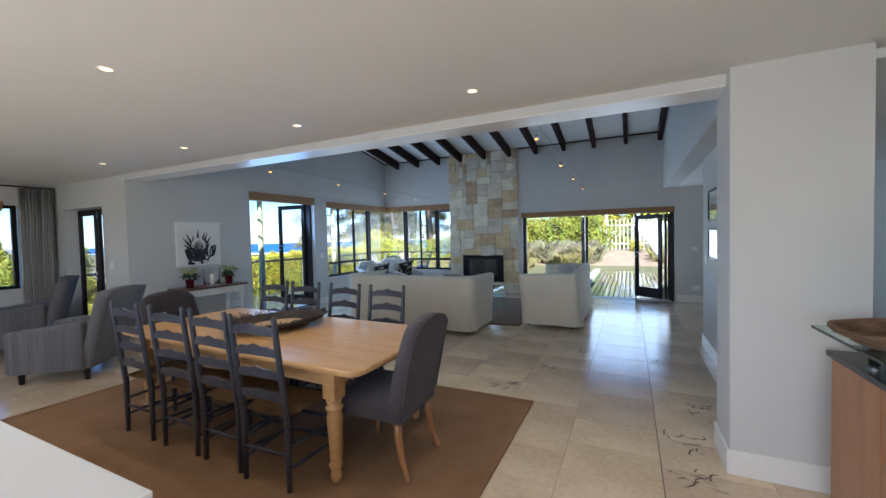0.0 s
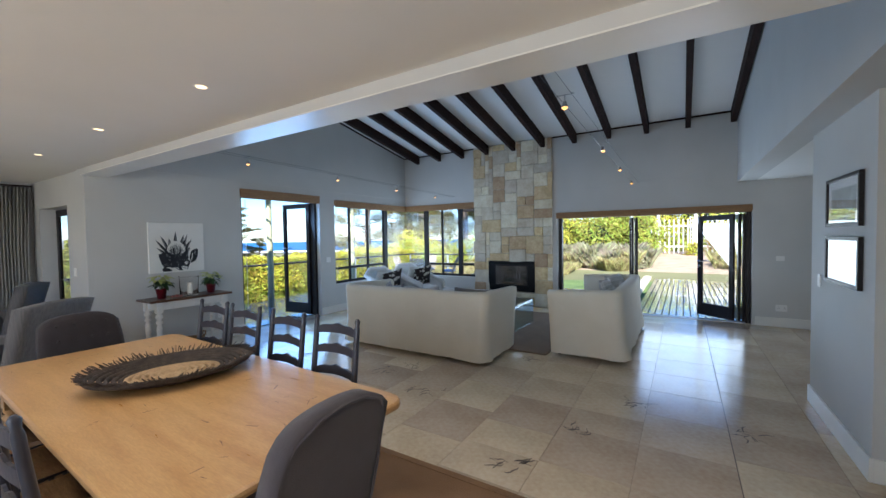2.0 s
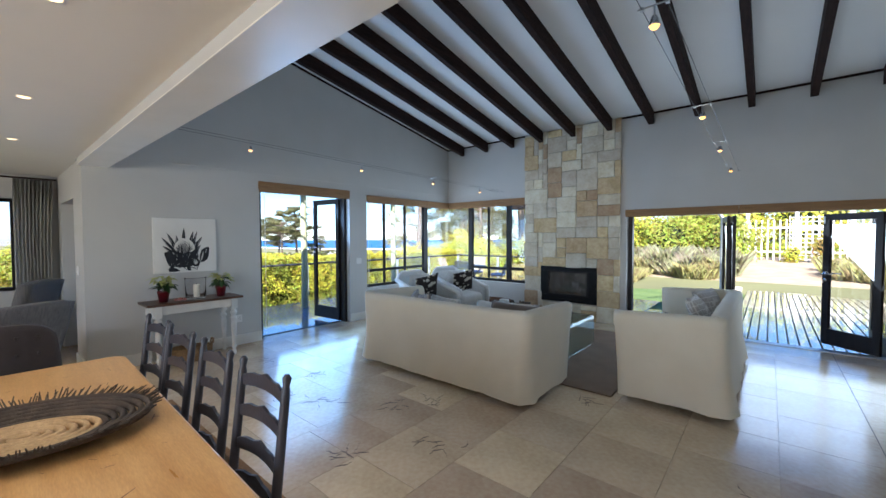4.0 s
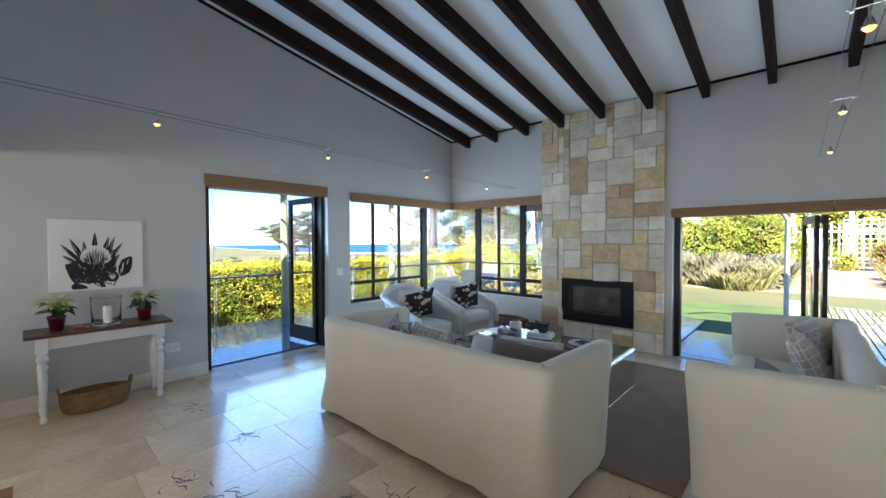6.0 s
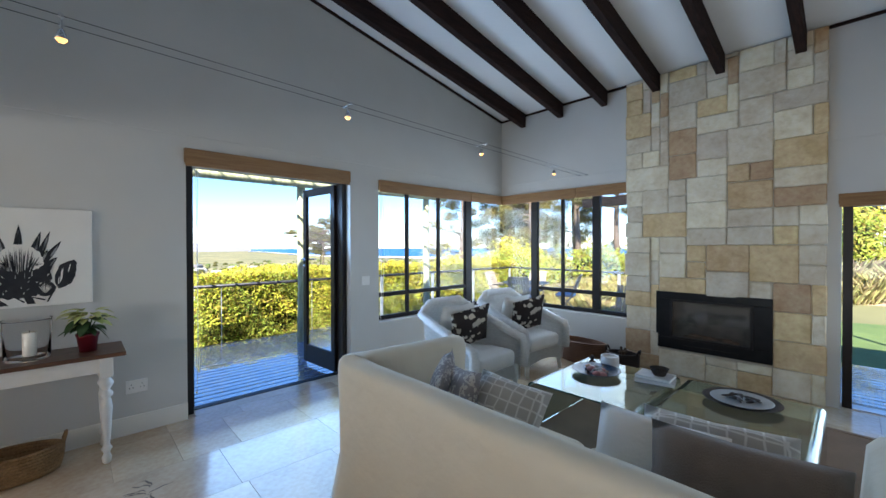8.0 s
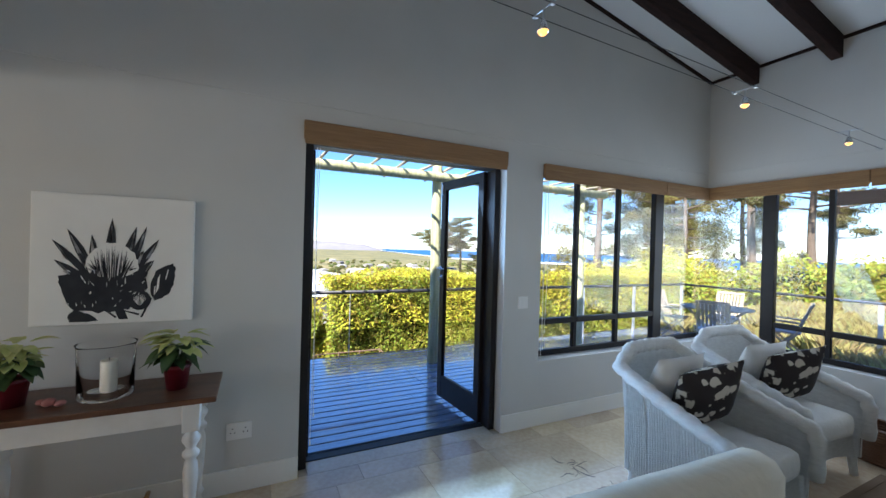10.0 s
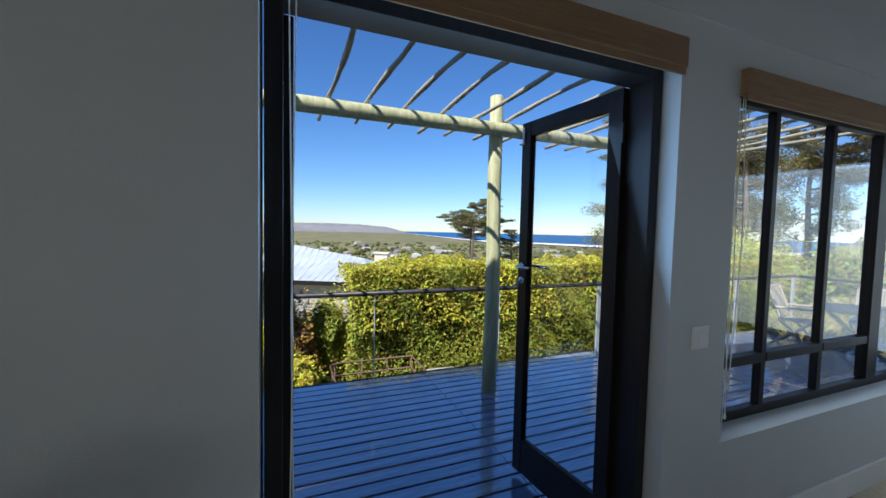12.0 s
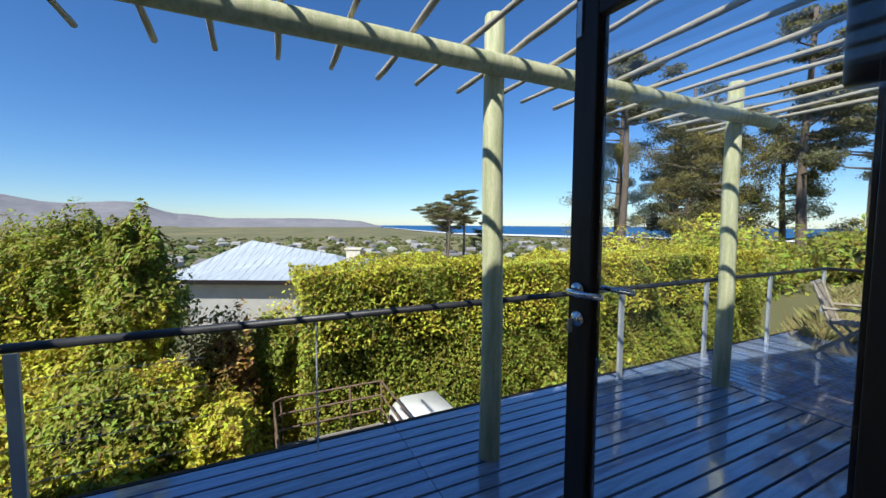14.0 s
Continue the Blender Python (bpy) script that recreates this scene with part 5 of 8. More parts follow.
def basket(name, m, rx, ry, h, material, label, flare=1.15, handles=False, dark=None):
    b = thing(name, m, label, "basket")
    bm = B()
    n = 36
    turns = int(h / 0.022)
    coil = []
    for i in range(turns * n + 1):
        t, a = i / (turns * n), 2 * math.pi * i / n
        f = 1 + (flare - 1) * t + 0.04 * math.sin(math.pi * t)
        coil.append((rx * f * math.cos(a), ry * f * math.sin(a), 0.012 + h * t * 0.95))
    tube(bm, coil, 0.0135, 6)
    part("coiled_wall", bm, material, b, smooth=True)
    bm = B()
    lathe(bm, [(0.001, 0.008), (rx, 0.008), (rx, 0.016), (0.001, 0.016)], n, sy=ry / rx, shut=False)
    part("bottom", bm, material, b)
    if handles:
        for s in (-1, 1):
            bm = B()
            x = rx * flare * s
            tube(bm, [(x, -0.05, h), (x + 0.015 * s, -0.03, h + 0.055), (x + 0.015 * s, 0.03, h + 0.055), (x, 0.05, h)], 0.011, 8)
            part("handle", bm, dark or material, b, smooth=True)
    return b


basket("oval_basket", pose(-6.36, 4.13, 0, 0, 0, 90), 0.235, 0.135, 0.19, M_SEAGR, "oval seagrass basket under the console table", 1.12, True)
basket("log_basket", pose(-5.0, 9.55, 0, 0, 0, -4), 0.32, 0.165, 0.29, M_LEATHER, "oval brown leather log basket by the fireplace", 1.1, False)
sb = basket("kindling_basket", pose(-4.42, 9.50, 0), 0.17, 0.14, 0.24, M_LEATHD, "dark round kindling basket by the fireplace", 1.1, True)
for i in range(6):
    bm = B()
    a = i * 1.1
    tube(bm, [(0.08 * math.cos(a), 0.07 * math.sin(a), 0.05), (-0.05 * math.cos(a), -0.05 * math.sin(a), 0.25 + 0.01 * i)], 0.017, 7)
    t = thing("kindling_stick", pose(-4.42, 9.50, 0), "split kindling stick in the dark basket", "firewood", "kindling")
    part("wood", bm, M_LOG, t)


# ---- sofas ----
FLARE = 0.085     # the sofas' arms lean outwards


def sofa(m, w, d, label, seed, lean=4.0):
    """Slip-covered high-arm sofa; faces +y, back at -d/2."""
    rng = random.Random(seed)
    s = thing("slipcovered_sofa", m, label, "sofa", "cream sofas")
    t, R = 0.17, 0.025
    hb, ha = 0.90, 0.88
    path = []
    xa, yb, yf = w / 2 - t / 2, -d / 2 + t / 2, d / 2 - 0.02
    for i in range(9):
        path.append((Vector((-xa, yf + (yb + R - yf) * i / 8, 0)), Vector((-1, 0, 0))))
    for i in range(1, 6):
        a = radians(180 + 90 * i / 6)
        path.append((Vector((-xa + R + R * math.cos(a), yb + R + R * math.sin(a), 0)), Vector((math.cos(a), math.sin(a), 0))))
    for i in range(19):
        path.append((Vector((-xa + R + (2 * xa - 2 * R) * i / 18, yb, 0)), Vector((0, -1, 0))))
    for i in range(1, 6):
        a = radians(270 + 90 * i / 6)
        path.append((Vector((xa - R + R * math.cos(a), yb + R + R * math.sin(a), 0)), Vector((math.cos(a), math.sin(a), 0))))
    for i in range(9):
        path.append((Vector((xa, yb + R + (yf - yb - R) * i / 8, 0)), Vector((1, 0, 0))))
    bm = B()
    rows_s = []
    for i, (p, nrm) in enumerate(path):
        q = min(1.0, max(0.0, (p.y - yb) / (yf - yb)))
        h = hb + (ha - hb) * q + 0.006 * noise.noise((i * 0.4, seed, 0)) + 0.012 * math.exp(-((abs(p.x) - xa) ** 2) / 0.01) * (1 - q)
        sec = []
        for off, z in ((t / 2 + 0.045, 0.055), (t / 2 + 0.036, 0.16), (t / 2 + 0.018, 0.34), (t / 2 + 0.008, 0.55), (t / 2, h - 0.09), (t / 2 - 0.006, h - 0.03), (t / 2 - 0.028, h - 0.006), (0.0, h + 0.004), (-t / 2 + 0.03, h - 0.008), (-t / 2, h - 0.05), (-t / 2, 0.5), (-t / 2 + 0.02, 0.2)):
            wr = 0.014 * noise.noise((p.x * 2.3 + seed, p.y * 2.3, z * 1.8)) + 0.009 * noise.noise((p.x * 7 + seed, p.y * 7, z * 3.5)) + 0.006 * noise.noise((p.x * 4 + z * 5 + seed, p.y * 4 - z * 5, seed))
            k = 1.0 if off > 0 else 0.4
            corner = math.exp(-((abs(p.x) - xa) ** 2 + (p.y - yb) ** 2) / 0.012) * 0.04 * max(0, 0.4 - z) / 0.4 if off > 0 else 0
            pleat = 0.010 * math.sin(i * 1.9) * max(0, 0.3 - z) / 0.3 if off > 0 else 0
            flare = Vector((math.copysign(FLARE * min(1.0, abs(p.x) / xa) * max(0.0, z - 0.1), p.x), FLARE * lean * q * max(0.0, z - 0.1), 0))
            sec.append(bm.verts.new(p + nrm * (off + wr * k + pleat + corner) + flare + Vector((0, 0, z))))
        rows_s.append(sec)
    for a, b in zip(rows_s, rows_s[1:]):
        for k in range(len(a) - 1):
            bm.faces.new((a[k], a[k + 1], b[k + 1], b[k]))
    bm.faces.new(rows_s[0])
    bm.faces.new(rows_s[-1][::-1])
    part("slipcover", bm, M_LINEN, s, "cream linen slipcover with soft creases and a skirt", True)
    bm = B()
    box(bm, -w / 2 + t, w / 2 - t, -d / 2 + t, d / 2 - 0.03, 0.09, 0.33, bev=0.02)
    part("seat_base", bm, M_LINEN, s)
    cw = (w - 2 * t) / 2
    for k in (-0.5, 0.5):
        bm = B()
        slab(bm, cw - 0.01, d - t - 0.02, 0.15, 0.06, puff=0.03, at=(k * cw, t / 2 + 0.0, 0.33))
        part("seat_cushion", bm, M_LINEN, s, smooth=True)
    for sx in (-1, 1):
        for sy in (-1, 1):
            bm = B()
            lathe(bm, [(0.022, 0.0), (0.03, 0.09)], 8, (sx * (w / 2 - 0.1), sy * (d / 2 - 0.1), 0))
            part("foot", bm, M_DARKWOOD, s)
    return s


sofa(pose(-3.44, 6.12, 0.0), 2.34, 0.96, "cream slipcovered two-seat sofa seen from behind with scatter cushions", 3, 1.7)
sofa(pose(-1.235, 7.66, 0.0, 0, 0, 90), 2.28, 0.90, "cream slipcovered two-seat sofa beside the folding doors", 9, 0.6)


def cushion(name, m, w, h, d, material, label):
    c = thing(name, m, label, "cushion", "scatter cushions")
    bm = B()
    pillow(bm, w, h, d, m=Matrix.Translation((0, 0, h / 2)))
    part("cover", bm, material, c, smooth=True)
    return c


SZ = 0.505
cushion("scatter_cushion", pose(-4.26, 6.10, SZ, -18, 8, -50), 0.44, 0.40, 0.13, M_STRIPEC, "grey printed scatter cushion leaning in the sofa corner")
cushion("scatter_cushion", pose(-4.02, 6.00, SZ, -22, -8, -20), 0.44, 0.40, 0.13, M_STRIPEC, "grey and cream printed scatter cushion on the sofa")
cushion("scatter_cushion", pose(-3.72, 6.02, SZ, -35, 6, 8), 0.44, 0.42, 0.13, M_LATTICE, "cream lattice scatter cushion on the sofa")
cushion("scatter_cushion", pose(-2.98, 6.12, SZ, -30, 4, 10), 0.50, 0.40, 0.14, M_LINENW, "crumpled white scatter cushion on the sofa")
cushion("scatter_cushion", pose(-2.78, 6.26, SZ + 0.02, -38, 2, 14), 0.56, 0.40, 0.13, M_LATTICE, "pale scatter cushion behind a taupe one")
cushion("scatter_cushion", pose(-2.68, 6.10, SZ + 0.05, -30, 3, 12), 0.60, 0.36, 0.15, M_TAUPE, "taupe linen scatter cushion on the sofa")
cushion("scatter_cushion", pose(-1.02, 8.38, SZ, -22, 0, 75), 0.62, 0.46, 0.16, M_LATTICE, "large cream lattice cushion against the sofa back")
cushion("scatter_cushion", pose(-1.02, 7.72, SZ, -26, 3, 88), 0.58, 0.46, 0.16, M_LATTICE, "large cream lattice cushion against the sofa back")
cushion("scatter_cushion", pose(-1.14, 7.12, SZ, -42, 4, 96), 0.56, 0.38, 0.14, M_TAUPE, "taupe linen scatter cushion on the sofa")

# ---- glass coffee tables ----
for x in (-3.90, -2.98):
    g = thing("glass_coffee_table", pose(x, 7.82, 0.013), "bent clear glass coffee table with waterfall sides", "table", "glass coffee tables")
    bm = B()
    W, T2, H, R = 0.44, 0.006, 0.42, 0.04
    prof = [(-W, 0.0), (-W, H - R)] + [(-W + R - R * math.cos(radians(a)), H - R + R * math.sin(radians(a))) for a in (18, 36, 54, 72, 90)]
    prof += [(-px, pz) for px, pz in prof[::-1]]
    inner = [(px * (W - 0.012) / W, pz if pz < 0.01 else pz - 0.012 * max(0.0, (pz - H + R) / R)) for px, pz in prof]
    rows_g = [[[bm.verts.new((px, y, pz)) for px, pz in pr] for pr in (prof, inner)] for y in (-0.52, 0.52)]
    for k in range(len(prof) - 1):
        for q in (0, 1):
            bm.faces.new((rows_g[0][q][k], rows_g[0][q][k + 1], rows_g[1][q][k + 1], rows_g[1][q][k]))
        for e in (0, 1):
            bm.faces.new((rows_g[e][0][k], rows_g[e][0][k + 1], rows_g[e][1][k + 1], rows_g[e][1][k]))
    for k in (0, len(prof) - 1):
        bm.faces.new((rows_g[0][0][k], rows_g[1][0][k], rows_g[1][1][k], rows_g[0][1][k]))
    o = part("glass_sheet", bm, M_GLASSG, g, "thick green-edged bent glass")
    o.visible_shadow = False
    for y in (-0.5206, 0.5206):
        bm = B()
        ends = [[bm.verts.new((px, y, pz)) for px, pz in pr] for pr in (prof, inner)]
        for k in range(len(prof) - 1):
            bm.faces.new((ends[0][k], ends[0][k + 1], ends[1][k + 1], ends[1][k]))
        part("polished_edge", bm, M_GLASSE, g, "dark green polished glass edge")
GZ = 0.437


def dish(name, m, r, h, material, label):
    t = thing(name, m, label, "bowl")
    bm = B()
    lathe(bm, [(0.001, 0.004), (r * 0.6, 0.0), (r * 0.95, h), (r, h + 0.004), (r * 0.97, h + 0.006), (r * 0.62, 0.010), (0.001, 0.009)], 32, shut=False)
    part("dish_body", bm, material, t, smooth=True)
    return t


dish("shell_bowl", pose(-4.02, 7.90, GZ), 0.21, 0.035, M_BLUE, "blue enamel bowl filled with red and pale shells")
rng = random.Random(4)
for k in range(22):
    a, r = rng.uniform(0, 6.28), rng.uniform(0, 0.13)
    s = rng.uniform(0.018, 0.035)
    o = thing("shell", pose(-4.02 + r * math.cos(a), 7.90 + r * math.sin(a), GZ + 0.012, 0, 0, rng.uniform(0, 360)), "small shell or pebble lying in the blue bowl", "shell", "shells in the bowl")
    bm = B()
    bmesh.ops.create_icosphere(bm, subdivisions=2, radius=s)
    for v in bm.verts:
        v.co.x *= 1.3
        v.co.z = max(v.co.z * 0.7 + s * 0.6, 0)
    part("body", bm, (M_SHELLS, M_PINK, M_LEATHD)[k % 3], o, smooth=True)
o = thing("candle_bowl", pose(-4.02, 8.19, GZ), "thick white ceramic bowl with a candle", "candle")
bm = B()
lathe(bm, [(0.075, 0.0), (0.082, 0.01), (0.082, 0.10), (0.078, 0.105), (0.068, 0.10), (0.066, 0.085), (0.001, 0.083)], 28)
part("bowl_body", bm, M_PLASTIC, o, smooth=True)
o = thing("dark_ornament", pose(-4.18, 8.16, GZ), "small dark carved ornament on the glass table", "ornament")
bm = B()
lathe(bm, [(0.03, 0.0), (0.034, 0.02), (0.012, 0.035), (0.026, 0.06), (0.01, 0.085)], 14)
part("carving", bm, M_COIL, o, smooth=True)
for k, (w, d, z) in enumerate(((0.30, 0.24, 0.0), (0.27, 0.21, 0.028))):
    o = thing("book", pose(-3.58, 8.08, GZ + z, 0, 0, 12 - 9 * k), "pale hardback book stacked on the glass table", "book", "stacked books")
    bm = B()
    box(bm, -w / 2, w / 2, -d / 2, d / 2, 0.0, 0.003, bev=0.0008)
    box(bm, -w / 2, w / 2, -d / 2, d / 2, 0.024, 0.027, bev=0.0008)
    box(bm, -w / 2, -w / 2 + 0.004, -d / 2, d / 2, 0.003, 0.024)
    part("cover", bm, M_BOOK, o)
    bm = B()
    box(bm, -w / 2 + 0.004, w / 2 - 0.006, -d / 2 + 0.005, d / 2 - 0.005, 0.003, 0.024)
    part("pages", bm, M_CANVAS, o)
o = dish("striped_bowl", pose(-3.55, 8.08, GZ + 0.056), 0.075, 0.055, M_COIL, "small dark striped bowl on the books")
dish("round_platter", pose(-2.98, 8.02, GZ), 0.24, 0.028, M_COIL, "wide dark rimmed platter on the glass table")
dish("inner_dish", pose(-2.98, 8.02, GZ + 0.014), 0.19, 0.016, M_GALV, "pale grey plate lying in the dark platter")
for k in range(9):
    o = thing("seed_pod", pose(-2.98 + 0.07 * math.cos(k * 2.4), 8.02 + 0.05 * math.sin(k * 2.4), GZ + 0.028, 0, 0, k * 50), "dark dried seed pod on the platter", "seed pod", "seed pods")
    bm = B()
    tube(bm, [(-0.05, 0, 0.008), (0, 0.012, 0.016), (0.05, 0, 0.010)], [0.004, 0.013, 0.004], 7)
    part("pod", bm, M_LEATHD, o, smooth=True)


# ---- wicker chairs ----
def wicker_chair(m):
    """A rounded wicker armchair facing +y."""
    c = thing("wicker_armchair", m, "white wicker armchair with rolled arms and a cream cushion", "armchair", "wicker armchairs")
    st = []
    n = 26
    for i in range(n + 1):
        u = 2 * i / n - 1
        a = radians(180 + 90 * (u + 1))
        x = 0.345 * math.copysign(min(1, abs(math.cos(a)) ** 0.75), math.cos(a))
        y = 0.36 * (1 - abs(u)) * 0 + (-0.36 + 0.72 * max(0, (abs(u) - 0.38) / 0.62) ** 1.05)
        if abs(u) < 0.38:
            x = 0.33 * u / 0.38
            y = -0.36 - 0.03 * math.cos(u / 0.38 * math.pi / 2)
        else:
            x = math.copysign(0.345, u)
        q = max(0.0, (abs(u) - 0.26) / 0.74)
        top = 0.95 - 0.37 * q ** 0.72
        st.append((x, y, top, u))
    bm = B()
    rows_w = []
    for x, y, top, u in st:
        nrm = Vector((x, y * 0.9 if abs(u) < 0.5 else 0, 0))
        nrm = nrm.normalized() if nrm.length else Vector((0, -1, 0))
        sec = []
        for z, off in ((0.14, 0.0), (0.28, 0.0), (top * 0.62, 0.012), (top - 0.06, 0.034), (top, 0.075)):
            rib = 0.007 * math.sin(u * 95) 
            sec.append(bm.verts.new(Vector((x, y, z)) + nrm * (off + rib * 0.3)))
        rows_w.append(sec)
    for a, b in zip(rows_w, rows_w[1:]):
        for k in range(4):
            bm.faces.new((a[k], a[k + 1], b[k + 1], b[k]))
    bmesh.ops.solidify(bm, geom=bm.faces[:], thickness=0.03)
    part("woven_shell", bm, M_WICK, c, smooth=True)
    bm = B()
    pts = []
    for x, y, top, u in st:
        nrm = Vector((x, y * 0.9 if abs(u) < 0.5 else 0, 0)).normalized()
        pts.append(Vector((x, y, top)) + nrm * 0.068)
    pts = [pts[0] + Vector((0, 0.01, -0.30)), pts[0] + Vector((0, 0.02, -0.08))] + pts + [pts[-1] + Vector((0, 0.02, -0.08)), pts[-1] + Vector((0, 0.01, -0.30))]
    fine = []
    for a, b in zip(pts, pts[1:]):
        fine += [a.lerp(b, t / 3) for t in range(3)]
    fine.append(pts[-1])
    tube(bm, fine, [0.046 + 0.006 * math.sin(i * 2.1) for i in range(len(fine))], 12)
    part("braided_roll", bm, M_WICK, c, "thick braided wicker roll along arms and back", True)
    # vertical ribs of the weave
    bm = B()
    for i in range(0, n * 5 + 1):
        f = i / 5
        i0 = min(int(f), n - 1)
        t = f - i0
        x = st[i0][0] * (1 - t) + st[i0 + 1][0] * t
        y = st[i0][1] * (1 - t) + st[i0 + 1][1] * t
        top = st[i0][2] * (1 - t) + st[i0 + 1][2] * t
        u = st[i0][3]
        nrm = Vector((x, y * 0.9 if abs(u) < 0.5 else 0, 0)).normalized()
        tube(bm, [Vector((x, y, z)) + nrm * (off + 0.012) for z, off in ((0.14, 0.0), (top * 0.62, 0.012), (top - 0.06, 0.034))], 0.0042, 5)
    part("weave_ribs", bm, M_WICK, c)
    bm = B()
    pts_f = []
    nn = 14
    fr = []
    for i in range(nn + 1):
        u = 2 * i / nn - 1
        fr.append([bm.verts.new((u * 0.33, 0.34, 0.30)), bm.verts.new((u * 0.33, 0.345, 0.13 + 0.06 * (1 - u * u)))])
    for a, b in zip(fr, fr[1:]):
        bm.faces.new((a[0], a[1], b[1], b[0]))
    bmesh.ops.solidify(bm, geom=bm.faces[:], thickness=0.03)
    part("front_apron", bm, M_WICK, c)
    block("seat_deck", c, M_WICK, -0.32, 0.32, -0.34, 0.33, 0.27, 0.31)
    for sx in (-1, 1):
        for sy in (-1, 1):
            bm = B()
            tube(bm, [(sx * 0.32, sy * 0.32, 0.30), (sx * 0.325, sy * 0.325, 0.10), (sx * 0.335, sy * 0.335, 0.0)], [0.034, 0.028, 0.024], 9)
            part("leg", bm, M_WICK, c, smooth=True)
    bm = B()
    slab(bm, 0.60, 0.66, 0.16, 0.06, puff=0.035, at=(0, 0.03, 0.31))
    part("seat_cushion", bm, M_LINENW, c, "cream seat cushion with piping", True)
    return c


wicker_chair(pose(-5.27, 7.62, 0.0, 0, 0, -89))
wicker_chair(pose(-5.40, 8.74, 0.0, 0, 0, -94))
for y, a in ((7.62, -89), (8.74, -94)):
    cushion("back_cushion", pose(-5.58, y - 0.02, 0.49, -14, 0, a), 0.52, 0.46, 0.15, M_LINENW, "cream back cushion in the wicker chair")
    cushion("floral_cushion", pose(-5.40, y + 0.06, 0.49, -22, 10, a - 16), 0.50, 0.48, 0.16, M_FLOWER, "black cushion with a cream floral print")

# ---- low-voltage cable lights ----
for x, z_near, fall, ys, y0, y1 in ((-5.13, 2.745, 0.019, (4.43, 6.02, 7.60, 9.05), 3.41, YF), (-0.965, 2.74, 0.019, (4.50, 6.22, 7.66, 9.20), 3.41, YF)):
    cb = thing("cable_light_track", pose(x, 0, z_near), "pair of taut steel cables carrying halogen lamps", "light track", "cable light tracks")
    for dx in (-0.055, 0.055):
        z0, z1 = -fall * (y0 - 3.41), -fall * (y1 - 3.41)
        bm = B()
        tube(bm, [(dx, y0, z0), (dx, y1, z1)], 0.002, 5)
        part("cable", bm, M_RAILD, cb)
        for y, z in ((y0, z0), (y1, z1)):
            bm = B()
            s = 1 if y == y0 else -1
            tube(bm, [(dx, y, z), (dx, y + s * 0.09, z)], 0.007, 7)
            tube(bm, [(dx + 0.02 * math.cos(a), y + s * 0.06, z + 0.02 * math.sin(a)) for a in [0.7 * k for k in range(10)]], 0.002, 4)
            part("tensioner", bm, M_STEEL, cb)
    for y in ys:
        lp = thing("cable_spotlight", pose(x, y, z_near - fall * (y - 3.41)), "small lit halogen spotlight hung between two cables", "lamp", "halogen spotlights")
        bm = B()
        tube(bm, [(-0.075, 0, 0.004), (0.075, 0.0, 0.004)], 0.004, 6)
        tube(bm, [(0, 0, 0.004), (0.0, 0.0, -0.045)], 0.005, 6)
        for s in (-1, 1):
            box(bm, s * 0.055 - 0.008, s * 0.055 + 0.008, -0.011, 0.011, -0.007, 0.009)
        part("bracket", bm, M_STEEL, lp)
        bm = B()
        lathe(bm, [(0.010, -0.045), (0.014, -0.055), (0.024, -0.085), (0.027, -0.095), (0.025, -0.095), (0.012, -0.06)], 14, shut=False)
        part("shade", bm, M_CHROME, lp, "small chrome reflector", True)
        bm = B()
        bmesh.ops.create_uvsphere(bm, u_segments=10, v_segments=6, radius=0.023, matrix=Matrix.Translation((0, 0, -0.09)))
        part("bulb", bm, M_BULB, lp, "glowing halogen bulb", True)

# ---- recessed downlights ----
for x, y in ((-1.0, 2.61), (-2.65, 2.61), (-4.28, 2.61), (-5.95, 2.61), (-2.72, 1.26), (-4.45, 1.26), (-1.0, -0.2), (-2.7, -0.2), (0.6, 1.26), (-8.0, 1.2), (-6.2, 1.26)):
    d = thing("downlight", pose(x, y, CEIL), "lit recessed ceiling downlight with a white rim", "lamp", "recessed downlights")
    bm = B()
    lathe(bm, [(0.030, 0.0), (0.042, -0.004), (0.044, -0.001), (0.044, 0.0)], 22, shut=False)
    part("rim", bm, M_PLASTIC, d, smooth=True)
    bm = B()
    lathe(bm, [(0.001, -0.0015), (0.031, -0.0015)], 18, shut=False)
    part("lens", bm, M_DOWN, d, "glowing lens")

# ---- kitchen side ----
isl = thing("kitchen_island", pose(-2.2, 0.0, 0), "kitchen island with a white stone worktop", "island")
bm = B()
box(bm, -1.55, 1.0, -0.7, 0.0, 0.0, 0.87, bev=0.004)
part("body", bm, M_WHITEP, isl, at=pose(0, 0.58, 0))
bm = B()
box(bm, -1.6, 1.05, -0.72, 0.04, 0.87, 0.90, bev=0.004)
part("worktop", bm, M_QUARTZ, isl, "white stone worktop", at=pose(0, 0.58, 0))
cab = thing("kitchen_cabinet", pose(0.96, 2.80, 0), "oak kitchen cabinet with a black granite top", "cabinet")
block("body", cab, M_OAK, 0.0, 0.6, -1.4, 0.0, 0.08, 0.86, bev=0.003)
block("plinth", cab, M_BLACK, 0.05, 0.6, -1.38, -0.03, 0.0, 0.08)
for k in range(3):
    block("door", cab, M_OAK, -0.018, -0.001, -0.46 * (k + 1) + 0.004, -0.46 * k - 0.004, 0.10, 0.85, bev=0.003)
block("countertop", cab, M_GRANITE, -0.03, 0.64, -1.42, 0.03, 0.86, 0.89, bev=0.003, label="polished black granite top")
gs = thing("glass_shelf", pose(0.96, 2.80, 0.89), "raised green glass bar shelf on chrome posts", "shelf")
o = block("glass_sheet", gs, M_GLASSG, -0.07, 0.30, -1.3, 0.10, 0.10, 0.115, bev=0.002)
o.visible_shadow = False
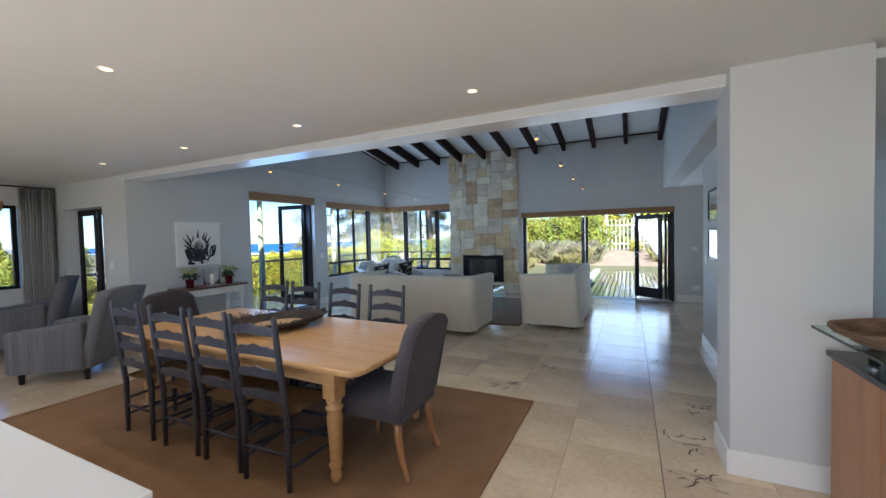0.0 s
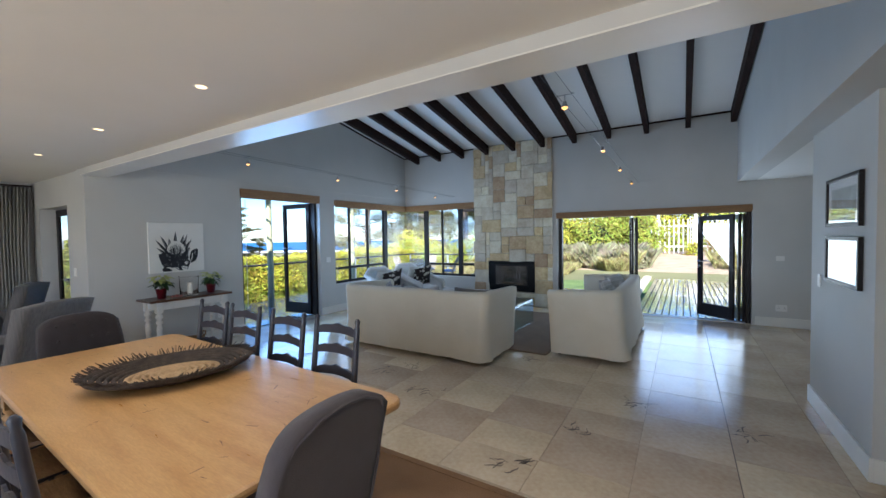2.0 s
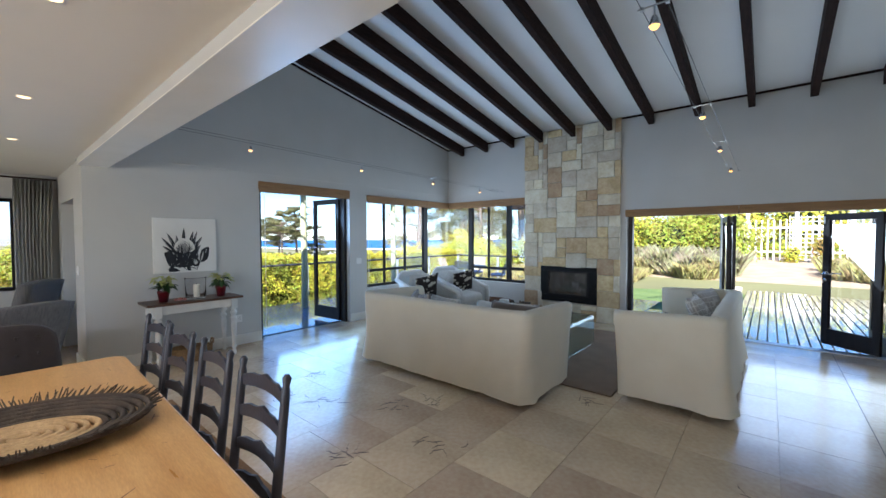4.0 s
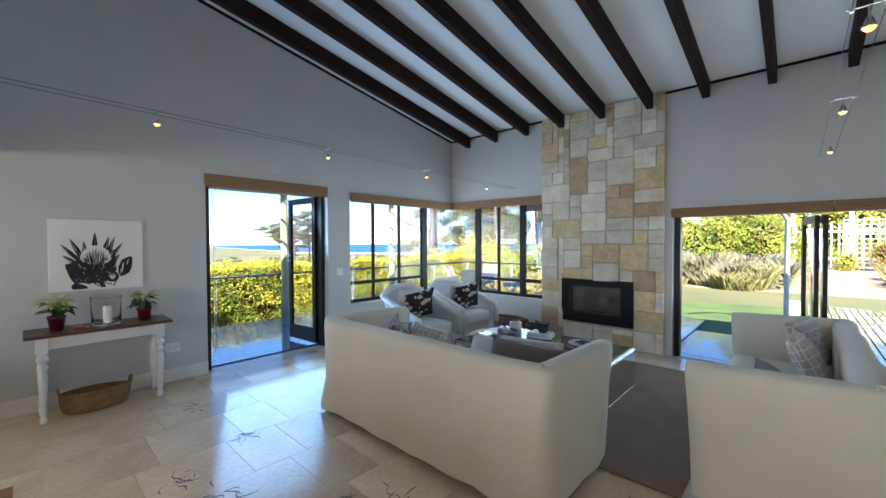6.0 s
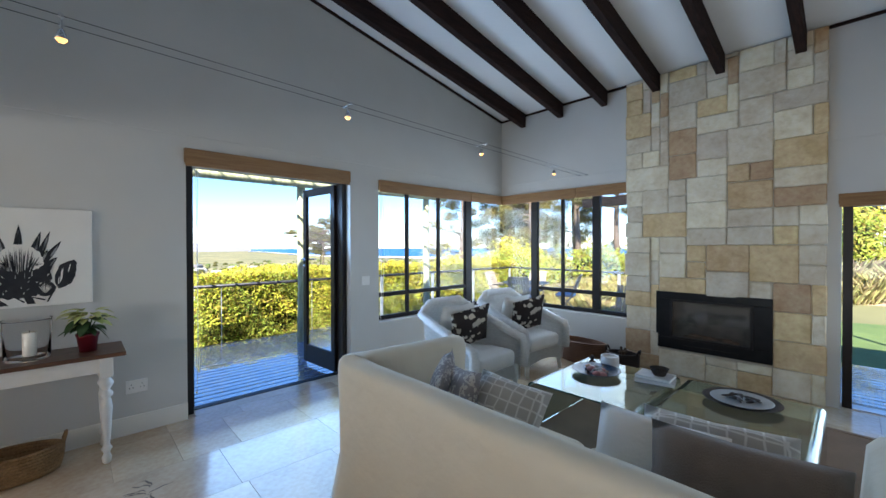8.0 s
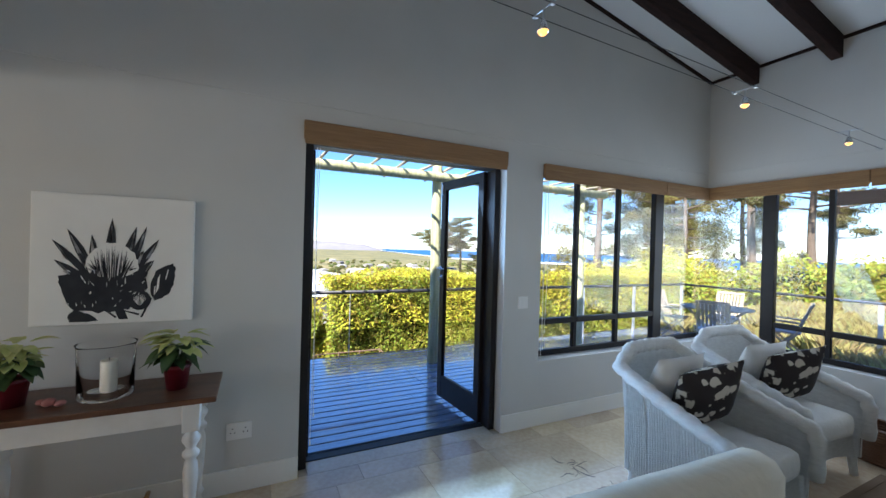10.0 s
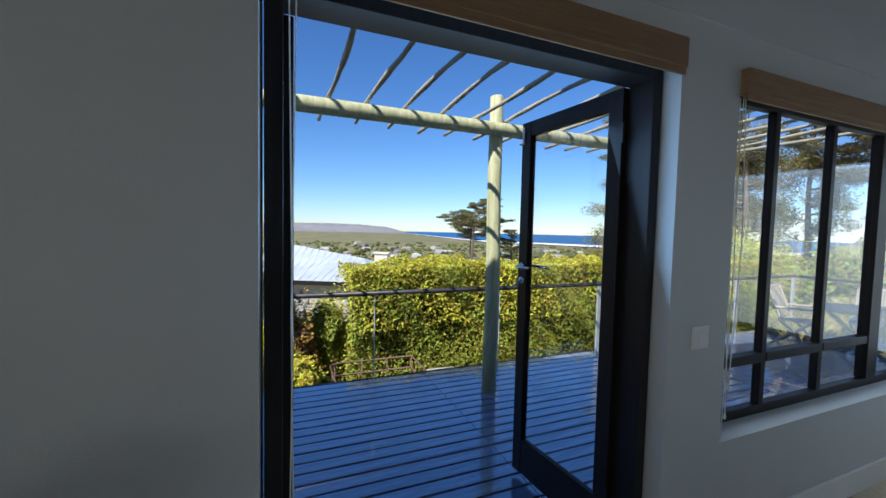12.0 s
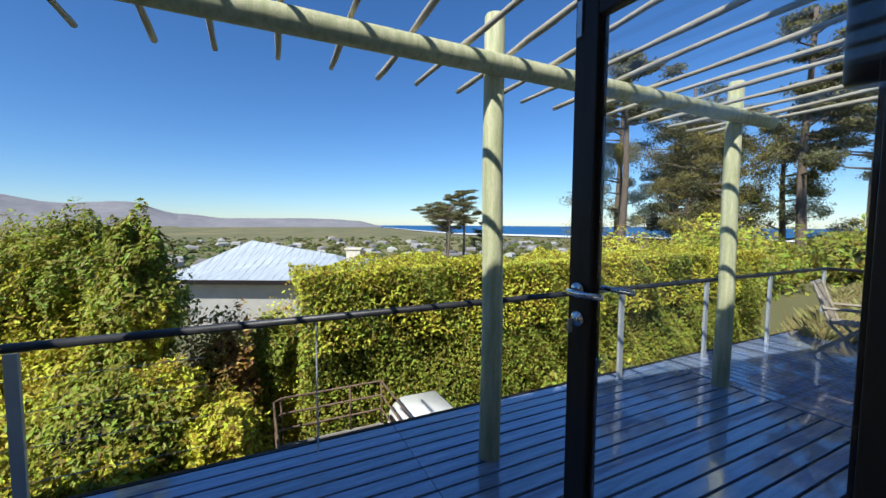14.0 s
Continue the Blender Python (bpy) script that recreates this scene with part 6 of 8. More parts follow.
for y in (-0.12, -0.7):
    bm = B()
    tube(bm, [(0.10, y, 0.0), (0.10, y, 0.10)], 0.022, 14)
    part("post", bm, M_CHROME, gs, smooth=True)
tw = thing("twig_bowl", pose(1.08, 2.45, 1.006), "shallow bowl woven from brown twigs on the glass shelf", "bowl")
rng = random.Random(6)
bm = B()
for k in range(60):
    r = 0.10 + 0.16 * k / 60
    ph = rng.uniform(0, 6.28)
    z = 0.008 + 0.075 * (k / 60) ** 1.6
    tube(bm, [((r + 0.012 * math.sin(3 * a + ph)) * math.cos(a + ph), (r + 0.012 * math.sin(3 * a + ph)) * math.sin(a + ph), z + 0.008 * math.sin(4 * a + ph)) for a in [0.3 * i for i in range(22)]], 0.0055, 5)
part("twigs", bm, M_TWIG, tw)
bm = B()
lathe(bm, [(0.001, 0.004), (0.12, 0.004), (0.20, 0.035), (0.20, 0.031), (0.12, 0.0), (0.001, 0.0)], 24, shut=False)
part("bottom", bm, M_TWIG, tw)


# ---- outdoors: ground, sea, hills ----
def smooth(a, b, x):
    t = min(1.0, max(0.0, (x - a) / (b - a)))
    return t * t * (3 - 2 * t)


def ground_z(x, y):
    west = smooth(-9.4, -10.4, x)
    garden = -0.12 + 0.028 * max(0.0, y - 15.0) if y < 45 else 0.72 - 0.14 * (y - 45)
    if -9.3 < x < 3.6 and y < 10.3:
        garden = -0.42
    far_w = max(0.0, -x - 12.5)
    low = -2.30 - 0.136 * far_w if far_w < 60 else -10.45 - 0.16 * (far_w - 60)
    low = low + 2.0 * smooth(12, 24, y) * (1 - smooth(20, 60, far_w))
    z = garden * (1 - west) + low * west
    return max(z, -36.0)


COAST = math.atan2(905, -3000)           # bearing of the headland tip


def plain_limit(a):
    """How far the plain reaches before the beach, by bearing."""
    d = (COAST - a) % (2 * math.pi)
    return 1150.0 + 1850.0 * math.exp(-d / 0.09) if d < 2.2 else 4700.0


bm = B()
rads = [0.0, 1.5, 3, 4.5, 6, 7, 8, 8.6, 9.2, 9.8, 10.4, 11, 11.6, 12.2, 12.8, 13.4, 14, 15, 16, 17, 18, 20, 22, 24, 27, 30, 34, 38, 44, 50, 60, 75, 95, 120, 150, 190, 240, 300, 400, 520, 700, 950, 1300, 1700, 2100, 2700, 3600, 4700]
NA = 216
rows_t = []
for r in rads[1:]:
    row = []
    for k in range(NA):
        a = 2 * math.pi * k / NA
        rr = min(r, plain_limit(a))
        x, y = rr * math.cos(a), rr * math.sin(a)
        z = ground_z(x, y) + (0.06 * noise.noise((x * 0.3, y * 0.3, 0)) if rr > 12 else 0) + (1.2 * noise.noise((x * 0.01, y * 0.01, 3)) if rr > 150 else 0)
        row.append(bm.verts.new((x, y, z)))
    rows_t.append(row)
c = bm.verts.new((0, 0, -0.42))
for k in range(NA):
    bm.faces.new((c, rows_t[0][k], rows_t[0][(k + 1) % NA]))
for a, b in zip(rows_t, rows_t[1:]):
    for k in range(NA):
        q = (a[k], b[k], b[(k + 1) % NA], a[(k + 1) % NA])
        if (q[0].co - q[1].co).length > 0.5:
            bm.faces.new(q)
structure("ground", bm, M_PLAIN, "green and brown bushy ground falling to a coastal plain", True)
bm = B()
ring_i = [bm.verts.new((900 * math.cos(a), 900 * math.sin(a), -37.2)) for a in [2 * math.pi * k / 90 for k in range(90)]]
ring_o = [bm.verts.new((4950 * math.cos(a), 4950 * math.sin(a), -37.2)) for a in [2 * math.pi * k / 90 for k in range(90)]]
for k in range(90):
    bm.faces.new((ring_i[k], ring_o[k], ring_o[(k + 1) % 90], ring_i[(k + 1) % 90]))
structure("water", bm, M_SEA, "flat blue sea out to the horizon")
bm = B()
prev = None
for k in range(161):
    a = COAST - 2.1 * k / 160
    r0 = plain_limit(a - 0.001) - 45 + 22 * math.sin(k * 0.3)
    row = [bm.verts.new((r * math.cos(a), r * math.sin(a), z)) for r, z in ((r0 - 70, -33.4), (r0 + 60, -33.6), (r0 + 200, -37.0))]
    if prev:
        for i in range(2):
            bm.faces.new((prev[i], row[i], row[i + 1], prev[i + 1]))
    prev = row
structure("beach", bm, M_SAND, "long white sand beach")


def ridge(name, a0, a1, dist, heights, depth, material, label, seed):
    """A range of hills between two bearings; heights in metres along it."""
    bm = B()
    n, rows_r = 110, []
    for i in range(n + 1):
        t = i / n
        a = radians(a0 + (a1 - a0) * t)
        f = t * (len(heights) - 1)
        k = min(int(f), len(heights) - 2)
        h = heights[k] + (heights[k + 1] - heights[k]) * smooth(0, 1, f - k)
        row = []
        for j in range(13):
            s = j / 12
            rr = dist + depth * s
            hh = h * math.sin(math.pi * min(1, s * 0.5 + 0.0)) ** 1.3
            hh *= 1 + 0.22 * noise.noise((t * 22 + seed, s * 4, 0)) * (1 - s) + 0.05 * noise.noise((t * 60, s * 14, seed)) * (1 - s * 0.5)
            row.append(bm.verts.new((rr * math.cos(a), rr * math.sin(a), -37 + hh)))
        rows_r.append(row)
    for a, b in zip(rows_r, rows_r[1:]):
        for j in range(12):
            bm.faces.new((a[j], a[j + 1], b[j + 1], b[j]))
    structure(name, bm, material, label, True)


HB = math.degrees(COAST)
# both ranges take the haze-tinted grey, there is no air between
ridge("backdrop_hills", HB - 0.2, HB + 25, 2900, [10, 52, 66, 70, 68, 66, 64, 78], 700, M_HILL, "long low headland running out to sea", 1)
ridge("backdrop_mountain", HB + 14, HB + 62, 3500, [40, 70, 110, 215, 190, 250, 330, 300, 420, 520], 1100, M_HILL, "mountains beyond the plain, greyed by haze put into their colour", 7)

# scattered bush over the plain and far houses
rng = np.random.default_rng(3)


def scatter(name, count, r0, r1, b0, b1, make, material, label):
    verts, faces = [], []
    for _ in range(count):
        r = r0 * (r1 / r0) ** rng.random()
        a = radians(b0 + (b1 - b0) * rng.random())
        x, y = r * math.cos(a), r * math.sin(a)
        make(verts, faces, x, y, ground_z(x, y))
    me = bpy.data.meshes.new(name)
    me.from_pydata(verts, [], faces)
    me.materials.append(material)
    return tagged(new(name, me), label, kind="stuff")


def blob(verts, faces, x, y, z):
    s = 1.2 + 3.0 * rng.random() * (1 if rng.random() < 0.8 else 1.6)
    b = len(verts)
    n = 7
    for k, (rr, zz) in enumerate(((0.95, 0.0), (1.0, 0.45), (0.62, 0.85))):
        for i in range(n):
            a = 2 * math.pi * i / n + k * 0.4
            q = s * rr * (0.75 + 0.5 * rng.random())
            verts.append((x + q * math.cos(a), y + q * math.sin(a), z + s * zz * (0.8 + 0.4 * rng.random())))
    verts.append((x, y, z + s * 1.05))
    for k in range(2):
        for i in range(n):
            faces.append((b + k * n + i, b + k * n + (i + 1) % n, b + (k + 1) * n + (i + 1) % n, b + (k + 1) * n + i))
    for i in range(n):
        faces.append((b + 2 * n + i, b + 2 * n + (i + 1) % n, b + 3 * n))


def hut(verts, faces, x, y, z):
    w, d, h = 4 + 5 * rng.random(), 3.5 + 3 * rng.random(), 2.6 + 2.4 * rng.random()
    a = rng.random() * 3.14
    b = len(verts)
    for sz in (0, h):
        for sx, sy in ((-1, -1), (1, -1), (1, 1), (-1, 1)):
            px, py = sx * w, sy * d
            verts.append((x + px * math.cos(a) - py * math.sin(a), y + px * math.sin(a) + py * math.cos(a), z + sz))
    for sx in (-1, 1):
        px = sx * w * 0.9
        verts.append((x + px * math.cos(a), y + px * math.sin(a), z + h + 1.8))
    faces += [(b, b + 1, b + 5, b + 4), (b + 1, b + 2, b + 6, b + 5), (b + 2, b + 3, b + 7, b + 6), (b + 3, b, b + 4, b + 7), (b + 4, b + 5, b + 9, b + 8), (b + 7, b + 8, b + 9, b + 6), (b + 5, b + 6, b + 9), (b + 4, b + 8, b + 7)]


M_BUSHFAR = mat("far_bush", (0.15, 0.155, 0.05), (0.07, 0.085, 0.03), 0.95, scale=0.05, spec=0.1)
random_tint(M_BUSHFAR, 0.5, 0.04, "island")
M_HUT = mat("far_house", (0.42, 0.40, 0.38), (0.28, 0.265, 0.26), 0.8, scale=0.02)
random_tint(M_HUT, 0.6, 0.05, "island")
scatter("plain_bush", 5600, 130, 1000, 95, 215, blob, M_BUSHFAR, "dark green bushes and trees scattered over the plain")
scatter("far_houses", 300, 150, 900, 110, 205, hut, M_HUT, "small pale houses of a village on the plain")


# ---- foliage ----
def leaf_stuff(name, spots, normals, size, material, label, parent=None, lean=0.6, seed=0):
    """Many small folded leaves at given spots."""
    r = np.random.default_rng(seed)
    n = len(spots)
    p = np.asarray(spots, float)
    nr = np.asarray(normals, float) + r.normal(0, lean, (n, 3))
    nr /= np.linalg.norm(nr, axis=1, keepdims=True) + 1e-9
    t = np.cross(nr, r.normal(0, 1, (n, 3)))
    t /= np.linalg.norm(t, axis=1, keepdims=True) + 1e-9
    s = np.cross(nr, t)
    ln = (size * (0.6 + 0.8 * r.random(n)))[:, None]
    v = np.stack([p - t * ln, p + s * ln * 0.45 + nr * ln * 0.12, p + t * ln, p - s * ln * 0.45 + nr * ln * 0.12], 1).reshape(-1, 3)
    f = np.arange(n * 4).reshape(n, 4)
    me = bpy.data.meshes.new(name)
    me.from_pydata(v.tolist(), [], f.tolist())
    me.materials.append(material)
    ob = new(name, me)
    if parent is not None:
        ob.parent = parent
        return ob
    return tagged(ob, label, kind="stuff")


def on_blob(c, rad, n, seed, flat=1.0, fill=0.25):
    r = np.random.default_rng(seed)
    d = r.normal(0, 1, (n, 3))
    d /= np.linalg.norm(d, axis=1, keepdims=True)
    lump = 1 + 0.22 * np.sin(d[:, 0] * 5 + seed) * np.sin(d[:, 1] * 6 + 2 * seed) + 0.15 * np.sin(d[:, 2] * 9 + d[:, 0] * 7)
    k = (1 - fill * r.random(n) ** 1.5) * lump
    rad = np.asarray(rad, float)
    return np.asarray(c) + d * rad * k[:, None], d


# solid lump in the shade colour, so gaps between leaves look dark
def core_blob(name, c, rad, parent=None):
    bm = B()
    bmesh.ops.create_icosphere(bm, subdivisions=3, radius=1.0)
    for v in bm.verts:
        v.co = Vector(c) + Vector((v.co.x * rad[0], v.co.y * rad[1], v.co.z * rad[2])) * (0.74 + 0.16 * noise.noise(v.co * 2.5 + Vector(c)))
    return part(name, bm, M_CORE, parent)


# clipped hedge along the drive
rg = np.random.default_rng(12)
HX0, HX1, HY0, HY1, HZ0, HZ1 = -13.5, -11.95, 6.3, 17.6, -2.6, 0.98
hedge = thing("hedge", pose(0, 0, 0), "tall clipped green hedge with yellow young growth on top", "hedge")
# filler box coloured as the shade behind the hedge's leaves
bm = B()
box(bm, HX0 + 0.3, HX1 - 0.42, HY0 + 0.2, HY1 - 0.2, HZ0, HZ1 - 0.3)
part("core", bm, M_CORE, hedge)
n = 125000
y = rg.uniform(HY0, HY1, n)
z = rg.uniform(HZ0, HZ1, n)
bump = 0.16 * np.sin(y * 2.1) * np.sin(z * 2.7 + y) + 0.09 * np.sin(y * 5.3 + z * 4) + 0.05 * np.sin(y * 11 + z * 9)
x = HX1 + bump - 0.42 * rg.random(n) ** 1.3
leaf_stuff("side_leaves", np.stack([x, y, z], 1), np.tile((0.75, -0.65, 0.8), (n, 1)), 0.030, M_HEDGE, "", hedge, 0.95, 1)
n = 38000
y = rg.uniform(HY0, HY1, n)
x = rg.uniform(HX0, HX1 + 0.05, n)
z = HZ1 + 0.07 * np.sin(y * 1.7) + 0.06 * np.sin(y * 4.9 + x * 5) + 0.04 * np.sin(y * 13 + x * 11) - 0.26 * rg.random(n) ** 1.4
leaf_stuff("top_leaves", np.stack([x, y, z], 1), np.tile((0.15, 0, 1.0), (n, 1)), 0.031, M_HEDGEY, "", hedge, 0.7, 2)
n = 11000
y = rg.uniform(HY0, HY1, n)
z = HZ1 - 1.1 * rg.random(n) ** 1.6
x = HX1 + 0.05 + 0.08 * np.sin(y * 2.1) - 0.1 * rg.random(n)
leaf_stuff("young_leaves", np.stack([x, y, z], 1), np.tile((0.7, -0.65, 0.85), (n, 1)), 0.034, M_HEDGEY, "", hedge, 0.65, 3)
n = 2600
y = HY1 + rg.uniform(-0.1, 0.12, n)
x = rg.uniform(HX0, HX1, n)
z = rg.uniform(HZ0, HZ1, n)
leaf_stuff("end_leaves", np.stack([x, y, z], 1), np.tile((0, 1.0, 0.3), (n, 1)), 0.05, M_HEDGE, "", hedge, 0.65, 4)


def shrub(name, lobes, count, size, materials, label, category="shrub", seed=1, stems=True, back=1.0, tufted=False):
    """Shrub of several leafy lobes (centre, radii) with stems and gaps."""
    s = thing(name, pose(0, 0, 0), label, category)
    if back != 1.0:
        lobes = [([e + (v - e) * back for v, e in zip(c, (-6.7, 5.8, 1.2))], [v * back for v in r]) for c, r in lobes]
    if tufted:
        rg_l = random.Random(seed)
        fine_lobes = []
        for c, r in lobes:
            for _ in range(6):
                d = Vector((rg_l.uniform(-1, 1), rg_l.uniform(-1, 1), rg_l.uniform(-0.8, 1.1)))
                k = rg_l.uniform(0.34, 0.55)
                fine_lobes.append(([c[q] + d[q] * r[q] * 0.68 for q in range(3)], [r[0] * k, r[1] * k, r[2] * k * rg_l.uniform(1.0, 1.5)]))
        lobes = lobes + fine_lobes
    base = Vector((sum(l[0][0] for l in lobes) / len(lobes), sum(l[0][1] for l in lobes) / len(lobes), 0))
    base.z = ground_z(base.x, base.y)
    if stems:
        bm = B()
        for c, r in lobes:
            tube(bm, [base, base.lerp(Vector(c), 0.5) + Vector((0.1, 0.1, 0)), Vector(c)], [0.05, 0.035, 0.012], 6)
        part("stems", bm, M_BARK, s)
    for k, (c, r) in enumerate(lobes):
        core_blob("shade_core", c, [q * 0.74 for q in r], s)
        p, d = on_blob(c, r, count * 2 if tufted and max(r) > 0.85 else count, seed * 31 + k, fill=0.5)
        leaf_stuff("leaves", p, d * 0.7 + np.array((0.35, -0.55, 0.75)), size, materials[k % len(materials)], "", s, 0.7, seed * 7 + k)
    return s


shrub("garden_tree", [((-11.4, 4.3, -0.1), (0.8, 0.7, 0.9)), ((-11.9, 3.8, 0.75), (0.6, 0.55, 0.75)), ((-11.2, 3.6, -0.6), (1.0, 0.9, 1.0)), ((-12.4, 4.35, 0.5), (0.5, 0.5, 0.7)), ((-12.1, 2.7, 0.2), (1.0, 1.0, 1.0)), ((-11.0, 4.84, 0.75), (0.42, 0.4, 0.55))], 7500, 0.034, [M_HEDGEY, M_HEDGE, M_HEDGEY, M_HEDGEY], "bushy broadleaf tree with yellow-green leaves beside the drive", "tree", 2, True, 1.3, True)
shrub("red_shrub", [((-11.55, 5.45, -0.15), (0.4, 0.36, 0.7)), ((-12.0, 5.4, -0.9), (0.55, 0.5, 0.7))], 6000, 0.036, [M_REDLEAF, M_HEDGEY], "shrub with red and green leaves beside the drive", "shrub", 5, True, 1.22)
shrub("drive_shrub", [((-11.9, 5.0, -1.2), (0.8, 0.8, 0.9)), ((-11.1, 3.7, -1.6), (0.9, 0.9, 0.9)), ((-11.9, 6.2, -0.6), (0.5, 0.6, 1.2)), ((-10.8, 2.8, -1.2), (1.0, 1.0, 1.1))], 6000, 0.034, [M_HEDGEY, M_HEDGE], "dense yellow-green shrubs below the deck", "shrub", 8, True, 1.25, True)
shrub("drive_shrub", [((-11.3, 5.3, -0.95), (0.6, 0.6, 0.7)), ((-11.2, 4.5, -0.55), (0.6, 0.7, 0.75)), ((-10.7, 4.9, -1.5), (0.6, 0.7, 0.7))], 5000, 0.033, [M_HEDGEY, M_HEDGE, M_HEDGEY], "leafy yellow-green shrubs beside the drive", "shrub", 41, True, 1.0, True)
shrub("drive_shrub", [((-11.4, 10.3, -1.6), (0.5, 0.6, 0.6)), ((-10.4, 10.4, -1.3), (0.7, 0.9, 0.8))], 3600, 0.05, [M_HEDGE, M_HEDGEY], "low yellow-green shrub in front of the hedge", "shrub", 11)


def tufts(name, x0, x1, y0, y1, count, h, material, label, seed):
    r = np.random.default_rng(seed)
    verts, faces = [], []
    for _ in range(count):
        x, y = r.uniform(x0, x1), r.uniform(y0, y1)
        y += 0.5 * math.sin(x * 1.7 + seed)
        z = ground_z(x, y)
        hh = h * (0.62 + 0.35 * math.sin(x * 2.3 + seed) * math.sin(y * 2.9 + seed))
        for _ in range(7):
            a, l = r.uniform(0, 6.28), hh * r.uniform(0.6, 1.3)
            dx, dy = math.cos(a) * l * 0.6, math.sin(a) * l * 0.6
            b = len(verts)
            w = 0.009
            verts += [(x - w * math.sin(a), y + w * math.cos(a), z), (x + w * math.sin(a), y - w * math.cos(a), z), (x + dx * 0.5, y + dy * 0.5, z + l * 0.7), (x + dx, y + dy, z + l)]
            faces += [(b, b + 1, b + 2), (b + 1, b + 3, b + 2)]
    me = bpy.data.meshes.new(name)
    me.from_pydata(verts, [], faces)
    me.materials.append(material)
    return tagged(new(name, me), label, kind="stuff")


tufts("dry_grass", -11.6, -9.8, 9.5, 22, 6500, 0.5, M_GRASSD, "dry yellow grasses beyond the deck rail", 1)
tufts("dry_grass", -9.6, -4.2, 13.6, 20, 8500, 0.42, M_GRASSD, "dry yellow grasses in the garden bed", 2)
tufts("border_grass", -6.0, -1.9, 19.8, 22.5, 2600, 0.75, M_GRASSD, "tall straw-coloured grasses in the border", 3)
tufts("lavender", -5.5, -1.4, 20.2, 22.0, 2200, 1.0, M_LAV, "flowering lavender in the border", 4)
tufts("border_grass", 1.0, 5.0, 20.5, 24, 1500, 0.7, M_GRASSD, "straw-coloured grasses in the border", 6)
shrub("round_bush", [((-2.2, 20.4, 0.35), (0.75, 0.6, 0.55))], 3000, 0.04, [M_LAV], "rounded grey-green bush in the border", "shrub", 14, False)
shrub("large_bush", [((-4.6, 25.6, 1.3), (1.8, 1.5, 1.7)), ((-2.6, 26.6, 1.5), (1.7, 1.4, 1.6)), ((-6.6, 26.0, 1.4), (1.8, 1.5, 1.8)), ((-3.6, 27.5, 2.1), (1.8, 1.4, 1.5))], 7000, 0.075, [M_HEDGE, M_HEDGE, M_HEDGEY], "large rounded green garden bush", "shrub", 17)
shrub("hill_bush", [((1.5, 36, 2.6), (3.0, 2.0, 2.2)), ((6.5, 37, 2.8), (3.2, 2.0, 2.4)), ((-2.5, 37, 2.8), (3.0, 2.0, 2.4)), ((11, 38, 3.0), (3.4, 2, 2.6))], 5000, 0.11, [M_HEDGEY, M_HEDGE], "yellow-green bushes behind the white fence", "shrub", 19)
shrub("west_bush", [((-14.5, 21, 0.0), (2.0, 1.8, 1.5)), ((-16.5, 24, 0.2), (2.4, 2.0, 1.7)), ((-12.0, 25, 0.3), (2.4, 2.0, 1.4)), ((-19.5, 22, -0.6), (2.4, 2.2, 1.8))], 5200, 0.085, [M_HEDGE, M_HEDGEY], "rounded green bushes beyond the lawn", "shrub", 23)
shrub("west_bush", [((-9.0, 27, 0.6), (2.4, 1.8, 1.3)), ((-6.0, 31, 1.0), (2.6, 2.0, 1.6))], 5000, 0.085, [M_HEDGE], "rounded green bushes beyond the lawn", "shrub", 27)


def pine(x, y, height, spread, seed, bare=0.45, lean=0.0, flat=0.35, leaf=M_NEEDLE, label="tall coastal pine with a bare trunk and flat dark crown"):
    """A tall coastal pine: tapered trunk, limbs and flattened needle clumps."""
    rng = random.Random(seed)
    z0 = ground_z(x, y) - 0.2
    t = thing("pine_tree", pose(x, y, z0), label, "tree", "pines beyond the garden")
    pts = [Vector((lean * k / 8 * height * 0.12 + 0.12 * math.sin(k * 0.9 + seed), 0.12 * math.cos(k * 1.1 + seed), height * k / 8)) for k in range(9)]
    bm = B()
    r0 = 0.016 * height + 0.06
    tube(bm, pts, [r0 * (1 - 0.085 * k) for k in range(9)], 10)
    part("trunk", bm, M_BARK, t, smooth=True)
    spots, norms = [], []
    bm = B()
    for k in range(int(15 + spread * 2)):
        f = bare + (1 - bare) * (k + rng.random()) / (15 + spread * 2)
        base = pts[min(int(f * 8), 7)].lerp(pts[min(int(f * 8) + 1, 8)], f * 8 - int(f * 8))
        a = rng.uniform(0, 6.28)
        ln = spread * rng.uniform(0.35, 1.0) * (0.65 + 0.6 * math.sin(math.pi * min(1, (f - bare) / (1 - bare) * 0.8 + 0.2)))
        tip = base + Vector((math.cos(a) * ln, math.sin(a) * ln, ln * rng.uniform(0.05, 0.4)))
        mid = base.lerp(tip, 0.5) + Vector((0, 0, -0.05 * ln))
        tube(bm, [base, mid, tip], [0.05 + 0.01 * height * 0.3, 0.04, 0.015], 6)
        for c in range(rng.randint(4, 6)):
            cc = mid.lerp(tip, rng.uniform(0.2, 1.15)) + Vector((rng.uniform(-0.5, 0.5), rng.uniform(-0.5, 0.5), rng.uniform(0.0, 0.35))) * spread * 0.35
            rad = spread * rng.uniform(0.09, 0.21)
            n = 230
            r = np.random.default_rng(seed * 1000 + k * 10 + c)
            d = r.normal(0, 1, (n, 3))
            d /= np.linalg.norm(d, axis=1, keepdims=True)
            p = np.array(cc) + d * rad * np.array((1.25, 1.25, flat * 1.5)) * (0.2 + 1.0 * r.random((n, 1)) ** 0.7)
            spots.append(p)
            norms.append(d + np.array((0, 0, 0.5)))
    part("limbs", bm, M_BARK, t)
    leaf_stuff("crown", np.concatenate(spots), np.concatenate(norms), 0.03 + 0.0034 * height, leaf, "", t, 0.8, seed)
    return t


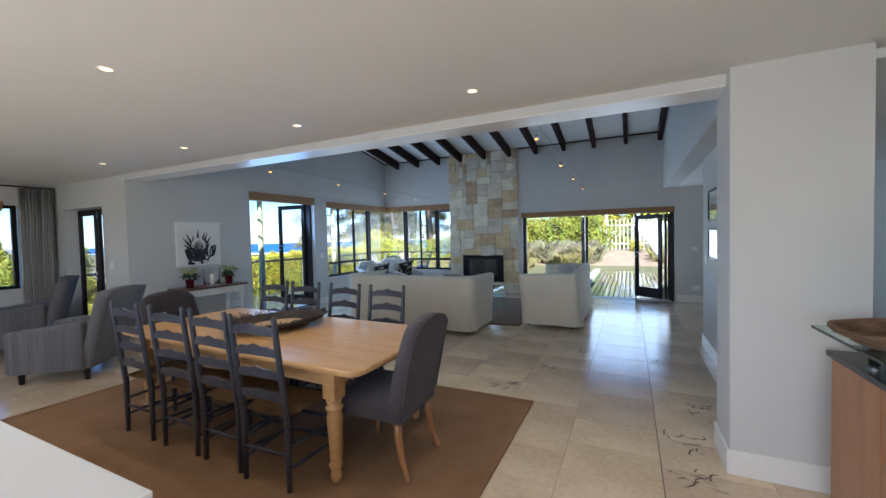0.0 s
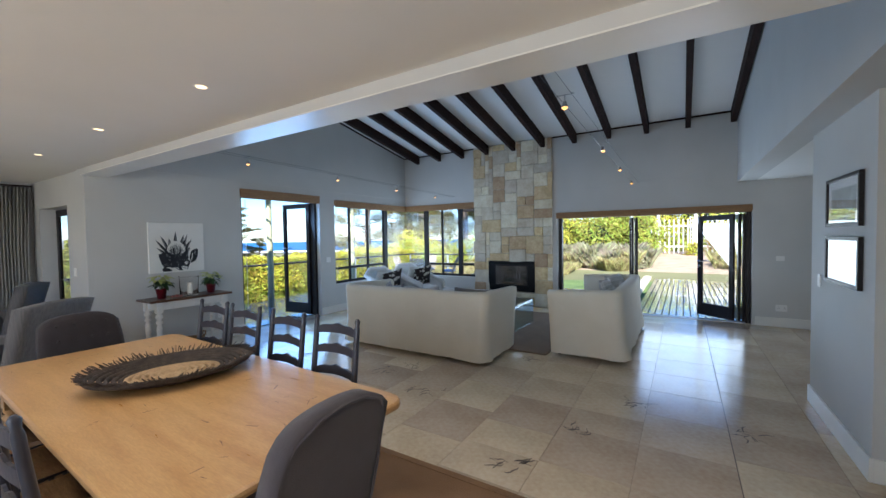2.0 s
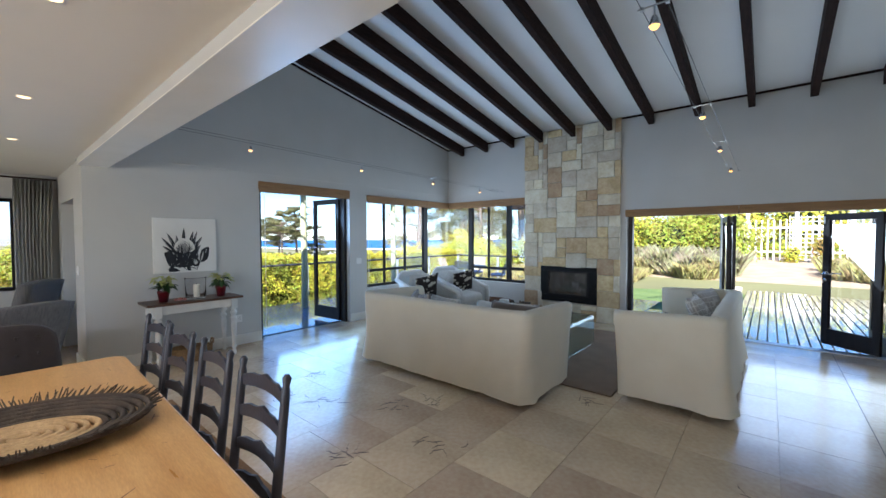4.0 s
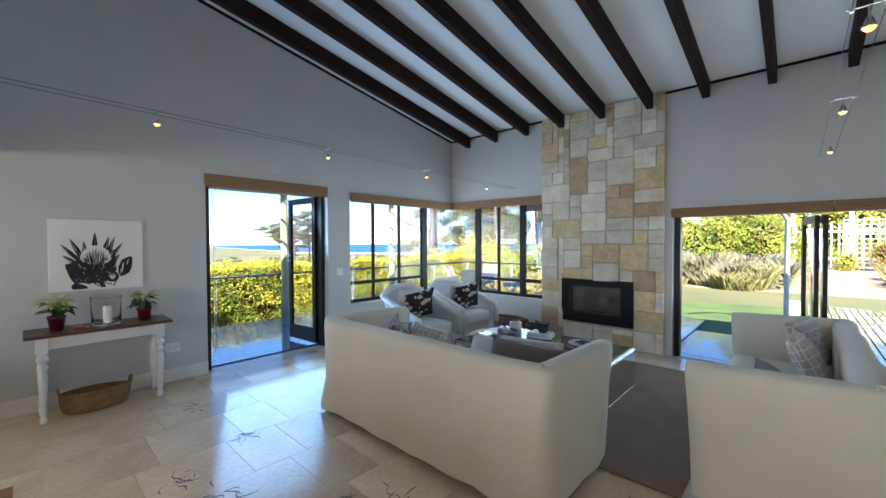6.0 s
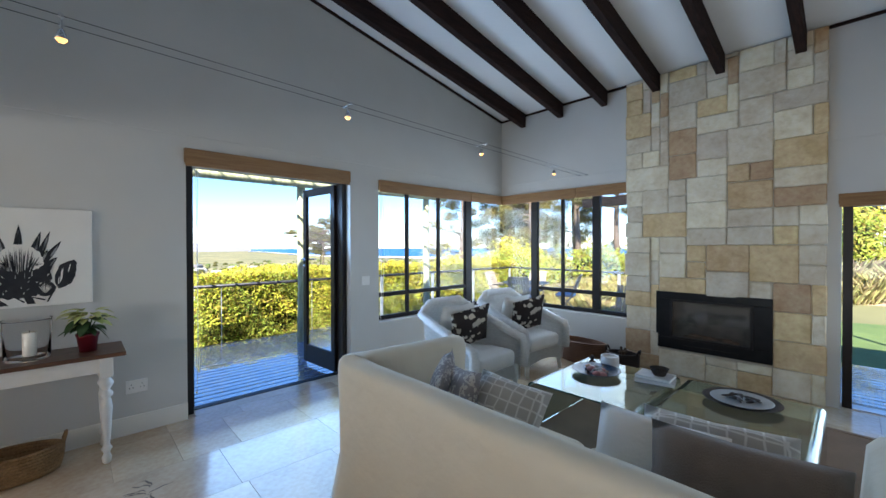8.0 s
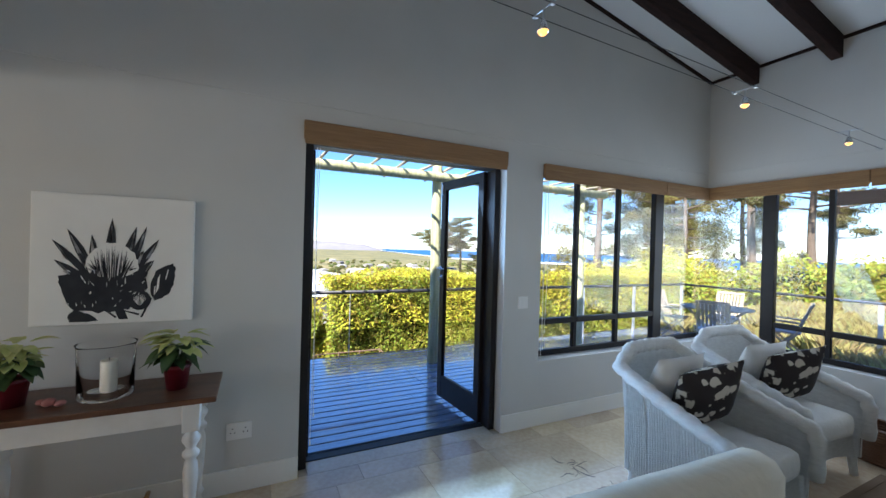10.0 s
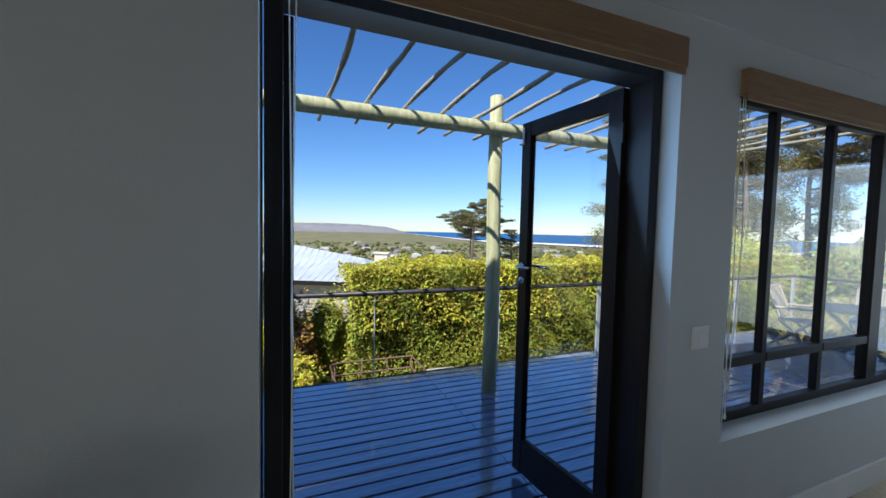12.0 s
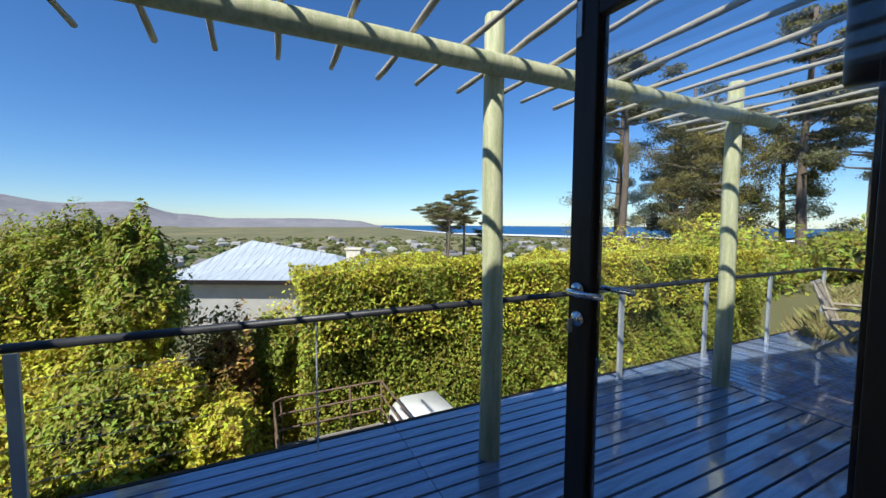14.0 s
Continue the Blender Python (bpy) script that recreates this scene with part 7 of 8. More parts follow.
pine(-17.5, 33.5, 14.5, 3.0, 1, 0.38)
pine(-22.5, 31.5, 12.2, 3.4, 2, 0.28)
pine(-23.5, 26.5, 13.0, 2.6, 3, 0.72)
pine(-16.5, 42.0, 13.5, 3.6, 4, 0.30)
pine(-27.0, 37.0, 11.5, 3.6, 5, 0.25)
pine(-11.0, 44.0, 13.5, 3.6, 6, 0.30)
pine(-50.0, 27.6, 10.0, 3.2, 7, 0.80, 0.5, 0.2)
pine(-51.5, 30.8, 12.2, 2.6, 8, 0.70, -0.2, 0.22)
pine(-53.0, 35.5, 8.4, 2.2, 9, 0.42)
pine(-54.0, 29.4, 9.6, 3.0, 10, 0.76, 0.3, 0.2)
pine(-5.0, 46.0, 12.0, 3.4, 12, 0.34)
pine(-31.0, 46.0, 11.0, 3.4, 13, 0.3)
GUM = "broad olive-brown tree with loose lumpy foliage"
for x, y, h, sp, seed in ((-27.5, 31.0, 9.5, 3.3, 21), (-22.8, 33.5, 11.0, 3.6, 22), (-19.6, 30.0, 8.6, 3.0, 23), (-25.0, 37.0, 10.5, 3.8, 24), (-20.5, 38.5, 11.0, 3.6, 25)):
    pine(x, y, h, sp, seed, 0.14, 0.0, 0.62, M_GUM, GUM)
pine(-30.2, 34.0, 15.5, 2.8, 26, 0.66, 0.1, 0.3)
pine(-15.2, 35.5, 12.5, 3.8, 27, 0.42, 0.0, 0.25)

# low bush over the slope beyond the lawn
r_b = np.random.default_rng(77)
n = 52000
x = r_b.uniform(-26.0, 6.0, n)
y = 23.0 + 24.0 * r_b.random(n)
z = np.array([ground_z(a, b) for a, b in zip(x, y)]) + 0.35 + 0.45 * np.sin(x * 1.1 + 2 * np.sin(y * 0.7)) * np.sin(y * 1.3 + 1.5 * np.sin(x * 0.6)) + 0.25 * np.sin(x * 2.9) * np.sin(y * 3.1) - 0.2 * r_b.random(n)
keep = ~((x > -6.5) & (y < 29.5))
leaf_stuff("slope_bush", np.stack([x, y, z], 1)[keep], np.tile((0.1, -0.2, 1.0), (int(keep.sum()), 1)), 0.13, M_HEDGE, "low green bush covering the slope beyond the garden", None, 0.7, 78)


# ---- west deck, pergola and rail ----
deck = tagged(new("deck"), "dark wet timber deck of narrow boards, the sky's blue sheen in their colour", kind="structure")
deck.matrix_world = pose(0, 0, -0.03)


def boards(parent, along, a0, a1, c0, c1, material, pitch=0.125, gap=0.02, step=4.2, seed=0):
    """Deck boards, sharing one mesh for each length; along is the axis they run."""
    rng = random.Random(seed)
    bm = B()
    w = pitch - gap
    ln = step - 0.004
    box(bm, *((-ln / 2, ln / 2, -w / 2, w / 2) if along == "x" else (-w / 2, w / 2, -ln / 2, ln / 2)), -0.032, 0.0, bev=0.003)
    me = mesh_of("deck_board", bm, material)
    nb = int((c1 - c0) / pitch)
    nl = max(1, int(round((a1 - a0) / step)))
    for i in range(nb):
        c = c0 + pitch * (i + 0.5)
        for k in range(nl):
            o = new("deck_board", me)
            o.parent = parent
            s = a0 + (k + 0.5) * (a1 - a0) / nl
            m = Matrix.Translation((s, c, rng.uniform(-0.0012, 0.0012)) if along == "x" else (c, s, rng.uniform(-0.0012, 0.0012)))
            sc = (a1 - a0) / nl / step
            o.matrix_local = m @ Matrix.Diagonal((sc, 1, 1, 1) if along == "x" else (1, sc, 1, 1))


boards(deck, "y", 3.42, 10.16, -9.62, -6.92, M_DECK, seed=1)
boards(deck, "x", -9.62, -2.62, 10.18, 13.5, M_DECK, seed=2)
bm = B()
for k in range(10):
    box(bm, -9.6, -6.95, 3.5 + k * 0.7, 3.55 + k * 0.7, -0.20, -0.036)
box(bm, -9.66, -9.625, 3.42, 13.52, -0.22, -0.002)
for yy in (4.0, 6.5, 9.0, 11.5, 13.3):
    box(bm, -9.55, -9.43, yy, yy + 0.12, -2.6, -0.20)
for k in range(5):
    box(bm, -9.6, -2.65, 10.3 + k * 0.75, 10.36 + k * 0.75, -0.20, -0.036)
part("joists", bm, M_DARKWOOD, deck)
gdeck = tagged(new("garden_deck"), "pale weathered timber deck outside the folding doors", kind="structure")
gdeck.matrix_world = pose(0, 0, -0.035)
boards(gdeck, "x", -2.60, -1.05, 10.18, 12.3, M_DECKP, step=1.55, seed=3)
boards(gdeck, "y", 10.18, 17.4, -1.03, 4.0, M_DECKP, seed=4)
bm = B()
box(bm, -2.6, 4.0, 10.2, 12.3, -0.3, -0.04)
box(bm, -1.0, 4.0, 12.3, 17.4, -0.3, -0.04)
part("under_frame", bm, M_DARKWOOD, gdeck)
bm = B()
box(bm, -7.5, -1.06, 12.32, 19.5, -0.2, -0.085)
lawn = structure("lawn", bm, M_LAWN, "short green lawn beside the garden deck")
bm = B()
box(bm, -9.0, 8.0, 19.52, 30.0, -0.2, 0.02)
for v in bm.verts:
    if v.co.z > 0 and v.co.y > 25:
        v.co.z = 0.45
structure("garden_bed", bm, M_SOIL, "dry sandy garden bed with low plants")

perg = thing("pergola", pose(0, 0, -0.03), "rustic pergola of treated poles and thin laths over the deck", "pergola")
for y, top in ((7.27, 3.03), (10.09, 3.05), (4.35, 3.03)):
    bm = B()
    tube(bm, [(-8.91, y, 0), (-8.905, y + 0.01, 1.0), (-8.915, y, 2.0), (-8.91, y, top - 0.01), (-8.91, y, top)], [0.076, 0.073, 0.071, 0.068, 0.062], 16)
    part("post", bm, M_POLE, perg, smooth=True)
bm = B()
tube(bm, [(-8.83, 3.5, 2.68), (-8.83, 5.5, 2.675), (-8.83, 8.0, 2.685), (-8.83, 10.6, 2.70)], [0.066, 0.069, 0.067, 0.064], 16)
part("beam", bm, M_POLE, perg, smooth=True)
rng = random.Random(21)
for k in range(21):
    y = 3.9 + 0.345 * k
    bm = B()
    ph = rng.uniform(0, 6)
    tube(bm, [(x, y + 0.018 * math.sin(x * 2.2 + ph) + rng.uniform(-0.004, 0.004), 2.775 + 0.012 * math.sin(x * 1.7 + ph) + (0.02 * (x + 8.83))) for x in [-6.94 - 0.19 * i for i in range(15)]], [0.019 + 0.003 * math.sin(i * 1.3 + ph) for i in range(15)], 8)
    part("lath", bm, M_LATH, perg, smooth=True)
bm = B()
box(bm, -6.945, -6.905, 3.5, 10.6, 2.70, 2.79, bev=0.004)
part("wall_plate", bm, M_POLE, perg)

rail = thing("deck_rail", pose(0, 0, -0.03), "steel deck rail with a dark handrail and thin wires", "railing")
bm = B()
tube(bm, [(-9.49, 3.45, 0.985), (-9.49, 14.0, 0.965)], 0.026, 14)
tube(bm, [(-9.49, 14.0, 0.965), (-5.4, 14.0, 0.965)], 0.026, 14)
part("handrail", bm, M_RAILD, rail, "dark round handrail", True)
for y in (4.62, 9.30, 10.80, 12.28, 13.9):
    bm = B()
    box(bm, -9.505, -9.475, y - 0.03, y + 0.03, -0.15, 0.95, bev=0.003)
    part("post", bm, M_GALV, rail)
for y in (6.18, 7.72):
    bm = B()
    tube(bm, [(-9.49, y, -0.02), (-9.49, y, 0.965)], 0.006, 8)
    part("rod", bm, M_GALV, rail)
for x in (-7.8, -6.3):
    bm = B()
    box(bm, x - 0.03, x + 0.03, 13.985, 14.015, -0.15, 0.95, bev=0.003)
    part("post", bm, M_GALV, rail)
for z in (0.22, 0.42, 0.62, 0.80):
    bm = B()
    tube(bm, [(-9.49, 3.5, z), (-9.49, 5.5, z)], 0.002, 4)
    part("wire", bm, M_STEEL, rail)

lamp = thing("wall_lamp", pose(-6.90, 7.02, 2.02), "cylindrical dark outdoor wall lamp beside the door", "lamp")
bm = B()
lathe(bm, [(0.048, -0.11), (0.052, -0.10), (0.052, 0.10), (0.048, 0.11)], 22, (-0.13, 0, 0.03))
part("shade", bm, M_BLACK, lamp, smooth=True)
block("bracket", lamp, M_BLACK, -0.10, -0.002, -0.03, 0.03, -0.05, 0.05, bev=0.004)


# ---- patio furniture ----
def folding_chair(m, pad):
    c = thing("folding_chair", m, "silvered teak folding garden chair" + (" with a pale seat pad" if pad else ""), "chair", "patio chairs")
    for s in (-1, 1):
        bm = B()
        tube(bm, [(s * 0.22, 0.28, 0.0), (s * 0.22, -0.10, 0.42), (s * 0.22, -0.28, 0.92)], 0.017, 6)
        part("back_leg", bm, M_TEAK, c)
        bm = B()
        tube(bm, [(s * 0.19, -0.26, 0.0), (s * 0.19, 0.22, 0.44)], 0.016, 6)
        part("front_leg", bm, M_TEAK, c)
        bm = B()
        tube(bm, [(s * 0.245, -0.17, 0.62), (s * 0.245, 0.26, 0.64)], 0.018, 6)
        part("arm", bm, M_TEAK, c)
    for k in range(7):
        block("seat_slat", c, M_TEAK, -0.20, 0.20, -0.16 + 0.058 * k, -0.115 + 0.058 * k, 0.425, 0.442)
    for k in range(8):
        x = -0.185 + 0.053 * k
        bm = B()
        box(bm, x - 0.018, x + 0.018, -0.007, 0.007, 0.0, 0.44)
        part("back_slat", bm, M_TEAK, c, at=pose(0, -0.135, 0.47, 20))
    bm = B()
    box(bm, -0.22, 0.22, -0.012, 0.012, 0.0, 0.05, bev=0.006)
    part("top_rail", bm, M_TEAK, c, at=pose(0, -0.29, 0.89, 20))
    if pad:
        bm = B()
        slab(bm, 0.42, 0.42, 0.05, 0.04, puff=0.01, at=(0, 0.04, 0.443))
        part("seat_pad", bm, M_CUSHB, c, "pale blue seat pad", True)
    return c


for x, y, a, pad in ((-8.75, 12.45, -80, False), (-8.2, 13.25, 190, True), (-7.05, 12.9, 110, True), (-7.55, 11.75, 20, True)):
    folding_chair(pose(x, y, -0.03, 0, 0, a), pad)
pt = thing("patio_table", pose(-7.95, 12.5, -0.03), "round silvered teak garden table on crossed legs", "table")
bm = B()
for k in range(9):
    y = -0.48 + 0.12 * k
    w = math.sqrt(max(0.01, 0.54 ** 2 - y * y))
    box(bm, -w, w, y - 0.056, y + 0.056, 0.70, 0.725, bev=0.003)
part("tabletop", bm, M_TEAK, pt)
for s in (-1, 1):
    bm = B()
    tube(bm, [(-0.42 * s, -0.28, 0.0), (0.36 * s, -0.28, 0.70)], 0.024, 6)
    part("leg", bm, M_TEAK, pt)
    bm = B()
    tube(bm, [(-0.42 * s, 0.28, 0.0), (0.36 * s, 0.28, 0.70)], 0.024, 6)
    part("leg", bm, M_TEAK, pt)
lg = thing("sun_lounger", pose(-4.85, 11.15, -0.03, 0, 0, 4), "pale slatted garden lounge chair outside the window", "chair")
for k in range(12):
    x = -0.33 + 0.06 * k
    bm = B()
    box(bm, x - 0.022, x + 0.022, -0.008, 0.008, 0.0, 0.62)
    part("back_slat", bm, M_TEAK, lg, at=pose(0, -0.02, 0.34, -14))
for s in (-1, 1):
    for y in (-0.05, 0.62):
        block("leg", lg, M_TEAK, s * 0.34 - 0.025, s * 0.34 + 0.025, y - 0.025, y + 0.025, 0.0, 0.38)
    block("arm", lg, M_TEAK, s * 0.37 - 0.035, s * 0.37 + 0.035, -0.08, 0.68, 0.56, 0.585, bev=0.006)
for k in range(9):
    block("seat_slat", lg, M_TEAK, -0.34, 0.34, 0.02 + 0.07 * k, 0.07 + 0.07 * k, 0.36, 0.38)
um = thing("veranda_post", pose(-5.25, 12.3, -0.03), "dark steel post and eave beam of the side veranda", "post")
block("post", um, M_BLACK, -0.05, 0.05, -0.05, 0.05, 0.0, 2.42, bev=0.004)
block("eave_beam", um, M_BLACK, -1.1, 2.6, -0.07, 0.07, 2.42, 2.60, bev=0.006)

# ---- pick-up truck on the drive below the deck ----
tk = thing("pickup_truck", pose(-11.08, 6.05, ground_z(-11.1, 6.5)) @ Matrix.Diagonal((0.85, 0.74, 0.9, 1)), "white pick-up truck with a rusty pipe frame over its load bed", "truck")
bm = B()
for b in ((-0.78, -0.74, -0.1, 1.75, 0.75, 1.28), (0.74, 0.78, -0.1, 1.75, 0.75, 1.28), (-0.78, 0.78, -0.13, -0.09, 0.75, 1.28), (-0.74, 0.74, 1.71, 1.75, 0.75, 1.28), (-0.74, 0.74, -0.09, 1.71, 0.72, 0.76)):
    box(bm, *b, bev=0.008)
for y in [0.1 + 0.3 * k for k in range(6)]:
    box(bm, 0.782, 0.80, y, y + 0.05, 0.78, 1.24)
part("load_bed", bm, M_BED, tk, "worn grey load bed")
for z in (1.5, 1.72, 1.94):
    bm = B()
    tube(bm, [(0.76, 1.73, z), (0.76, 0.0, z), (0.74, -0.10, z), (0.66, -0.12, z), (-0.66, -0.12, z), (-0.76, 0.0, z), (-0.76, 1.73, z), (0.76, 1.73, z)], 0.017, 8)
    part("frame_rail", bm, M_RUST, tk, smooth=True)
for x, y in ((0.76, 0.0), (0.76, 0.58), (0.76, 1.15), (0.76, 1.73), (-0.76, 0.0), (-0.76, 0.58), (-0.76, 1.15), (-0.76, 1.73), (0.3, -0.12), (-0.3, -0.12)):
    bm = B()
    tube(bm, [(x, y, 1.26), (x, y, 1.95)], 0.017, 8)
    part("frame_post", bm, M_RUST, tk, smooth=True)
bm = B()
prof = [(1.82, 0.55), (1.82, 1.1), (1.86, 1.55), (2.05, 1.70), (2.75, 1.69), (3.25, 1.15), (4.25, 1.05), (4.4, 0.9), (4.42, 0.5)]
rows_c = []
for s in (-1, -0.94, 0.94, 1):
    rows_c.append([bm.verts.new((s * (0.80 if z < 1.2 else 0.80 - 0.28 * (z - 1.15)), y, z - (0.05 if abs(s) == 1 and z > 1.0 else 0))) for y, z in prof])
for a, b in zip(rows_c, rows_c[1:]):
    for k in range(len(prof) - 1):
        bm.faces.new((a[k], a[k + 1], b[k + 1], b[k]))
bm.faces.new(rows_c[0])
bm.faces.new(rows_c[-1][::-1])
bmesh.ops.bevel(bm, geom=bm.edges[:], offset=0.03, segments=2, affect="EDGES", clamp_overlap=True)
cabp = part("cab", bm, M_VAN, tk, "white painted cab", True)
block("rear_window", cabp, M_BLACK, -0.55, 0.55, 1.815, 1.845, 1.18, 1.48, bev=0.005)
bm = B()
vs = [bm.verts.new(p) for p in ((-0.6, 2.80, 1.66), (0.6, 2.80, 1.66), (0.68, 3.24, 1.19), (-0.68, 3.24, 1.19))]
bm.faces.new(vs)
bmesh.ops.solidify(bm, geom=bm.faces[:], thickness=-0.012)
part("windscreen", bm, M_BLACK, cabp)
for s in (-1, 1):
    bm = B()
    vs = [bm.verts.new((s * q, y, z)) for q, y, z in ((0.695, 2.0, 1.60), (0.70, 2.70, 1.60), (0.80, 3.10, 1.20), (0.815, 2.0, 1.20))]
    bm.faces.new(vs)
    bmesh.ops.solidify(bm, geom=bm.faces[:], thickness=0.012)
    part("side_window", bm, M_BLACK, cabp)
    for y in (0.75, 3.75):
        bm = B()
        tube(bm, [(s * 0.80, y, 0.31), (s * 0.60, y, 0.31)], 0.31, 24)
        w = part("wheel", bm, M_RUBBER, tk, smooth=False)
        bm = B()
        tube(bm, [(s * 0.808, y, 0.31), (s * 0.75, y, 0.31)], 0.19, 20)
        part("rim", bm, M_STEEL, w)
block("chassis", tk, M_BLACK, -0.5, 0.5, 0.0, 4.2, 0.42, 0.72)

# ---- neighbour's house ----
nh = thing("neighbour_house", pose(-38.0, 8.4, -2.05, 0, 0, 63.6), "pale neighbouring house, shade put into its grey walls, with a hipped metal roof", "house")
# walls carry their shade in the plaster colour
bm = B()
box(bm, -5.2, 4.2, -4.2, 4.0, -6.5, 0.0)
part("wall", bm, M_PLASTER, nh)
bm = B()
e = [(-6.4, -5.0, 0.0), (5.2, -5.0, 0.0), (5.2, 5.0, 0.0), (-6.4, 5.0, 0.0)]
lo = [bm.verts.new((x, y, z - 0.22)) for x, y, z in e]
hi = [bm.verts.new(p) for p in e]
r1, r2 = bm.verts.new((-3.2, 0.2, 2.25)), bm.verts.new((3.2, 0.2, 1.2))
for k in range(4):
    bm.faces.new((lo[k], lo[(k + 1) % 4], hi[(k + 1) % 4], hi[k]))
bm.faces.new((hi[0], hi[1], r2, r1))
bm.faces.new((hi[1], hi[2], r2))
bm.faces.new((hi[2], hi[3], r1, r2))
bm.faces.new((hi[3], hi[0], r1))
bm.faces.new(lo[::-1])
rf = part("roof", bm, M_ROOF, nh, "pale metal hipped roof")
for k in range(22):
    x = -6.2 + 0.52 * k
    bm = B()
    top = min(1.0, (x + 6.4) / 3.2 if x < -3.2 else (1.0 if x < 3.2 else (5.2 - x) / 2.0))
    rise = 2.25 - 1.05 * min(1.0, max(0.0, (x + 3.2) / 6.4))
    if top < 0.06:
        bm.free()
        continue
    tube(bm, [(x, -5.0, 0.012), (x, -5.0 + 5.2 * top, 0.012 + rise * top)], 0.016, 4)
    part("roof_rib", bm, M_ROOF, rf)
block("gutter", rf, M_DARKWOOD, -6.42, 5.22, -5.09, -5.005, -0.30, -0.02, bev=0.01, label="dark eaves gutter")
bm = B()
box(bm, 3.9, 5.0, 0.6, 1.5, -0.2, 1.55, bev=0.03)
box(bm, 3.8, 5.1, 0.5, 1.6, 1.55, 1.68, bev=0.02)
part("chimney", bm, M_STONE, rf, "plastered chimney")
for x, z0, z1, w in ((-3.0, -5.2, -3.6, 1.0), (2.6, -4.6, -2.9, 0.5), (0.0, -5.2, -3.6, 0.7)):
    wn_ = block("window", nh, M_BLACK, x - w, x + w, -4.24, -4.19, z0, z1, bev=0.01)
    block("window_sill", wn_, M_PLASTIC, x - w - 0.1, x + w + 0.1, -4.32, -4.2, z0 - 0.1, z0 - 0.01, bev=0.01)
bm = B()
box(bm, 1.6, 4.4, -6.2, -4.3, -4.7, -4.5, bev=0.01)
for k in range(14):
    box(bm, 1.65 + 0.2 * k, 1.72 + 0.2 * k, -6.18, -6.12, -4.5, -3.55)
box(bm, 1.6, 4.4, -6.2, -6.1, -3.55, -3.47)
part("balcony", bm, M_PLASTIC, nh, "white slatted balcony")

# ---- garden fence with trellis ----
fn = thing("picket_fence", pose(0, 28.0, 0.42), "tall white picket fence with square posts across the garden", "fence")
bm = B()
box(bm, -0.03, 0.03, -0.012, 0.012, 0.0, 1.98)
pk = mesh_of("picket", bm, M_FENCE)
for k in range(56):
    o = new("picket", pk)
    o.parent = fn
    o.matrix_local = pose(-3.2 + 0.235 * k, 0, 0.0)
for k in range(8):
    x = -3.3 + 1.88 * k
    block("post", fn, M_FENCE, x - 0.075, x + 0.075, -0.075, 0.075, -0.3, 2.45, bev=0.008)
for z in (0.35, 1.55):
    block("fence_rail", fn, M_FENCE, -3.3, 9.9, 0.015, 0.06, z, z + 0.09)
tr = thing("trellis", pose(0.9, 27.4, 0.42), "white square trellis panel in front of the fence", "trellis")
for k in range(8):
    block("upright", tr, M_FENCE, -0.72 + 0.2 * k, -0.69 + 0.2 * k, -0.01, 0.01, 0.0, 2.15)
for k in range(11):
    block("cross_slat", tr, M_FENCE, -0.74, 0.74, -0.028, -0.011, 0.05 + 0.2 * k, 0.08 + 0.2 * k)
shrub("climber", [((1.3, 27.2, 1.1), (0.35, 0.15, 0.5)), ((0.3, 27.2, 0.7), (0.4, 0.2, 0.45))], 700, 0.05, [M_REDLEAF, M_HEDGEY], "red and green climber on the trellis", "shrub", 33, False)
dp = thing("downpipe", pose(-1.35, 13.2, -0.08), "white rainwater downpipe at the wing's corner", "pipe")
bm = B()
tube(bm, [(0, 0.2, 0.02), (0, 0.05, 0.08), (0, 0, 0.2), (0, 0, 2.1), (-0.15, -0.3, 2.35), (-0.5, -0.9, 2.45)], 0.04, 10)
part("pipe", bm, M_FENCE, dp, smooth=True)
kb = thing("garden_edging", pose(-1.25, 13.0, -0.09), "row of pale stone edging blocks along the deck", "edging")
for k in range(9):
    block("stone", kb, M_PALE, -0.12, 0.10, k * 0.5, k * 0.5 + 0.44, 0.0, 0.14, bev=0.02)


# ---- floor tiles ----
rng = random.Random(30)
cols = []
x = 0.155
while x < 3.2:
    cols.append((x, x + 0.60))
    x += 0.60
x = 0.155
while x > -6.6:
    cols.append((x - 0.60, x))
    x -= 0.60
shared = {}
rest = B()
pieces = []
for c0, c1 in cols:
    y = -2.8 - rng.random() * 0.5
    while y < YF:
        ln = rng.choice((0.4, 0.6, 0.6, 0.8))
        a, b = max(y, -2.8), min(y + ln, YF + 0.1)
        y += ln
        if b - a < 0.1:
            continue
        x1 = min(c1, 3.2)
        x0 = max(c0, XL)
        near = -2.6 < (x0 + x1) / 2 < 0.9 and 2.6 < (a + b) / 2 or (x0 + x1) / 2 < -2.4 and 3.4 < (a + b) / 2 < 6.2 or (x0 + x1) / 2 < -4.4 and 6 < (a + b) / 2 < 8
        pieces.append((x0, x1, a, b, near))
tiles_made = 0
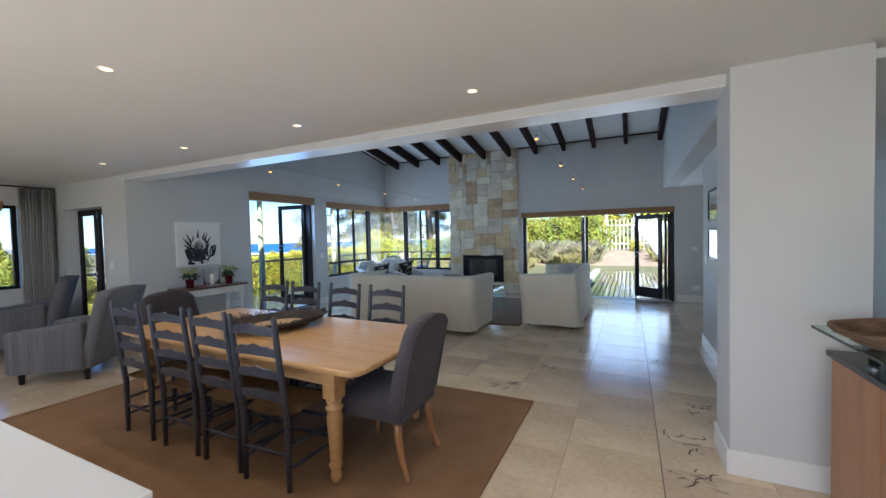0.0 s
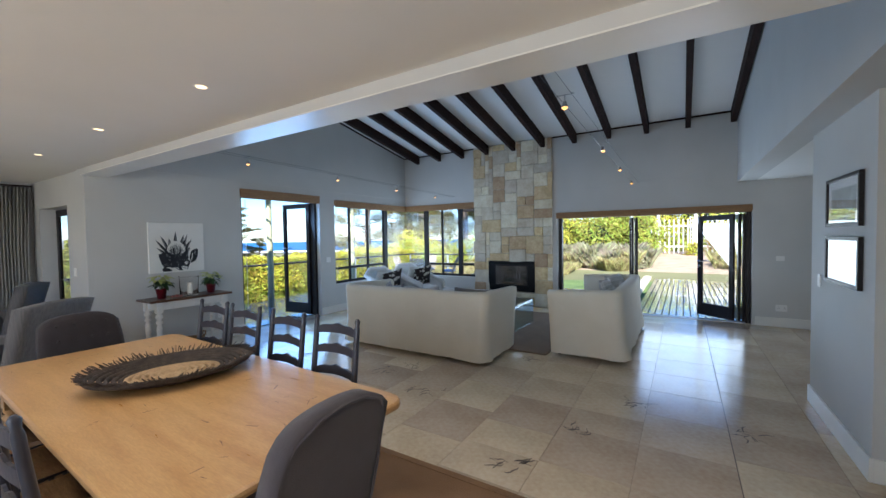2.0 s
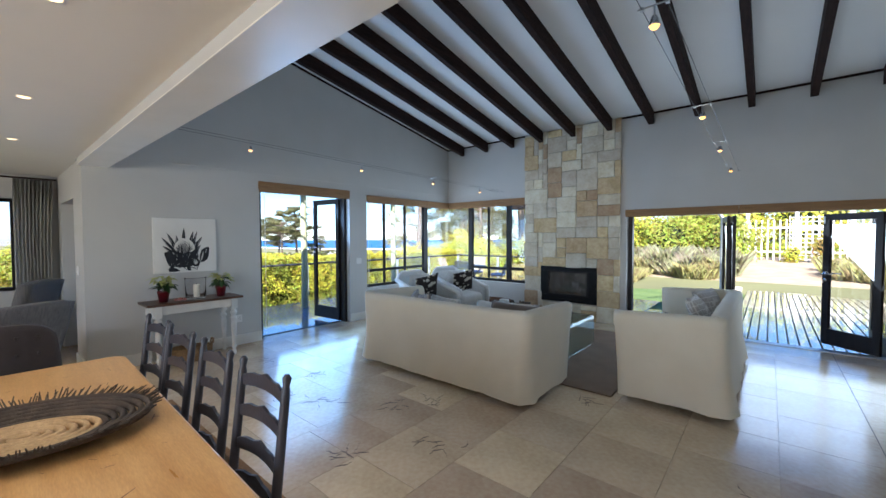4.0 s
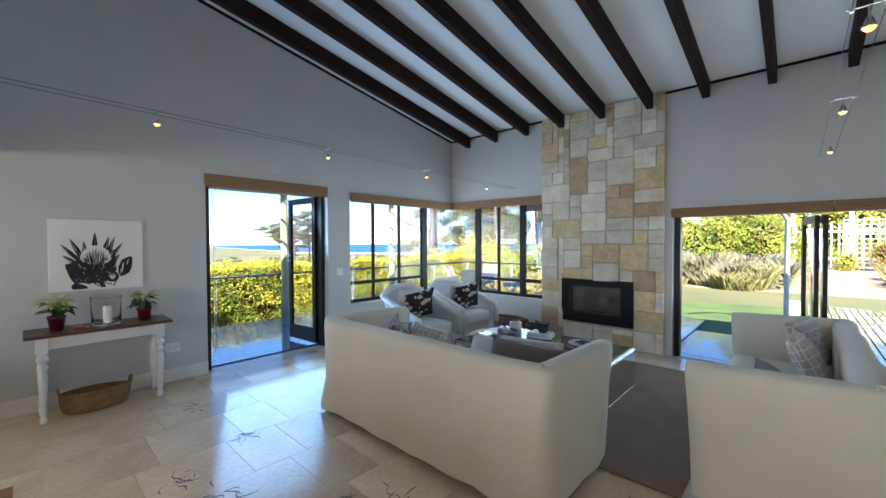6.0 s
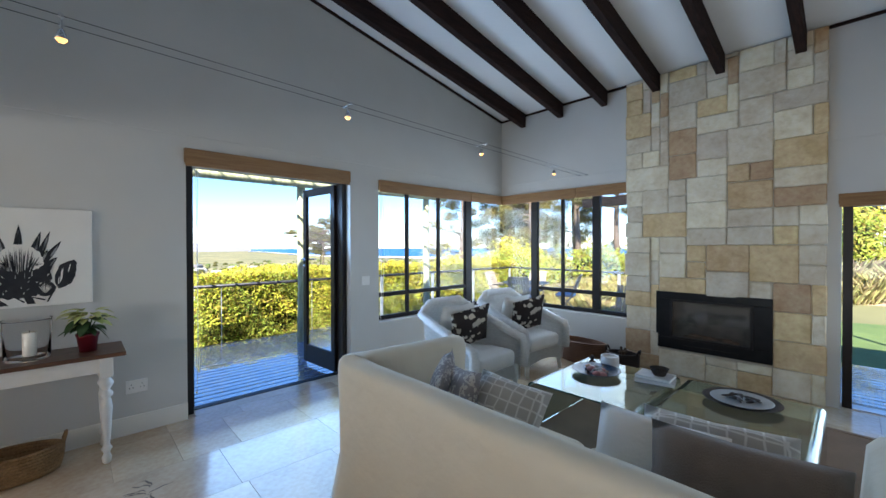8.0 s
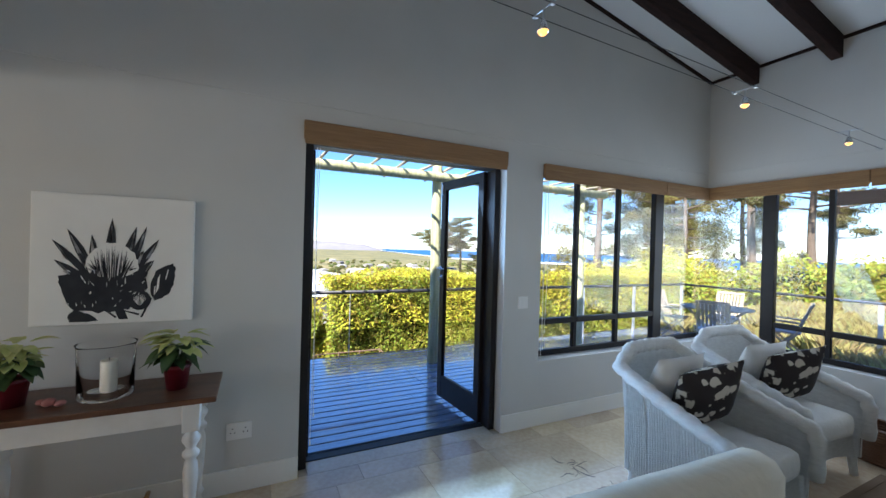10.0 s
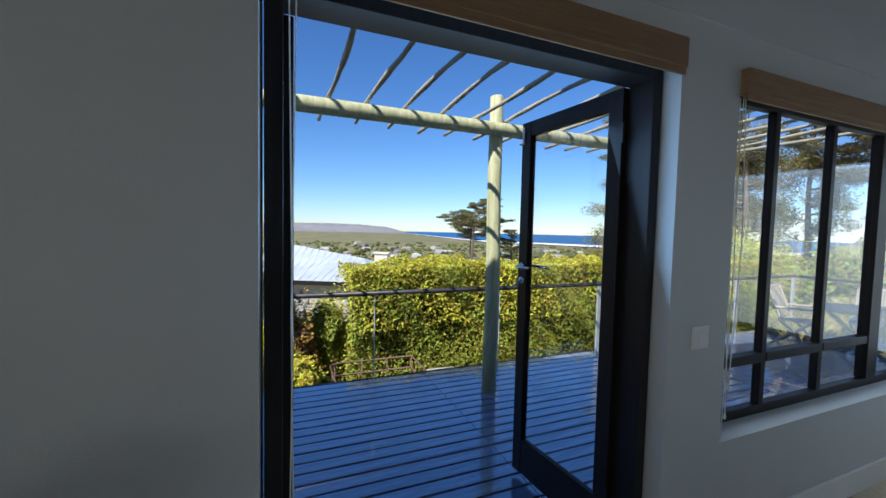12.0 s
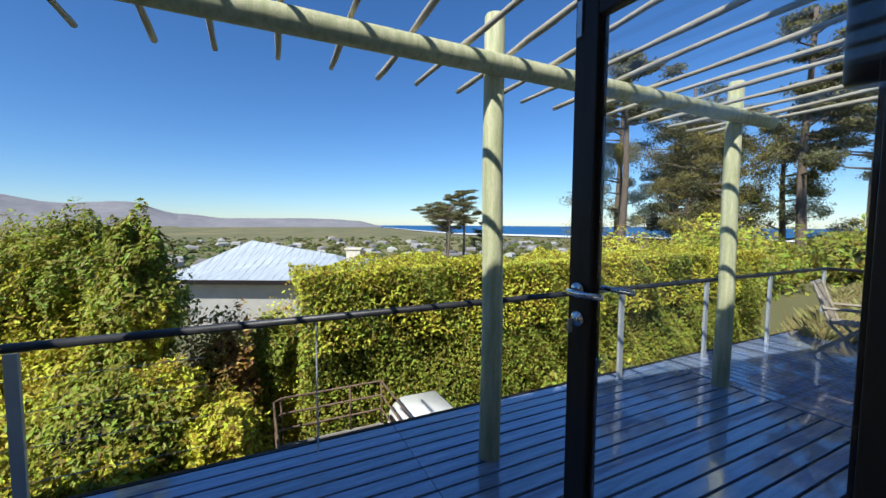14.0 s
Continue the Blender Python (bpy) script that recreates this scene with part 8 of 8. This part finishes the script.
for x0, x1, a, b, near in pieces:
    w, d = x1 - x0 - 0.0022, b - a - 0.0022
    if near and tiles_made < 300:
        key = (round(w, 3), round(d, 3))
        if key not in shared:
            bm = B()
            box(bm, -w / 2, w / 2, -d / 2, d / 2, -0.012, 0.0)
            bmesh.ops.bevel(bm, geom=[e for e in bm.edges if all(v.co.z > -0.001 for v in e.verts)], offset=0.0005, segments=1, affect="EDGES")
            shared[key] = mesh_of("tile", bm, M_TRAV)
        o = new("tile", shared[key])
        o.parent = floor_base
        o.location = ((x0 + x1) / 2, (a + b) / 2, 0.0)
        tiles_made += 1
    else:
        box(rest, x0 + 0.0011, x1 - 0.0011, a + 0.0011, b - 0.0011, -0.012, 0.0)
M_TRAV2 = mat("travertine_far", (0.75, 0.605, 0.43), (0.58, 0.445, 0.30), 0.17, spec=0.6, scale=1.6, bump=0.03, bscale=25, rvar=0.05, fine=0.25)
random_tint(M_TRAV2, 0.17, 0.008, "island")
o = part("far_tiles", rest, M_TRAV2, floor_base)
o["kind"] = "stuff"
bm = B()
box(bm, -8.9, XL - 0.003, -2.8, 3.16, -0.012, 0.0)
part("wing_floor", bm, M_TRAV2, floor_base)
bm = B()
box(bm, -6.818, XL - 0.003, 5.28, 6.84, -0.012, 0.0)
part("door_sill_tile", bm, M_TRAV2, floor_base)
# long movement joint
bm = B()
box(bm, 0.1518, 0.1582, -2.8, YF, -0.004, 0.0008)
part("movement_joint", bm, M_PIT, floor_base)
# dark veins and pits in the stone
for cx, cy, s, k0 in ((-2.5, 4.67, 0.16, 1), (-3.9, 4.55, 0.14, 2), (0.32, 3.35, 0.14, 3), (-0.9, 4.6, 0.10, 4), (0.45, 4.0, 0.10, 5), (-3.3, 4.95, 0.10, 6), (-3.05, 5.3, 0.10, 7), (-1.9, 6.2, 0.10, 8), (-2.9, 4.15, 0.08, 9), (0.36, 2.85, 0.12, 10), (-4.6, 4.9, 0.08, 11), (-0.5, 5.4, 0.08, 12), (-6.0, 7.1, 0.10, 13), (-1.2, 3.9, 0.07, 14), (-5.6, 7.2, 0.05, 15), (-4.3, 4.35, 0.07, 16), (-5.55, 4.8, 0.06, 17), (0.3, 5.2, 0.07, 18)):
    r = random.Random(k0)
    bm = B()
    for q in range(9):
        x, y, a = cx + r.uniform(-s, s), cy + r.uniform(-s, s) * 0.6, r.uniform(0, 6.28)
        pts = []
        for i in range(7):
            a += r.uniform(-0.8, 0.8)
            x += 0.022 * math.cos(a)
            y += 0.022 * math.sin(a)
            pts.append((x, y))
        prev = None
        for i, (px, py) in enumerate(pts):
            w = 0.0045 * math.sin(math.pi * (i + 0.6) / 7.2) + 0.001
            row = [bm.verts.new((px - w, py + w, 0.0007)), bm.verts.new((px + w, py - w, 0.0007))]
            if prev:
                bm.faces.new((prev[0], prev[1], row[1], row[0]))
            prev = row
    part("vein", bm, M_PIT, floor_base)

# ---- daylight through the openings ----
def daylight(name, m, w, h, power, color=(0.78, 0.88, 1.0)):
    l = new(name, bpy.data.lights.new(name, "AREA"))
    l.data.shape, l.data.size, l.data.size_y, l.data.energy, l.data.color = "RECTANGLE", w, h, power, color
    l.matrix_world = m
    return l


daylight("folding_door_daylight", look((-0.82, 10.10, 1.02), (-0.82, 8.9, 1.75)), 3.1, 1.8, 17, (0.74, 0.87, 1.0))
daylight("french_door_daylight", look((-6.62, 6.06, 1.2), (-5.6, 6.06, 1.55)), 1.5, 2.1, 17, (0.32, 0.59, 1.0))
daylight("corner_window_daylight", look((-6.74, 8.6, 1.5), (0, 8.6, 1.5)), 2.3, 1.6, 8, (0.66, 0.82, 1.0))
daylight("corner_window_daylight", look((-5.6, 9.97, 1.5), (-5.6, 0, 1.5)), 2.1, 1.6, 8, (0.66, 0.82, 1.0))
# fill lamp added in the assumed kitchen window to brighten the dining side
daylight("kitchen_fill_daylight", look((-1.9, -2.86, 1.6), (-1.9, 6, 1.5)), 6.4, 1.25, 50, (1.0, 0.975, 0.94))
# ---- the lit downlights ----
for x, y in ((-1.0, 2.61), (-2.65, 2.61), (-4.28, 2.61), (-2.72, 1.26), (0.6, 1.26)):
    s = new("downlight_beam", bpy.data.lights.new("downlight_beam", "SPOT"))
    s.data.energy, s.data.color, s.data.spot_size, s.data.spot_blend, s.data.shadow_soft_size = 13, (1.0, 0.87, 0.72), radians(115), 0.8, 0.04
    s.location = (x, y, CEIL - 0.02)
